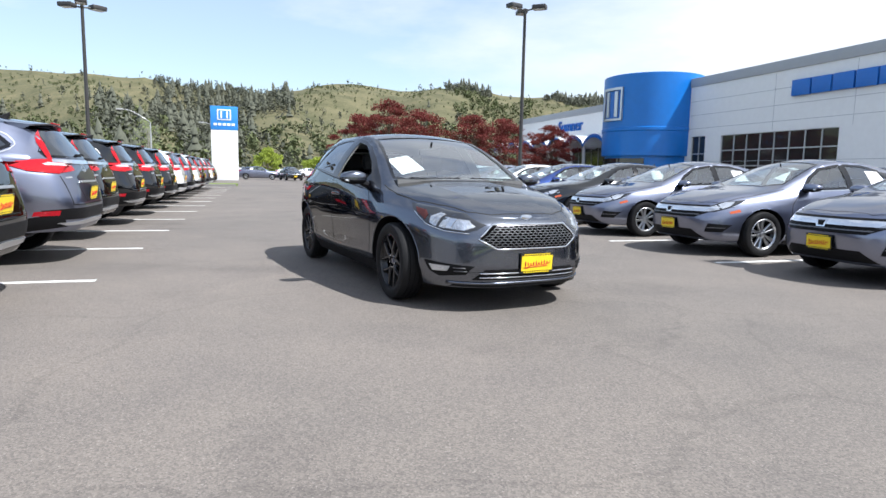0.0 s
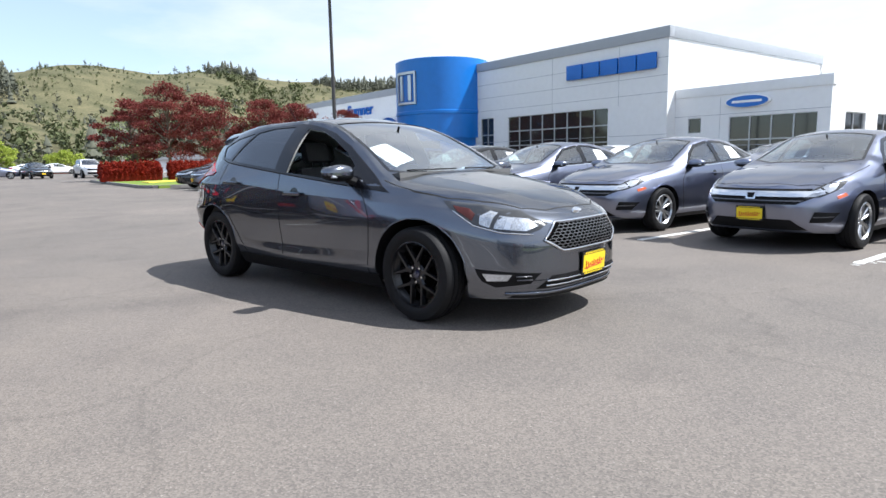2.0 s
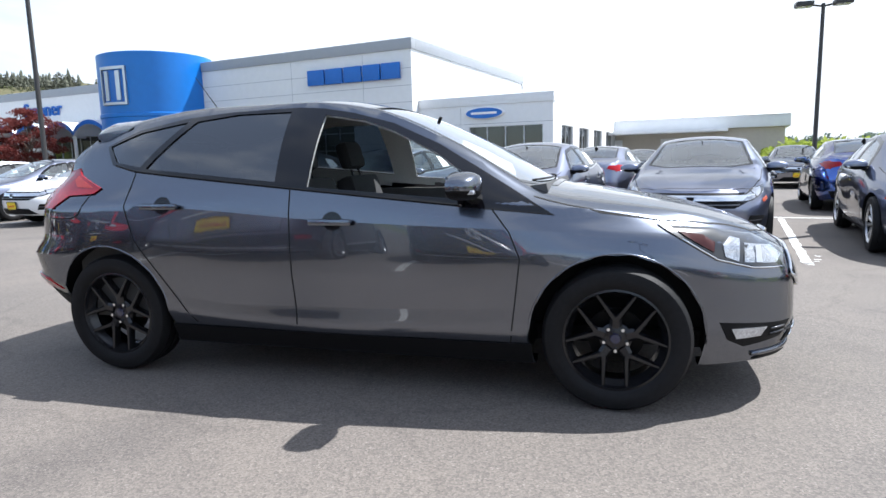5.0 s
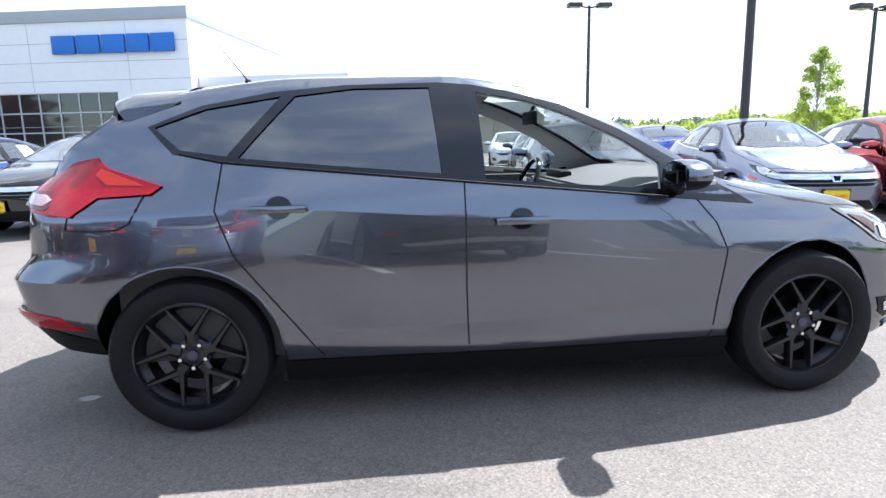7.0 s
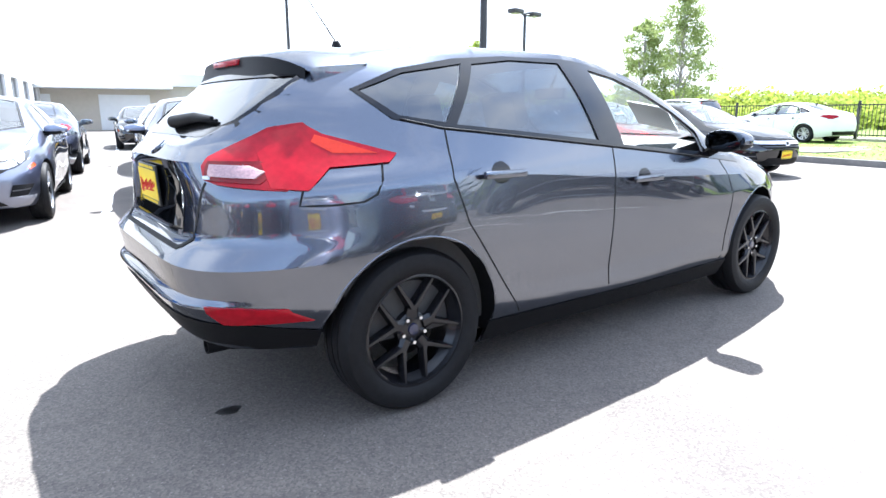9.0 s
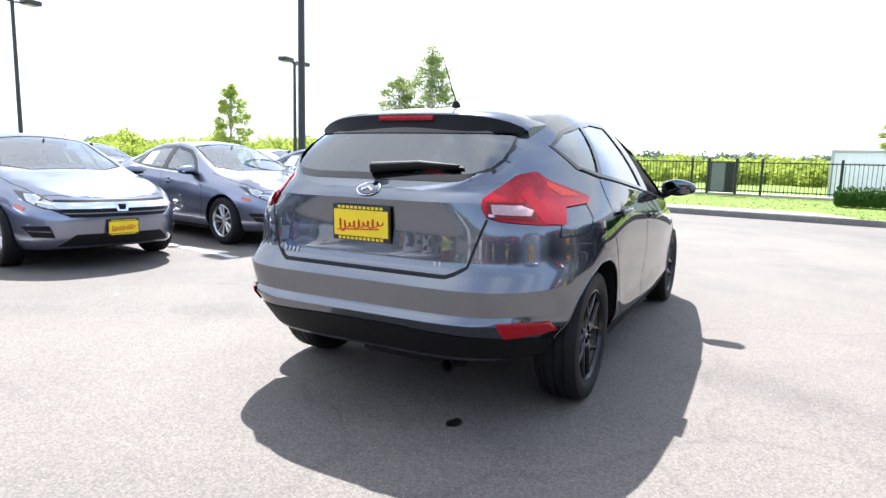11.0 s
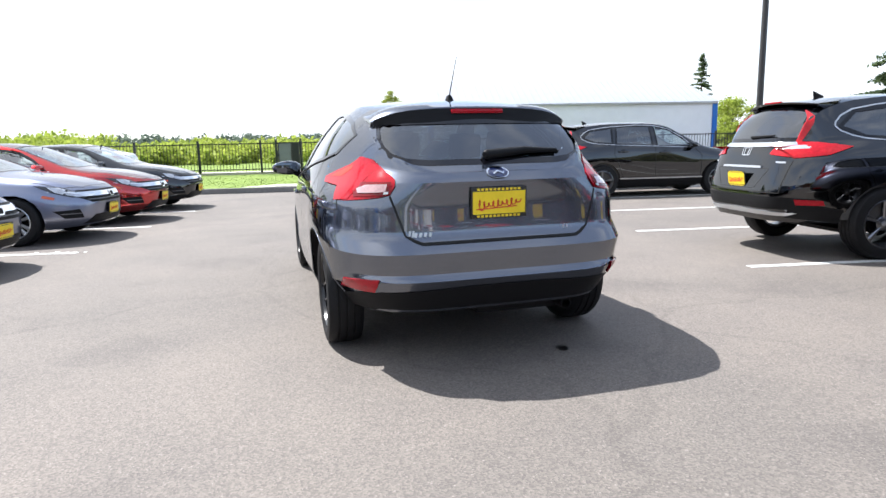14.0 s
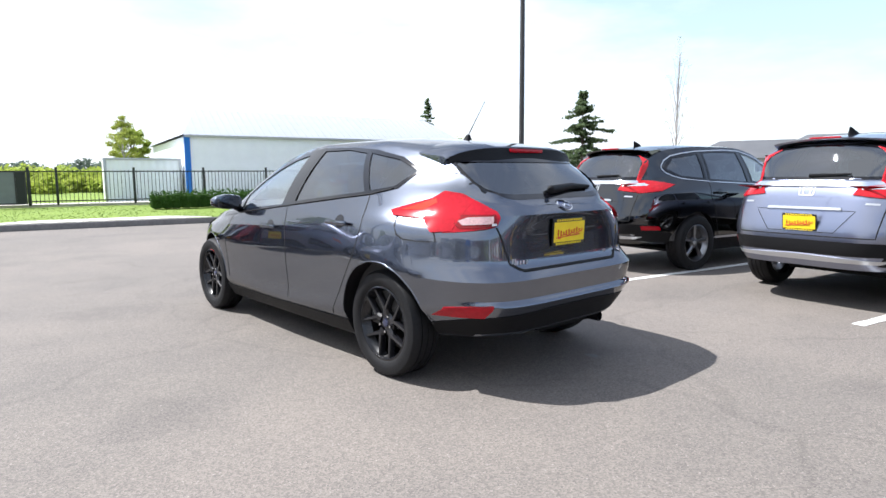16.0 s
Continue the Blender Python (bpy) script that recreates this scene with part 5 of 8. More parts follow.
def assemble(spec, name, label, body, m=None, group=""):
    """A whole car from its spec: shell, openings, panes, lamps, trim, wheels and cabin."""
    car = thing(name, label, "car", m, group)
    sk = shell(spec)
    tree = BVHTree.FromBMesh(sk)
    hubs, hz, ar = spec["hubs"], spec["hub_z"], spec["arch_r"]
    for poly in spec["panes"]:
        for s in (1, -1):
            cut(sk, poly, "y", lambda c, n, s=s: c.y * s > 0.4 and c.z > spec["belt"] - 0.12)
    if spec.get("screen"):
        cut(sk, spec["screen"], "z", lambda c, n: c.z > spec["belt"] - 0.02 and n.x > 0.12)
    if spec.get("back"):
        cut(sk, spec["back"], spec["back_axis"], lambda c, n: c.x < -0.9 and n.x < -0.12 and c.z > spec["belt"] - 0.05)
    for hx in hubs:
        for s in (1, -1):
            cut(sk, arch(hx, hz, ar), "y", lambda c, n, s=s: c.y * s > 0.45)
    lining = sk.copy()
    bmesh.ops.delete(lining, geom=[f for f in lining.faces if f.calc_center_median().z < spec["belt"] - 0.02 or f.calc_center_median().x > spec["mid"] + 1.02 or abs(f.normal.y) < 0.02 and f.calc_center_median().x < -1.95], context="FACES")
    for v in lining.verts:
        v.co -= v.normal * 0.014
    bmesh.ops.reverse_faces(lining, faces=lining.faces[:])
    part("headliner", lining, "headliner", car)
    shell_ob = part("body", sk, body, car)
    # black floor and arch linings
    low = spec["rows"][1]
    part("underbody", boxes((hubs[1] - 0.15, low["xf"] - 0.35, -0.54, 0.54, 0.225, 0.26), (low["xr"] + 0.16, hubs[1] - ar - 0.02, -0.50, 0.50, 0.37, 0.42), (hubs[0] + ar + 0.02, low["xf"] - 0.3, -0.50, 0.50, 0.235, 0.28), (hubs[1] + ar + 0.02, hubs[0] - ar - 0.02, -0.72, 0.72, 0.215, 0.26)), "plastic", car)
    for hx in hubs:
        for s in (1, -1):
            bm = bmesh.new()
            rings = [[], []]
            for i in range(25):
                a = math.pi * (-0.07 + (1.14 if hx > 0 else 1.06) * i / 24)
                px, pz = hx + (ar + 0.004) * math.cos(a), hz + (ar + 0.004) * math.sin(a)
                hit = tree.ray_cast(Vector((px, 4 * s, pz)), Vector((0, -s, 0)))[0]
                out = abs(hit.y) - 0.012 if hit is not None else 0.70
                for k, yy in ((0, 0.56), (1, max(out, 0.60))):
                    rings[k].append(bm.verts.new((px, s * yy, pz)))
            for i in range(24):
                bm.faces.new((rings[0][i], rings[0][i + 1], rings[1][i + 1], rings[1][i]))
            bm.faces.new(rings[0])
            part("arch_lining", recalc(bm), "plastic", car)
    # panes
    for i, poly in enumerate(spec["panes"]):
        for s in (1, -1):
            if (i, s) in spec.get("open", ()):
                continue
            ob = part("window", patch(poly, "y", s, tree, off=-0.004, depth=0.0, cell=0.06), spec["pane_mat"][i], car, spec.get("pane_label", ""))
            ob.visible_shadow = spec["pane_mat"][i] == "tint_glass"
    if spec.get("screen"):
        ob = part("windscreen", patch(spec["screen"], "z", 1, tree, off=-0.004, depth=0.0, cell=0.05), spec.get("screen_mat", "screen_glass"), car, "clear laminated windscreen")
        ob.visible_shadow = False
    if spec.get("back"):
        ob = part("rear_window", patch(spec["back"], spec["back_axis"], -1 if spec["back_axis"] == "x" else 1, tree, off=-0.004, depth=0.0, cell=0.05), spec["back_mat"], car, "tinted rear window")
    # black frames round the panes
    for s in (1, -1):
        if spec.get("dlo"):
            g = patch(spec["dlo"], "y", s, tree, off=0.004, depth=0.006)
            for poly in spec["panes"]:
                cut(g, poly, "y", lambda c, n: True)
            part("window_surround", g, "gloss_black", car, "black window surround")
    for poly in [] if spec.get("dlo") else spec["panes"]:
        for s in (1, -1):
            part("window_frame", seam(bmesh.new(), poly + [poly[0]], "y", s, tree, width=0.036, off=0.003, step=0.05), "gloss_black", car)
    if spec.get("screen"):
        part("screen_seal", seam(bmesh.new(), spec["screen"] + [spec["screen"][0]], "z", 1, tree, width=0.03, off=0.002, step=0.05), "gloss_black", car)
    if spec.get("back"):
        part("rear_window_seal", seam(bmesh.new(), spec["back"] + [spec["back"][0]], spec["back_axis"], -1 if spec["back_axis"] == "x" else 1, tree, width=0.03, off=0.002, step=0.05), "gloss_black", car)
    # shapes laid on the sides, front and rear
    for nm, mt, poly, off, dp, lb in spec["side"]:
        for s in (1, -1):
            part(nm, patch(poly, "y", s, tree, off=off, depth=dp), mt, car, lb)
    for nm, mt, poly, off, dp, lb, both in spec["front"]:
        for q in ((poly, mirror_poly(poly)) if both else (poly,)):
            part(nm, patch(q, "x", 1, tree, off=off, depth=dp, cell=0.02), mt, car, lb)
    for nm, mt, poly, off, dp, lb, both in spec["rear"]:
        for q in ((poly, mirror_poly(poly)) if both else (poly,)):
            part(nm, patch(q, "x", -1, tree, off=off, depth=dp, cell=0.02), mt, car, lb)
    for nm, mt, pts, ax, sides, wd in spec["lines"]:
        for s in sides:
            part(nm, seam(bmesh.new(), pts, ax, s, tree, width=wd, off=0.004 if wd > 0.012 or nm == "bumper_gap" else 0.0015), mt, car)
    # handles
    for hx, hzz in spec["handles"]:
        for s in (1, -1):
            h = tree.ray_cast(Vector((hx, 4 * s, hzz)), Vector((0, -s, 0)))[0]
            ob = part("door_handle", boxes((hx - 0.115, hx + 0.115, h.y - 0.014, h.y + 0.014, hzz - 0.0165, hzz + 0.0165), bevel=0.0135), spec.get("handle_mat", body), car, "", pose(0, s * 0.026, 0))
            # flat black disc paints the shade of the body-coloured hollow behind the handle
            part("handle_cup", patch([(hx + 0.052 * math.cos(k * math.pi / 8), hzz + 0.004 + 0.046 * math.sin(k * math.pi / 8)) for k in range(16)], "y", s, tree, off=0.0015, depth=0.0, cell=0.02), "gloss_black", ob, "", pose(0, -s * 0.026, 0))
    for s in (1, -1):
        mx, my, mz = spec["mirror"]
        door_mirror(car, mx, s * my, mz, body, s)
    for hx in hubs:
        for s in (1, -1):
            wheel(car, hx, s * spec["wheel_y"], hz if hz < spec["tyre_r"] + 0.02 else spec["tyre_r"], spec["tyre_r"], spec["tyre_w"], spec["rim_r"], spec["rim_mat"], spec["spokes"], spec["wheel_label"], spec["cap"], spec["style"])
    cabin(car, *spec["cabin"])
    return car, tree


# -- compact hatchback --
def wide(xf, xr, nf, nr, Y, Z, k=1.03):
    return row(xf, xr, nf, nr, [(x, y * k) for x, y in Y], Z)


HATCH_SPEC = {
    "mid": 0.0, "flat": 0.7, "sub": [2, 4, 4, 4, 3, 5, 3, 3], "half": 0.89, "belt": 1.0,
    "crease": ((6, -1.15, 1.25), (4, -3.0, -1.72), (3, -0.85, 0.85), (3, -3.0, -1.85), (2, -3.0, -1.85), (7, -3.0, -1.95)),
    "rows": [
        wide(2.05, -2.00, 4, 5, [(2.1, 0.70), (0, 0.70), (-2.1, 0.70)], [(2.1, 0.20), (0, 0.20), (-0.98, 0.20), (-1.35, 0.24), (-1.72, 0.328), (-2.1, 0.34)]),
        wide(2.17, -2.10, 3.6, 5, [(2.1, 0.83), (0, 0.80), (-2.1, 0.80)], [(2.2, 0.205), (1.6, 0.195), (0, 0.185), (-0.98, 0.185), (-1.35, 0.23), (-1.72, 0.315), (-2.1, 0.33)]),
        wide(2.215, -2.20, 3.4, 5.5, [(2.1, 0.90), (1.3, 0.895), (0.7, 0.884), (0, 0.886), (-0.7, 0.884), (-1.3, 0.895), (-2.1, 0.87)], [(2.2, 0.36), (0.6, 0.34), (0, 0.32), (-0.6, 0.34), (-1.4, 0.42), (-1.9, 0.50), (-2.1, 0.512)]),
        wide(2.217, -2.172, 3.3, 5.7, [(2.1, 0.908), (1.3, 0.907), (0.75, 0.886), (0, 0.880), (-0.75, 0.886), (-1.3, 0.908), (-2.1, 0.878)], [(2.2, 0.45), (1.3, 0.50), (0.6, 0.45), (-0.6, 0.43), (-1.3, 0.54), (-1.8, 0.552), (-2.2, 0.545)]),
        wide(2.215, -2.185, 3.2, 6, [(2.1, 0.915), (1.3, 0.914), (0.75, 0.900), (0, 0.897), (-0.75, 0.900), (-1.3, 0.916), (-2.1, 0.885)], [(2.2, 0.56), (1.3, 0.68), (0.6, 0.60), (-0.6, 0.60), (-1.3, 0.70), (-1.8, 0.665), (-2.2, 0.655)]),
        wide(2.197, -2.110, 3.15, 6, [(2.1, 0.905), (1.3, 0.910), (0.6, 0.903), (0, 0.900), (-0.6, 0.903), (-1.3, 0.914), (-2.1, 0.872)], [(2.2, 0.62), (1.3, 0.735), (0.6, 0.70), (-0.6, 0.70), (-1.3, 0.79), (-2.0, 0.745), (-2.2, 0.722)]),
        wide(2.165, -2.098, 3.1, 6, [(2.1, 0.89), (1.3, 0.887), (0.5, 0.894), (-0.5, 0.896), (-1.3, 0.896), (-2.1, 0.86)], [(2.2, 0.685), (1.5, 0.80), (0.9, 0.83), (0, 0.87), (-1.2, 0.945), (-1.8, 0.93), (-2.1, 0.90)]),
        wide(2.135, -2.108, 3.05, 5, [(2.1, 0.845), (1.4, 0.845), (1.1, 0.858), (0.5, 0.880), (-0.5, 0.882), (-1.3, 0.850), (-1.75, 0.805), (-2.1, 0.800)], [(2.15, 0.72), (1.5, 0.845), (1.0, 0.88), (0.5, 0.915), (0, 0.945), (-0.6, 0.985), (-1.2, 1.035), (-1.7, 1.03), (-2.1, 1.012)]),
        wide(2.105, -2.065, 3.0, 5, [(2.1, 0.80), (1.6, 0.80), (1.1, 0.835), (0.5, 0.862), (0, 0.865), (-0.8, 0.845), (-1.3, 0.80), (-1.7, 0.735), (-2.06, 0.70)], [(2.1, 0.745), (1.6, 0.865), (1.1, 0.93), (0.6, 0.965), (0, 1.015), (-0.6, 1.07), (-1.2, 1.125), (-1.7, 1.135), (-2.06, 1.06)]),
    ],
    "top": curve([(2.105, 0.75), (2.0, 0.80), (1.7, 0.885), (1.3, 0.96), (1.1, 1.0), (1.0, 1.035), (0.55, 1.275), (0.1, 1.462), (-0.25, 1.517), (-0.8, 1.516), (-1.3, 1.482), (-1.6, 1.440), (-1.72, 1.405), (-1.77, 1.35), (-1.9, 1.222), (-2.02, 1.09), (-2.06, 1.062)]),
    "rail_y": curve([(2.1, 0.58), (1.3, 0.66), (1.0, 0.745), (0.6, 0.675), (0.3, 0.61), (0.1, 0.575), (-0.4, 0.57), (-1.0, 0.56), (-1.5, 0.55), (-1.8, 0.575), (-2.06, 0.63)]),
    "rail_z": curve([(2.1, 0.747), (1.7, 0.872), (1.3, 0.94), (1.05, 0.975), (0.6, 1.215), (0.3, 1.36), (0.1, 1.425), (-0.3, 1.474), (-0.9, 1.472), (-1.3, 1.432), (-1.55, 1.375), (-1.72, 1.305), (-1.85, 1.215), (-2.06, 1.061)]),
    "bow": curve([(2.1, 0.0), (1.0, 0.004), (0.2, 0.022), (-1.2, 0.022), (-1.8, 0.006), (-2.1, 0.0)]),
    "ridge": (curve([(-3, 0.667), (0.9, 0.667), (1.1, 0.60), (1.6, 0.54), (2.1, 0.50)]), curve([(-3, 0), (0.98, 0), (1.2, 0.011), (1.7, 0.014), (1.95, 0.008), (2.1, 0)])),
    "hubs": (1.353, -1.368), "hub_z": 0.335, "arch_r": 0.390,
    "panes": [[(-0.13, 1.035), (0.63, 0.972), (0.655, 1.085), (0.50, 1.19), (0.27, 1.30), (0.09, 1.365), (-0.13, 1.402)],
              [(-1.13, 1.142), (-0.31, 1.062), (-0.335, 1.426), (-0.66, 1.425), (-0.91, 1.395)],
              [(-1.49, 1.272), (-1.37, 1.178), (-1.175, 1.150), (-0.968, 1.394), (-1.28, 1.345)]],
    "dlo": [(-1.40, 1.165), (-1.20, 1.125), (0.67, 0.935), (1.08, 0.893), (0.72, 1.108), (0.50, 1.235), (0.25, 1.345), (0.02, 1.407), (-0.15, 1.438), (-0.30, 1.449), (-0.70, 1.441), (-1.0, 1.415), (-1.30, 1.36), (-1.52, 1.275)],
    "pane_mat": ["screen_glass", "tint_glass", "tint_glass"], "pane_label": "side window pane", "open": ((0, -1),),
    "screen_mat": "clouded_glass",
    "screen": [(1.04, -0.40), (1.04, 0.40), (0.90, 0.665), (0.10, 0.535), (0.10, -0.535), (0.90, -0.665)],
    "back": [(-0.36, 1.112), (0.36, 1.112), (0.47, 1.122), (0.545, 1.15), (0.582, 1.195), (0.59, 1.25), (0.57, 1.335), (-0.57, 1.335), (-0.59, 1.25), (-0.582, 1.195), (-0.545, 1.15), (-0.47, 1.122)], "back_axis": "x", "back_mat": "tint_glass",
    "side": [
        ("tail_lamp", "red_lens", [(-1.428, 1.040), (-1.47, 1.010), (-1.69, 0.998), (-1.75, 1.05), (-1.70, 1.120)], 0.010, 0.02, "red wrap-round tail lamp"),
        ("tail_lamp", "red_lens", [(-1.727, 1.150), (-1.665, 1.107), (-1.69, 0.998), (-1.79, 0.925), (-1.90, 0.935), (-1.90, 1.10)], 0.010, 0.02, "red wrap-round tail lamp"),
        # orange patch stands for sunlight glowing through the lens
        ("turn_lens", "amber_red", [(-1.50, 1.042), (-1.66, 1.045), (-1.72, 1.085), (-1.70, 1.110)], 0.0115, 0.006, "orange-red patch painting sun glow in the lamp"),
        ("sill", "plastic", [(-0.99, 0.19), (0.98, 0.19), (0.98, 0.295), (-0.99, 0.295)], 0.006, 0.02, "black plastic sill"),
        ("bumper_lower", "plastic", [(-2.04, 0.345), (-1.745, 0.322), (-1.745, 0.40), (-2.04, 0.455)], 0.004, 0.01, "black lower bumper"),
        ("headlamp", "lamp_dark", [(1.525, 0.848), (1.625, 0.783), (1.78, 0.696), (1.94, 0.652), (2.075, 0.637), (2.106, 0.656), (2.12, 0.697), (1.96, 0.78), (1.752, 0.823)], 0.008, 0.02, "swept headlamp with clear lens"),
        ("side_marker", "amber_dull", [(1.61, 0.818), (1.66, 0.785), (1.765, 0.722), (1.77, 0.765), (1.72, 0.798)], 0.013, 0.01, "amber side marker"),
        ("headlamp_reflector", "headlamp_chrome", [(1.805, 0.752), (1.815, 0.700), (1.875, 0.676), (1.885, 0.770), (1.84, 0.783)], 0.013, 0.01, ""),
        ("headlamp_reflector", "headlamp_chrome", [(1.905, 0.752), (1.90, 0.672), (2.06, 0.652), (2.095, 0.682), (2.04, 0.728)], 0.013, 0.01, ""),
        ("lamp_bulb", "chrome", [(1.955, 0.735), (1.955, 0.668), (1.985, 0.665), (1.985, 0.738)], 0.017, 0.01, ""),
        ("fog_pocket", "plastic", [(1.80, 0.408), (1.835, 0.325), (1.91, 0.284), (2.09, 0.308), (2.14, 0.378)], 0.005, 0.012, "black fog lamp pocket"),
        ("fog_lamp", "clear_lens", [(1.85, 0.378), (1.874, 0.328), (1.987, 0.331), (2.015, 0.372)], 0.012, 0.012, "clear fog lamp"),
    ],
    "front": [
        ("grille", "grille_back", [(-0.457, 0.588), (-0.325, 0.515), (0.325, 0.515), (0.457, 0.588), (0.338, 0.697), (-0.338, 0.697)], 0.007, 0.0, "black hexagonal mesh grille", False),
        ("lower_grille", "plastic", [(-0.50, 0.268), (0.50, 0.268), (0.41, 0.352), (-0.41, 0.352)], 0.005, 0.01, "black lower intake", False),
        ("front_lip", "plastic", [(-0.62, 0.208), (0.62, 0.208), (0.60, 0.228), (-0.60, 0.228)], 0.012, 0.02, "", False),
    ],
    "rear": [
        ("bumper_lower", "plastic", [(-0.74, 0.325), (0.74, 0.325), (0.80, 0.42), (0.82, 0.443), (0.66, 0.450), (0.62, 0.462), (0.45, 0.470), (-0.45, 0.470), (-0.62, 0.462), (-0.66, 0.450), (-0.82, 0.443), (-0.80, 0.42)], 0.005, 0.015, "black lower rear bumper", False),
        ("lamp_inset", "brown_lens", [(0.575, 1.022), (0.595, 0.958), (0.755, 0.948), (0.755, 0.992), (0.70, 1.022)], 0.017, 0.008, "dark red inner lens", True),
        ("lamp_rim", "satin", [(0.585, 1.004), (0.60, 0.962), (0.745, 0.955), (0.745, 0.967), (0.615, 0.972), (0.60, 1.004)], 0.026, 0.008, "silver strip in the lamp", True),
        ("rear_reflector", "red_lens", [(0.685, 0.452), (0.672, 0.528), (0.75, 0.526), (0.824, 0.512), (0.828, 0.452)], 0.018, 0.02, "red bumper reflector", True),
        ("tail_lamp", "red_lens", [(0.552, 1.035), (0.560, 1.0), (0.588, 0.958), (0.64, 0.945), (0.81, 0.925), (0.80, 0.99), (0.672, 1.152), (0.63, 1.135)], 0.011, 0.02, "red wrap-round tail lamp", True),
        ("brand_oval", "chrome", [(0.062 * math.cos(a), 1.056 + 0.030 * math.sin(a)) for a in np.linspace(0, 2 * math.pi, 24, endpoint=False)], 0.008, 0.01, "chrome badge rim", False),
        ("reverse_lamp", "lamp_red_clear", [(0.595, 1.012), (0.61, 0.972), (0.735, 0.966), (0.735, 0.988), (0.69, 1.008)], 0.023, 0.01, "clear reversing lamp", True),
        ("brand_oval", "badge_blue", [(0.055 * math.cos(a), 1.056 + 0.024 * math.sin(a)) for a in np.linspace(0, 2 * math.pi, 24, endpoint=False)], 0.012, 0.01, "blue oval badge", False),
    ],
    "lines": [
        ("door_gap", "seam", [(-1.19, 1.14), (-1.215, 0.94), (-1.15, 0.76), (-0.82, 0.315)], "y", (1, -1), 0.0065),
        ("door_gap", "seam", [(-0.22, 1.05), (-0.22, 0.60), (-0.21, 0.30)], "y", (1, -1), 0.0065),
        ("door_gap", "seam", [(0.76, 0.97), (0.88, 0.82), (0.93, 0.70), (0.88, 0.29)], "y", (1, -1), 0.0065),
        ("bumper_gap", "seam", [(-1.49, 1.022), (-1.52, 0.95), (-1.548, 0.90), (-1.60, 0.876), (-1.70, 0.87), (-1.82, 0.872), (-1.80, 0.935)], "y", (1, -1), 0.007),
        ("tailgate_gap", "seam", [(0.64, 1.14), (0.60, 1.0), (0.585, 0.94), (0.52, 0.745), (0.445, 0.702), (-0.445, 0.702), (-0.52, 0.745), (-0.585, 0.94), (-0.60, 1.0), (-0.64, 1.14)], "x", (-1,), 0.011),
        ("bonnet_gap", "seam", [(0.98, 0.785), (1.14, 0.79), (1.28, 0.783), (1.55, 0.72), (1.75, 0.617), (1.96, 0.462), (2.045, 0.30), (2.06, 0.0), (2.045, -0.30), (1.96, -0.462), (1.75, -0.617), (1.55, -0.72), (1.28, -0.783), (1.14, -0.79), (0.98, -0.785)], "z", (1,), 0.008),
        # lower joint drawn wider and dark for the shade under the tailgate's overhang
        ("tailgate_edge", "seam", [(0.505, 0.737), (0.47, 0.716), (0.435, 0.703), (-0.435, 0.703), (-0.47, 0.716), (-0.505, 0.737)], "x", (-1,), 0.014),
        *[("badge_bar", "satin", [(y, 0.735 + 0.3 * (y - 0.37) * 0.02), (y - 0.008, 0.735 + h)], "x", (-1,), w) for y, h, w in ((0.502, 0.034, 0.011), (0.484, 0.034, 0.010), (0.472, 0.022, 0.015), (0.446, 0.022, 0.014), (0.420, 0.022, 0.014), (0.394, 0.022, 0.014))],
        *[("badge_bar", "satin", [(y, 0.740), (y, 0.757)], "x", (-1,), 0.011) for y in (-0.372, -0.394)],
    ],
    "handles": [(-0.967, 0.943), (0.015, 0.866)], "mirror": (0.68, 0.985, 1.035),
    "wheel_y": 0.788, "tyre_r": 0.332, "tyre_w": 0.215, "rim_r": 0.232, "rim_mat": "rim_black", "spokes": 5, "wheel_label": "black five-twin-spoke alloy wheel", "cap": "badge_blue", "style": "split",
    "cabin": ((0.0, -0.85), 0.30, 1.0, 0.68, 0.83, 1.44, -1.75),
}


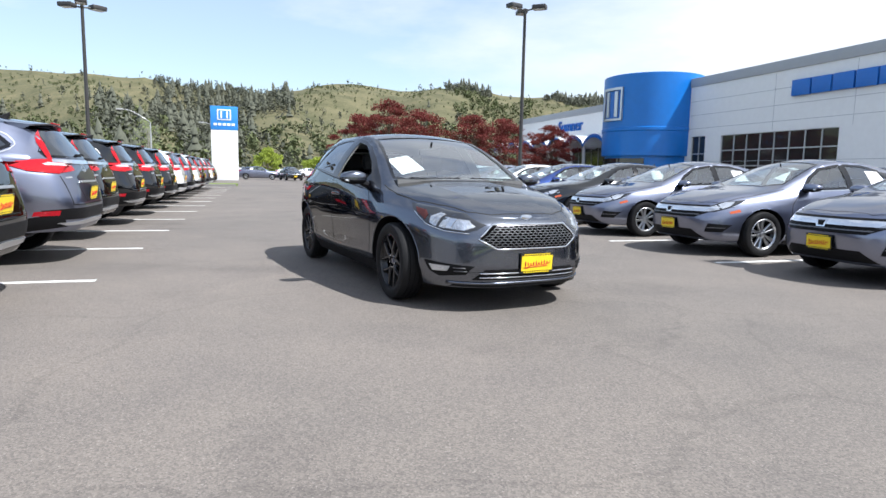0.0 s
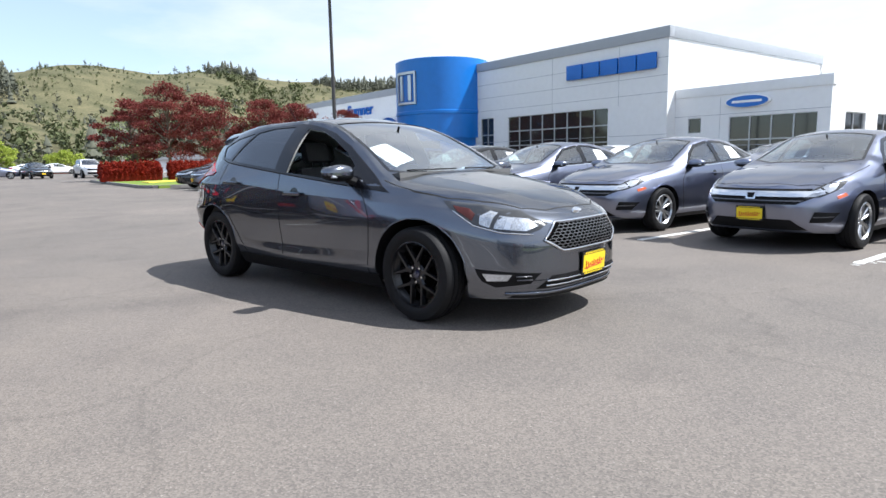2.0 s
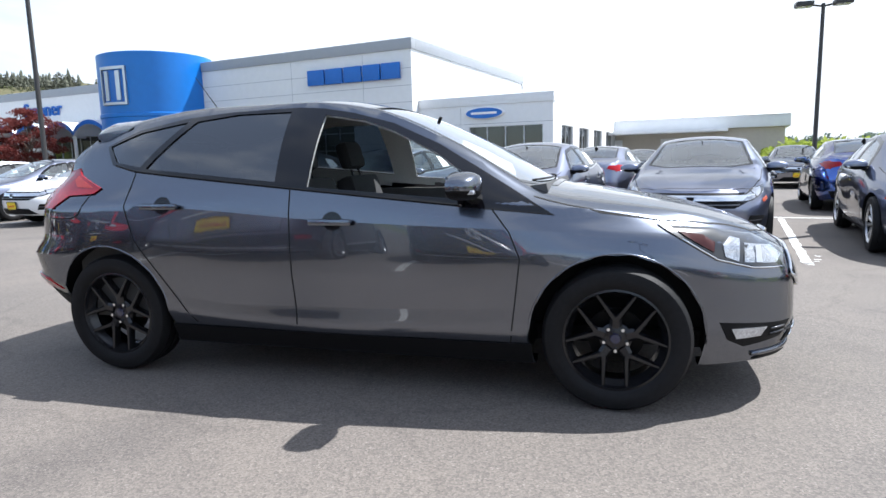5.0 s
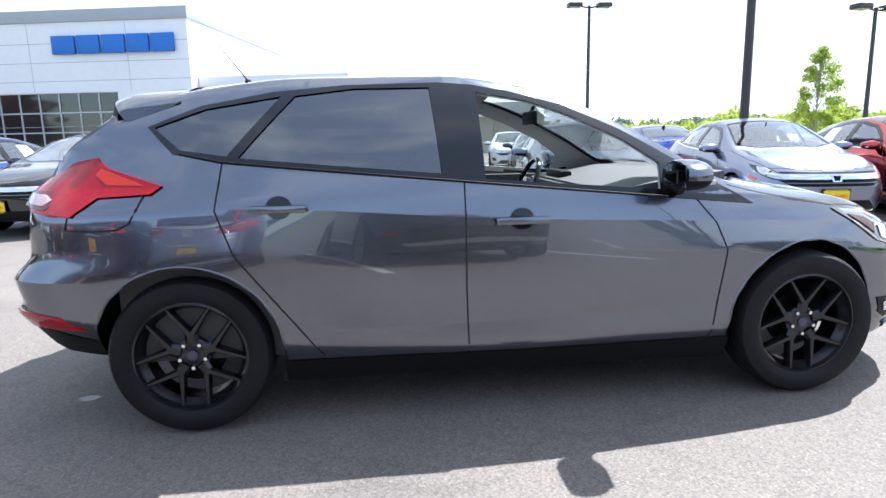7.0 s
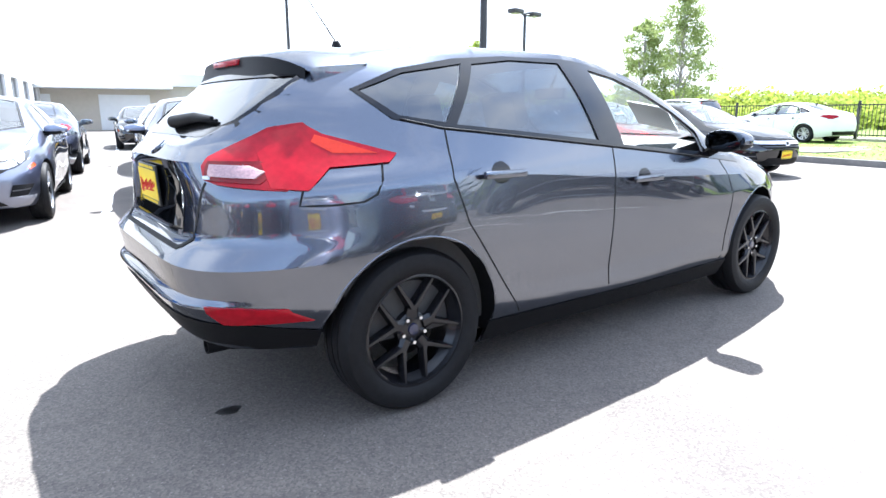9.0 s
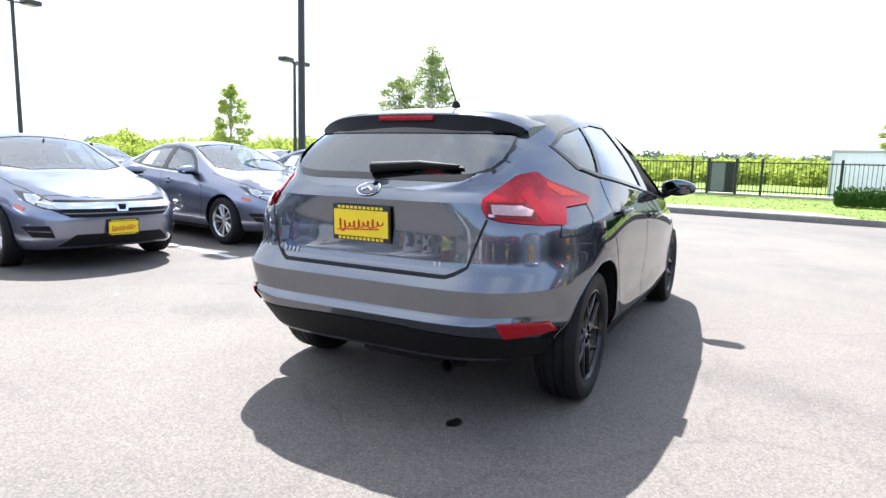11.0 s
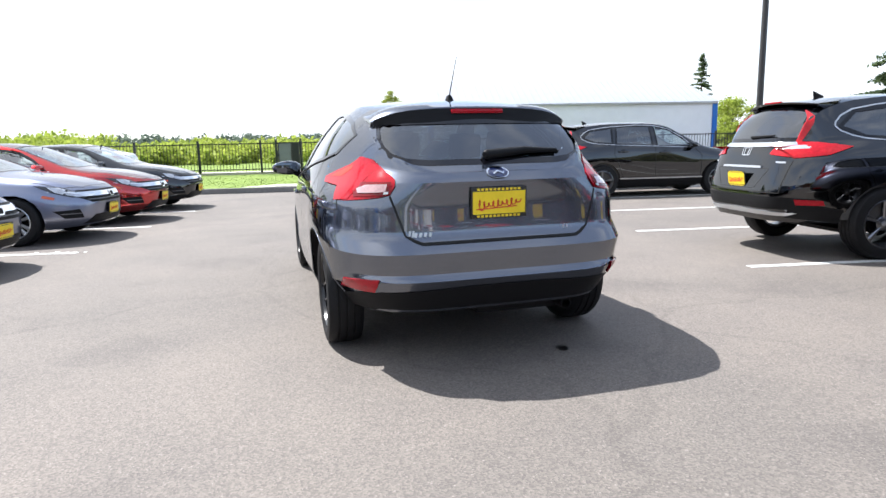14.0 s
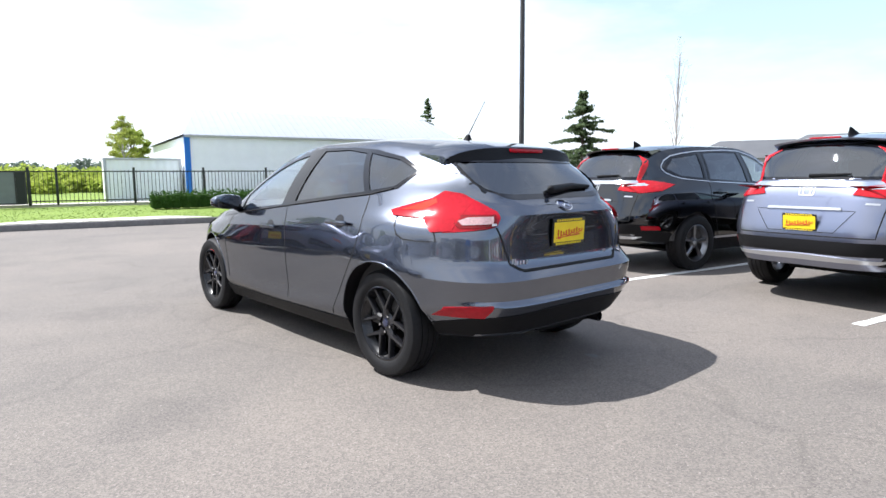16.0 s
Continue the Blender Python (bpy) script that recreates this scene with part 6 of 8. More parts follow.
def build_hatchback():
    car, tree = assemble(HATCH_SPEC, "hatchback_car", "dark grey metallic five-door hatchback with black wheels", "hatch_grey", pose(0, 0.018, 0, 0, 0, 0.1))
    # honeycomb of the grille
    bm = bmesh.new()
    r = 0.0275
    for j in range(9):
        z = 0.527 + j * 0.0196
        lim = 0.445 - abs(z - 0.59) * 1.05
        n = int(lim / (r * 1.75))
        for i in range(-n, n + 1):
            y = i * r * 1.75 + (r * 0.875 if j % 2 else 0)
            if abs(y) < lim - 0.014:
                seam(bm, [(y + r * 0.96 * math.cos(a), z + 0.0125 * math.sin(a)) for a in (math.pi / 6 + k * math.pi / 3 for k in range(7))], "x", 1, tree, width=0.0038, off=0.0145, step=0.03)
    part("grille_mesh", bm, "mesh_grey", car)
    part("grille_trim", trim_tube([(-0.462, 0.588), (-0.328, 0.513), (0.328, 0.513), (0.462, 0.588), (0.34, 0.70), (-0.34, 0.70)], "x", 1, tree, 0.0085, 0.009), "chrome", car, "chrome grille outline")
    for z in (0.288, 0.322):
        part("intake_bar", trim_tube([(-0.45, z), (0.45, z)], "x", 1, tree, 0.006, 0.012, False), "chrome", car, "chrome intake bar")
    part("lip_trim", trim_tube([(-0.64, 0.24), (0.64, 0.24)], "x", 1, tree, 0.012, 0.004, False), "hatch_grey", car)
    for s in (1, -1):
        part("headlamp_trim", trim_tube([(1.63, 0.783), (1.78, 0.690), (1.94, 0.645), (2.09, 0.629)], "y", s, tree, 0.0045, 0.006, False), "chrome", car, "chrome strip below the lamp")
        for hx in HATCH_SPEC["hubs"]:
            part("arch_lip", trim_tube([(hx + 0.391 * math.cos(a), 0.335 + 0.391 * math.sin(a)) for a in np.linspace(-0.02 * math.pi, 1.02 * math.pi, 30)], "y", s, tree, 0.005, -0.002, False, 0.2), "hatch_grey", car)
        for z in (0.335, 0.36):
            part("pocket_bar", trim_tube([(2.035, z), (2.105, z)], "y", s, tree, 0.004, 0.010, False), "mesh_grey", car)
        part("belt_trim", trim_tube([(-1.37, 1.163), (-1.20, 1.128), (0.66, 0.94)], "y", s, tree, 0.005, 0.003, False), "plastic", car)
    f = plate_part(car, pose(2.226, 0.03, 0.395, 0, 4, 0))
    plate_part(car, pose(-2.114, 0.01, 0.898, 0, 3, 180))
    # oval badge on the bonnet's nose
    part("brand_oval", recalc(lathe(bmesh.new(), [(0.0, 0.008), (0.05, 0.006), (0.058, -0.01)], 20)), "chrome", car, "", pose(2.105, 0, 0.755, 0, 0, -90) @ pose(0, 0, 0, 60, 0, 0) @ Matrix.Diagonal((1, 1, 0.45, 1)))
    # spoiler over the rear window
    bm = bmesh.new()
    g = []
    for k in range(25):
        y = -0.60 + 1.20 * k / 24
        q = (y / 0.60) ** 2
        xt, zt = -1.752 + 0.10 * q ** 2, 1.420 - 0.022 * q - 0.050 * q ** 3
        xr = -1.40
        zr = HATCH_SPEC["top"](xr) - 0.095 * q ** 1.5 + 0.004
        xm = -1.62
        zm = HATCH_SPEC["top"](xm) - 0.02 * q - 0.07 * q ** 4 + 0.008
        col = [(xr, y, zr), (xm, y, zm), (xt + 0.01, y, zt), (xt, y, zt - 0.012), (xt + 0.02, y, zt - 0.04), (-1.68, y, zt - 0.075), (-1.55, y, zr - 0.09)]
        g.append([bm.verts.new(p) for p in col])
    for a, b in zip(g, g[1:]):
        for i in range(6):
            bm.faces.new((a[i], b[i], b[i + 1], a[i + 1]))
    bm.faces.new(g[0])
    bm.faces.new(g[-1][::-1])
    sp = part("roof_spoiler", recalc(bm), "hatch_grey", car)
    bm = bmesh.new()
    g = []
    for k in range(21):
        y = -0.585 + 1.17 * k / 20
        q = (y / 0.60) ** 2
        xt, zt = -1.752 + 0.10 * q ** 2, 1.420 - 0.022 * q - 0.050 * q ** 3
        k_ = 1 - q ** 5
        g.append([bm.verts.new(p) for p in ((xt - 0.001, y, zt - 0.008), (xt - 0.010 * k_, y, zt - 0.045), (xt - 0.030 * k_, y, zt - 0.072 - 0.014 * k_), (xt + 0.03, y, zt - 0.10))])
    for a, b in zip(g, g[1:]):
        for i in range(3):
            bm.faces.new((a[i], b[i], b[i + 1], a[i + 1]))
    part("spoiler_underside", recalc(bm), "plastic", sp)
    part("brake_lamp", boxes((-1.771, -1.74, -0.155, 0.155, 1.380, 1.404), bevel=0.006), "red_lens", sp, "high red brake lamp")
    bm = rod(bmesh.new(), (-1.22, 0, 1.48), (-1.225, 0, 1.525), 0.035, 0.014, 10)
    a = part("antenna", bm, "plastic", car)
    part("badge_script", seam(bmesh.new(), [(0.034 * math.sin(k * 1.05), 1.056 + 0.008 * math.cos(k * 2.6)) for k in range(-2, 3)], "x", -1, tree, width=0.006, off=0.016, step=0.02), "chrome", car, "plain chrome script bar")
    part("antenna_mast", rod(bmesh.new(), (-1.225, 0, 1.52), (-1.39, 0, 1.74), 0.004, 0.002, 6), "plastic", a)
    bm = rod(bmesh.new(), (-1.992, 0.035, 1.148), (-1.968, -0.20, 1.168), 0.027, 0.020, 10)
    rod(bm, (-1.968, -0.20, 1.168), (-1.962, -0.40, 1.166), 0.020, 0.008, 10)
    rod(bm, (-2.002, 0.045, 1.146), (-1.992, 0.030, 1.148), 0.018, 0.027, 10)
    rod(bm, (-1.956, -0.05, 1.156), (-1.950, -0.42, 1.158), 0.008, 0.006, 6)
    part("rear_wiper", bm, "plastic", car)
    for s in (0.1, -0.52):
        part("wiper", loop_tube(bmesh.new(), [(1.0 - 0.22 * y * y, y, HATCH_SPEC["top"](1.0 - 0.05 * y * y) + 0.010 - 0.03 * y * y) for y in np.linspace(s, s + 0.5, 6)], 0.006), "plastic", car)
    part("paper_sheet", patch([(0.60, -0.62), (0.86, -0.56), (0.80, -0.30), (0.55, -0.38)], "z", 1, tree, off=-0.008, depth=0.0), "paper", car, "white paper sheet inside the windscreen")
    bm = lathe(bmesh.new(), [(0.028, 0.0), (0.032, 0.0), (0.032, -0.18), (0.028, -0.18)], 16)
    part("exhaust_tip", recalc(bm), "plastic", car, "", pose(-2.06, -0.42, 0.29, 0, 0, 90))
    part("silencer", boxes((-1.98, -1.78, -0.46, 0.1, 0.25, 0.37), bevel=0.04), "plastic", car)
    return car


build_hatchback()

# -- compact saloon --
SALOON_SPEC = {
    "mid": 0.0, "flat": 0.25, "sub": [2, 4, 5, 6, 4], "half": 0.885, "belt": 0.95,
    "rows": [
        row(2.02, -2.20, 4.2, 5, [(2.1, 0.70), (-2.1, 0.70)], [(2.1, 0.215), (-2.1, 0.25)]),
        row(2.165, -2.30, 4.0, 5, [(2.1, 0.83), (0, 0.80), (-2.1, 0.80)], [(2.2, 0.235), (1.7, 0.205), (0, 0.18), (-1.6, 0.20), (-2.3, 0.28)]),
        row(2.235, -2.355, 3.8, 5, [(2.1, 0.905), (1.3, 0.895), (0, 0.875), (-2.1, 0.87)], [(2.2, 0.345), (0, 0.33), (-2.3, 0.42)]),
        row(2.27, -2.37, 3.5, 5, [(2.1, 0.91), (1.3, 0.91), (0, 0.89), (-1.3, 0.905), (-2.1, 0.88)], [(2.2, 0.535), (1.3, 0.64), (0, 0.58), (-1.3, 0.66), (-2.3, 0.62)]),
        row(2.245, -2.32, 3.1, 5, [(2.1, 0.87), (1.3, 0.875), (0, 0.885), (-1.3, 0.875), (-2.2, 0.83)], [(2.2, 0.665), (1.9, 0.725), (1.5, 0.795), (0.8, 0.82), (0, 0.83), (-1.2, 0.88), (-2.3, 0.88)]),
        row(2.18, -2.27, 3.0, 4.5, [(2.1, 0.77), (1.5, 0.78), (1.0, 0.81), (0.4, 0.845), (-0.6, 0.835), (-1.3, 0.80), (-2.2, 0.76)], [(2.17, 0.735), (1.9, 0.80), (1.6, 0.855), (1.1, 0.90), (0.6, 0.925), (0, 0.95), (-0.8, 0.99), (-1.5, 1.02), (-2.1, 1.03), (-2.27, 0.98)]),
    ],
    "top": curve([(2.18, 0.738), (2.0, 0.80), (1.6, 0.885), (1.2, 0.95), (1.05, 0.985), (0.6, 1.19), (0.15, 1.36), (-0.25, 1.416), (-0.7, 1.405), (-1.1, 1.35), (-1.6, 1.20), (-1.95, 1.075), (-2.2, 1.06), (-2.27, 0.985)]),
    "rail_y": curve([(2.1, 0.60), (1.3, 0.65), (1.05, 0.70), (0.6, 0.65), (0.1, 0.56), (-0.5, 0.555), (-1.1, 0.54), (-1.6, 0.58), (-2.0, 0.66), (-2.27, 0.64)]),
    "rail_z": curve([(2.1, 0.755), (1.6, 0.872), (1.1, 0.94), (0.6, 1.115), (0.1, 1.31), (-0.3, 1.36), (-0.7, 1.35), (-1.1, 1.285), (-1.6, 1.135), (-2.0, 1.05), (-2.27, 0.983)]),
    "bow": curve([(2.1, 0.0), (1.0, 0.004), (0.2, 0.018), (-1.2, 0.018), (-1.8, 0.0), (-2.3, 0.0)]),
    "ridge": (curve([(-3, 0.667), (0.9, 0.667), (1.1, 0.62), (1.6, 0.58), (2.1, 0.52)]), curve([(-3, 0), (1.02, 0), (1.25, 0.010), (1.7, 0.014), (2.0, 0.008), (2.16, 0)])),
    "hubs": (1.35, -1.35), "hub_z": 0.325, "arch_r": 0.36,
    "panes": [[(-0.16, 0.985), (0.68, 0.95), (0.45, 1.12), (0.20, 1.25), (-0.18, 1.318)],
              [(-1.10, 1.03), (-0.24, 0.99), (-0.26, 1.32), (-0.62, 1.31), (-0.92, 1.245)],
              [(-1.42, 1.075), (-1.16, 1.04), (-0.98, 1.225), (-1.15, 1.18)]],
    "pane_mat": ["screen_glass", "screen_glass", "tint_glass"], "pane_label": "side window pane",
    "screen": [(1.02, -0.38), (1.02, 0.38), (0.86, 0.63), (0.12, 0.50), (0.12, -0.50), (0.86, -0.63)],
    "back": [(-0.95, -0.46), (-0.95, 0.46), (-1.70, 0.54), (-1.74, 0.30), (-1.74, -0.30), (-1.70, -0.54)], "back_axis": "z", "back_mat": "tint_glass",
    "side": [
        ("headlamp", "lamp_dark", [(1.60, 0.80), (1.80, 0.700), (2.02, 0.628), (2.14, 0.612), (2.165, 0.655), (1.88, 0.765)], 0.008, 0.02, "slim dark headlamp with clear lens"),
        ("headlamp_reflector", "headlamp_bright", [(1.74, 0.775), (1.84, 0.70), (1.93, 0.668), (1.945, 0.728), (1.86, 0.762)], 0.012, 0.01, "clear lamp lens"),
        ("headlamp_reflector", "headlamp_bright", [(1.965, 0.72), (1.955, 0.662), (2.06, 0.632), (2.12, 0.628), (2.13, 0.662)], 0.012, 0.01, "clear lamp lens"),
        ("side_marker", "amber", [(1.70, 0.635), (1.84, 0.60), (1.85, 0.632), (1.72, 0.668)], 0.006, 0.01, "amber side marker"),
        ("tail_lamp", "red_lens", [(-1.78, 0.93), (-2.05, 0.86), (-2.20, 0.83), (-2.25, 0.93), (-2.05, 0.985)], 0.010, 0.02, "red C-shaped tail lamp"),
        ("sill", "plastic", [(-0.98, 0.185), (0.98, 0.185), (0.98, 0.235), (-0.98, 0.235)], 0.005, 0.02, ""),
        ("pillar_trim", "gloss_black", [(-0.24, 0.985), (-0.16, 0.985), (-0.18, 1.318), (-0.26, 1.32)], 0.002, 0.0, ""),
    ],
    "front": [
        ("bonnet_slit", "plastic", [(-0.58, 0.694), (0.58, 0.694), (0.55, 0.717), (-0.55, 0.717)], 0.004, 0.0, "", False),
        ("grille", "plastic", [(-0.60, 0.622), (-0.46, 0.545), (0.46, 0.545), (0.60, 0.622), (0.58, 0.645), (-0.58, 0.645)], 0.004, 0.01, "black upper grille", False),
        ("chrome_wing", "bright_bar", [(-0.54, 0.630), (0.54, 0.630), (0.60, 0.692), (-0.60, 0.692)], 0.014, 0.02, "broad chrome grille bar", False),
        ("chrome_wing", "bright_bar", [(0.58, 0.668), (0.74, 0.702), (0.76, 0.718), (0.60, 0.692)], 0.014, 0.02, "chrome strip over the headlamp", True),
        ("grille_bar", "mesh_grey", [(-0.50, 0.580), (0.50, 0.580), (0.52, 0.592), (-0.52, 0.592)], 0.010, 0.008, "", False),
        ("brand_badge", "chrome", [(-0.052, 0.600), (0.052, 0.600), (0.066, 0.687), (-0.066, 0.687)], 0.024, 0.02, "silver square badge", False),
        ("badge_field", "plastic", [(-0.030, 0.616), (0.030, 0.616), (0.042, 0.672), (-0.042, 0.672)], 0.027, 0.0, "", False),
        ("lower_grille", "plastic", [(-0.56, 0.255), (0.56, 0.255), (0.42, 0.375), (-0.42, 0.375)], 0.004, 0.01, "black lower intake", False),
        ("corner_intake", "plastic", [(0.58, 0.345), (0.72, 0.345), (0.775, 0.45), (0.62, 0.465)], 0.006, 0.01, "black corner pocket", True),
        ("intake_blade", "mesh_grey", [(0.61, 0.40), (0.74, 0.40), (0.745, 0.412), (0.61, 0.412)], 0.013, 0.008, "", True),
    ],
    "rear": [
        ("tail_lamp", "red_lens", [(0.46, 0.90), (0.72, 0.83), (0.74, 0.97), (0.50, 0.965)], 0.010, 0.02, "red tail lamp", True),
        ("bumper_lower", "plastic", [(-0.60, 0.29), (0.60, 0.29), (0.66, 0.42), (-0.66, 0.42)], 0.005, 0.01, "", False),
    ],
    "lines": [
        ("door_gap", "seam", [(-1.14, 1.03), (-1.16, 0.86), (-1.05, 0.66), (-0.86, 0.30)], "y", (1, -1), 0.009),
        ("door_gap", "seam", [(-0.22, 0.98), (-0.20, 0.28)], "y", (1, -1), 0.009),
        ("door_gap", "seam", [(0.72, 0.93), (0.90, 0.75), (0.92, 0.60), (0.86, 0.28)], "y", (1, -1), 0.009),
        ("bonnet_gap", "seam", [(0.95, 0.74), (1.5, 0.72), (1.9, 0.63), (2.08, 0.42), (2.12, 0.0), (2.08, -0.42), (1.9, -0.63), (1.5, -0.72), (0.95, -0.74)], "z", (1,), 0.008),
        ("window_trim", "chrome", [(-1.40, 1.055), (-0.6, 0.985), (0.0, 0.955), (0.75, 0.925)], "y", (1, -1), 0.014),
    ],
    "handles": [(-0.93, 0.86), (0.02, 0.815)], "mirror": (0.62, 0.93, 0.985),
    "wheel_y": 0.765, "tyre_r": 0.318, "tyre_w": 0.215, "rim_r": 0.215, "rim_mat": "rim_alloy", "spokes": 10, "wheel_label": "silver and black alloy wheel", "cap": "satin", "style": "blade",
    "cabin": ((0.0, -0.85), 0.26, 0.94, 0.66, 0.82, 1.37, -1.60),
}


def build_saloon():
    car, tree = assemble(SALOON_SPEC, "saloon_car", "steel grey compact saloon with yellow dealer plate", "steel", None, "saloons for sale")
    plate_part(car, pose(2.284, 0, 0.435, 0, 4, 0))
    part("shark_fin", rod(bmesh.new(), (-1.15, 0, 1.32), (-1.20, 0, 1.40), 0.05, 0.006, 8), "plastic", car)
    part("dealer_sticker", patch([(-0.95, 1.05), (-0.62, 1.035), (-0.62, 1.24), (-0.88, 1.235)], "y", 1, tree, off=-0.002, depth=0.0), "paper", car, "white window sticker")
    part("dealer_sticker", patch([(-0.95, 1.05), (-0.62, 1.035), (-0.62, 1.24), (-0.88, 1.235)], "y", -1, tree, off=-0.002, depth=0.0), "paper", car, "white window sticker")
    return car


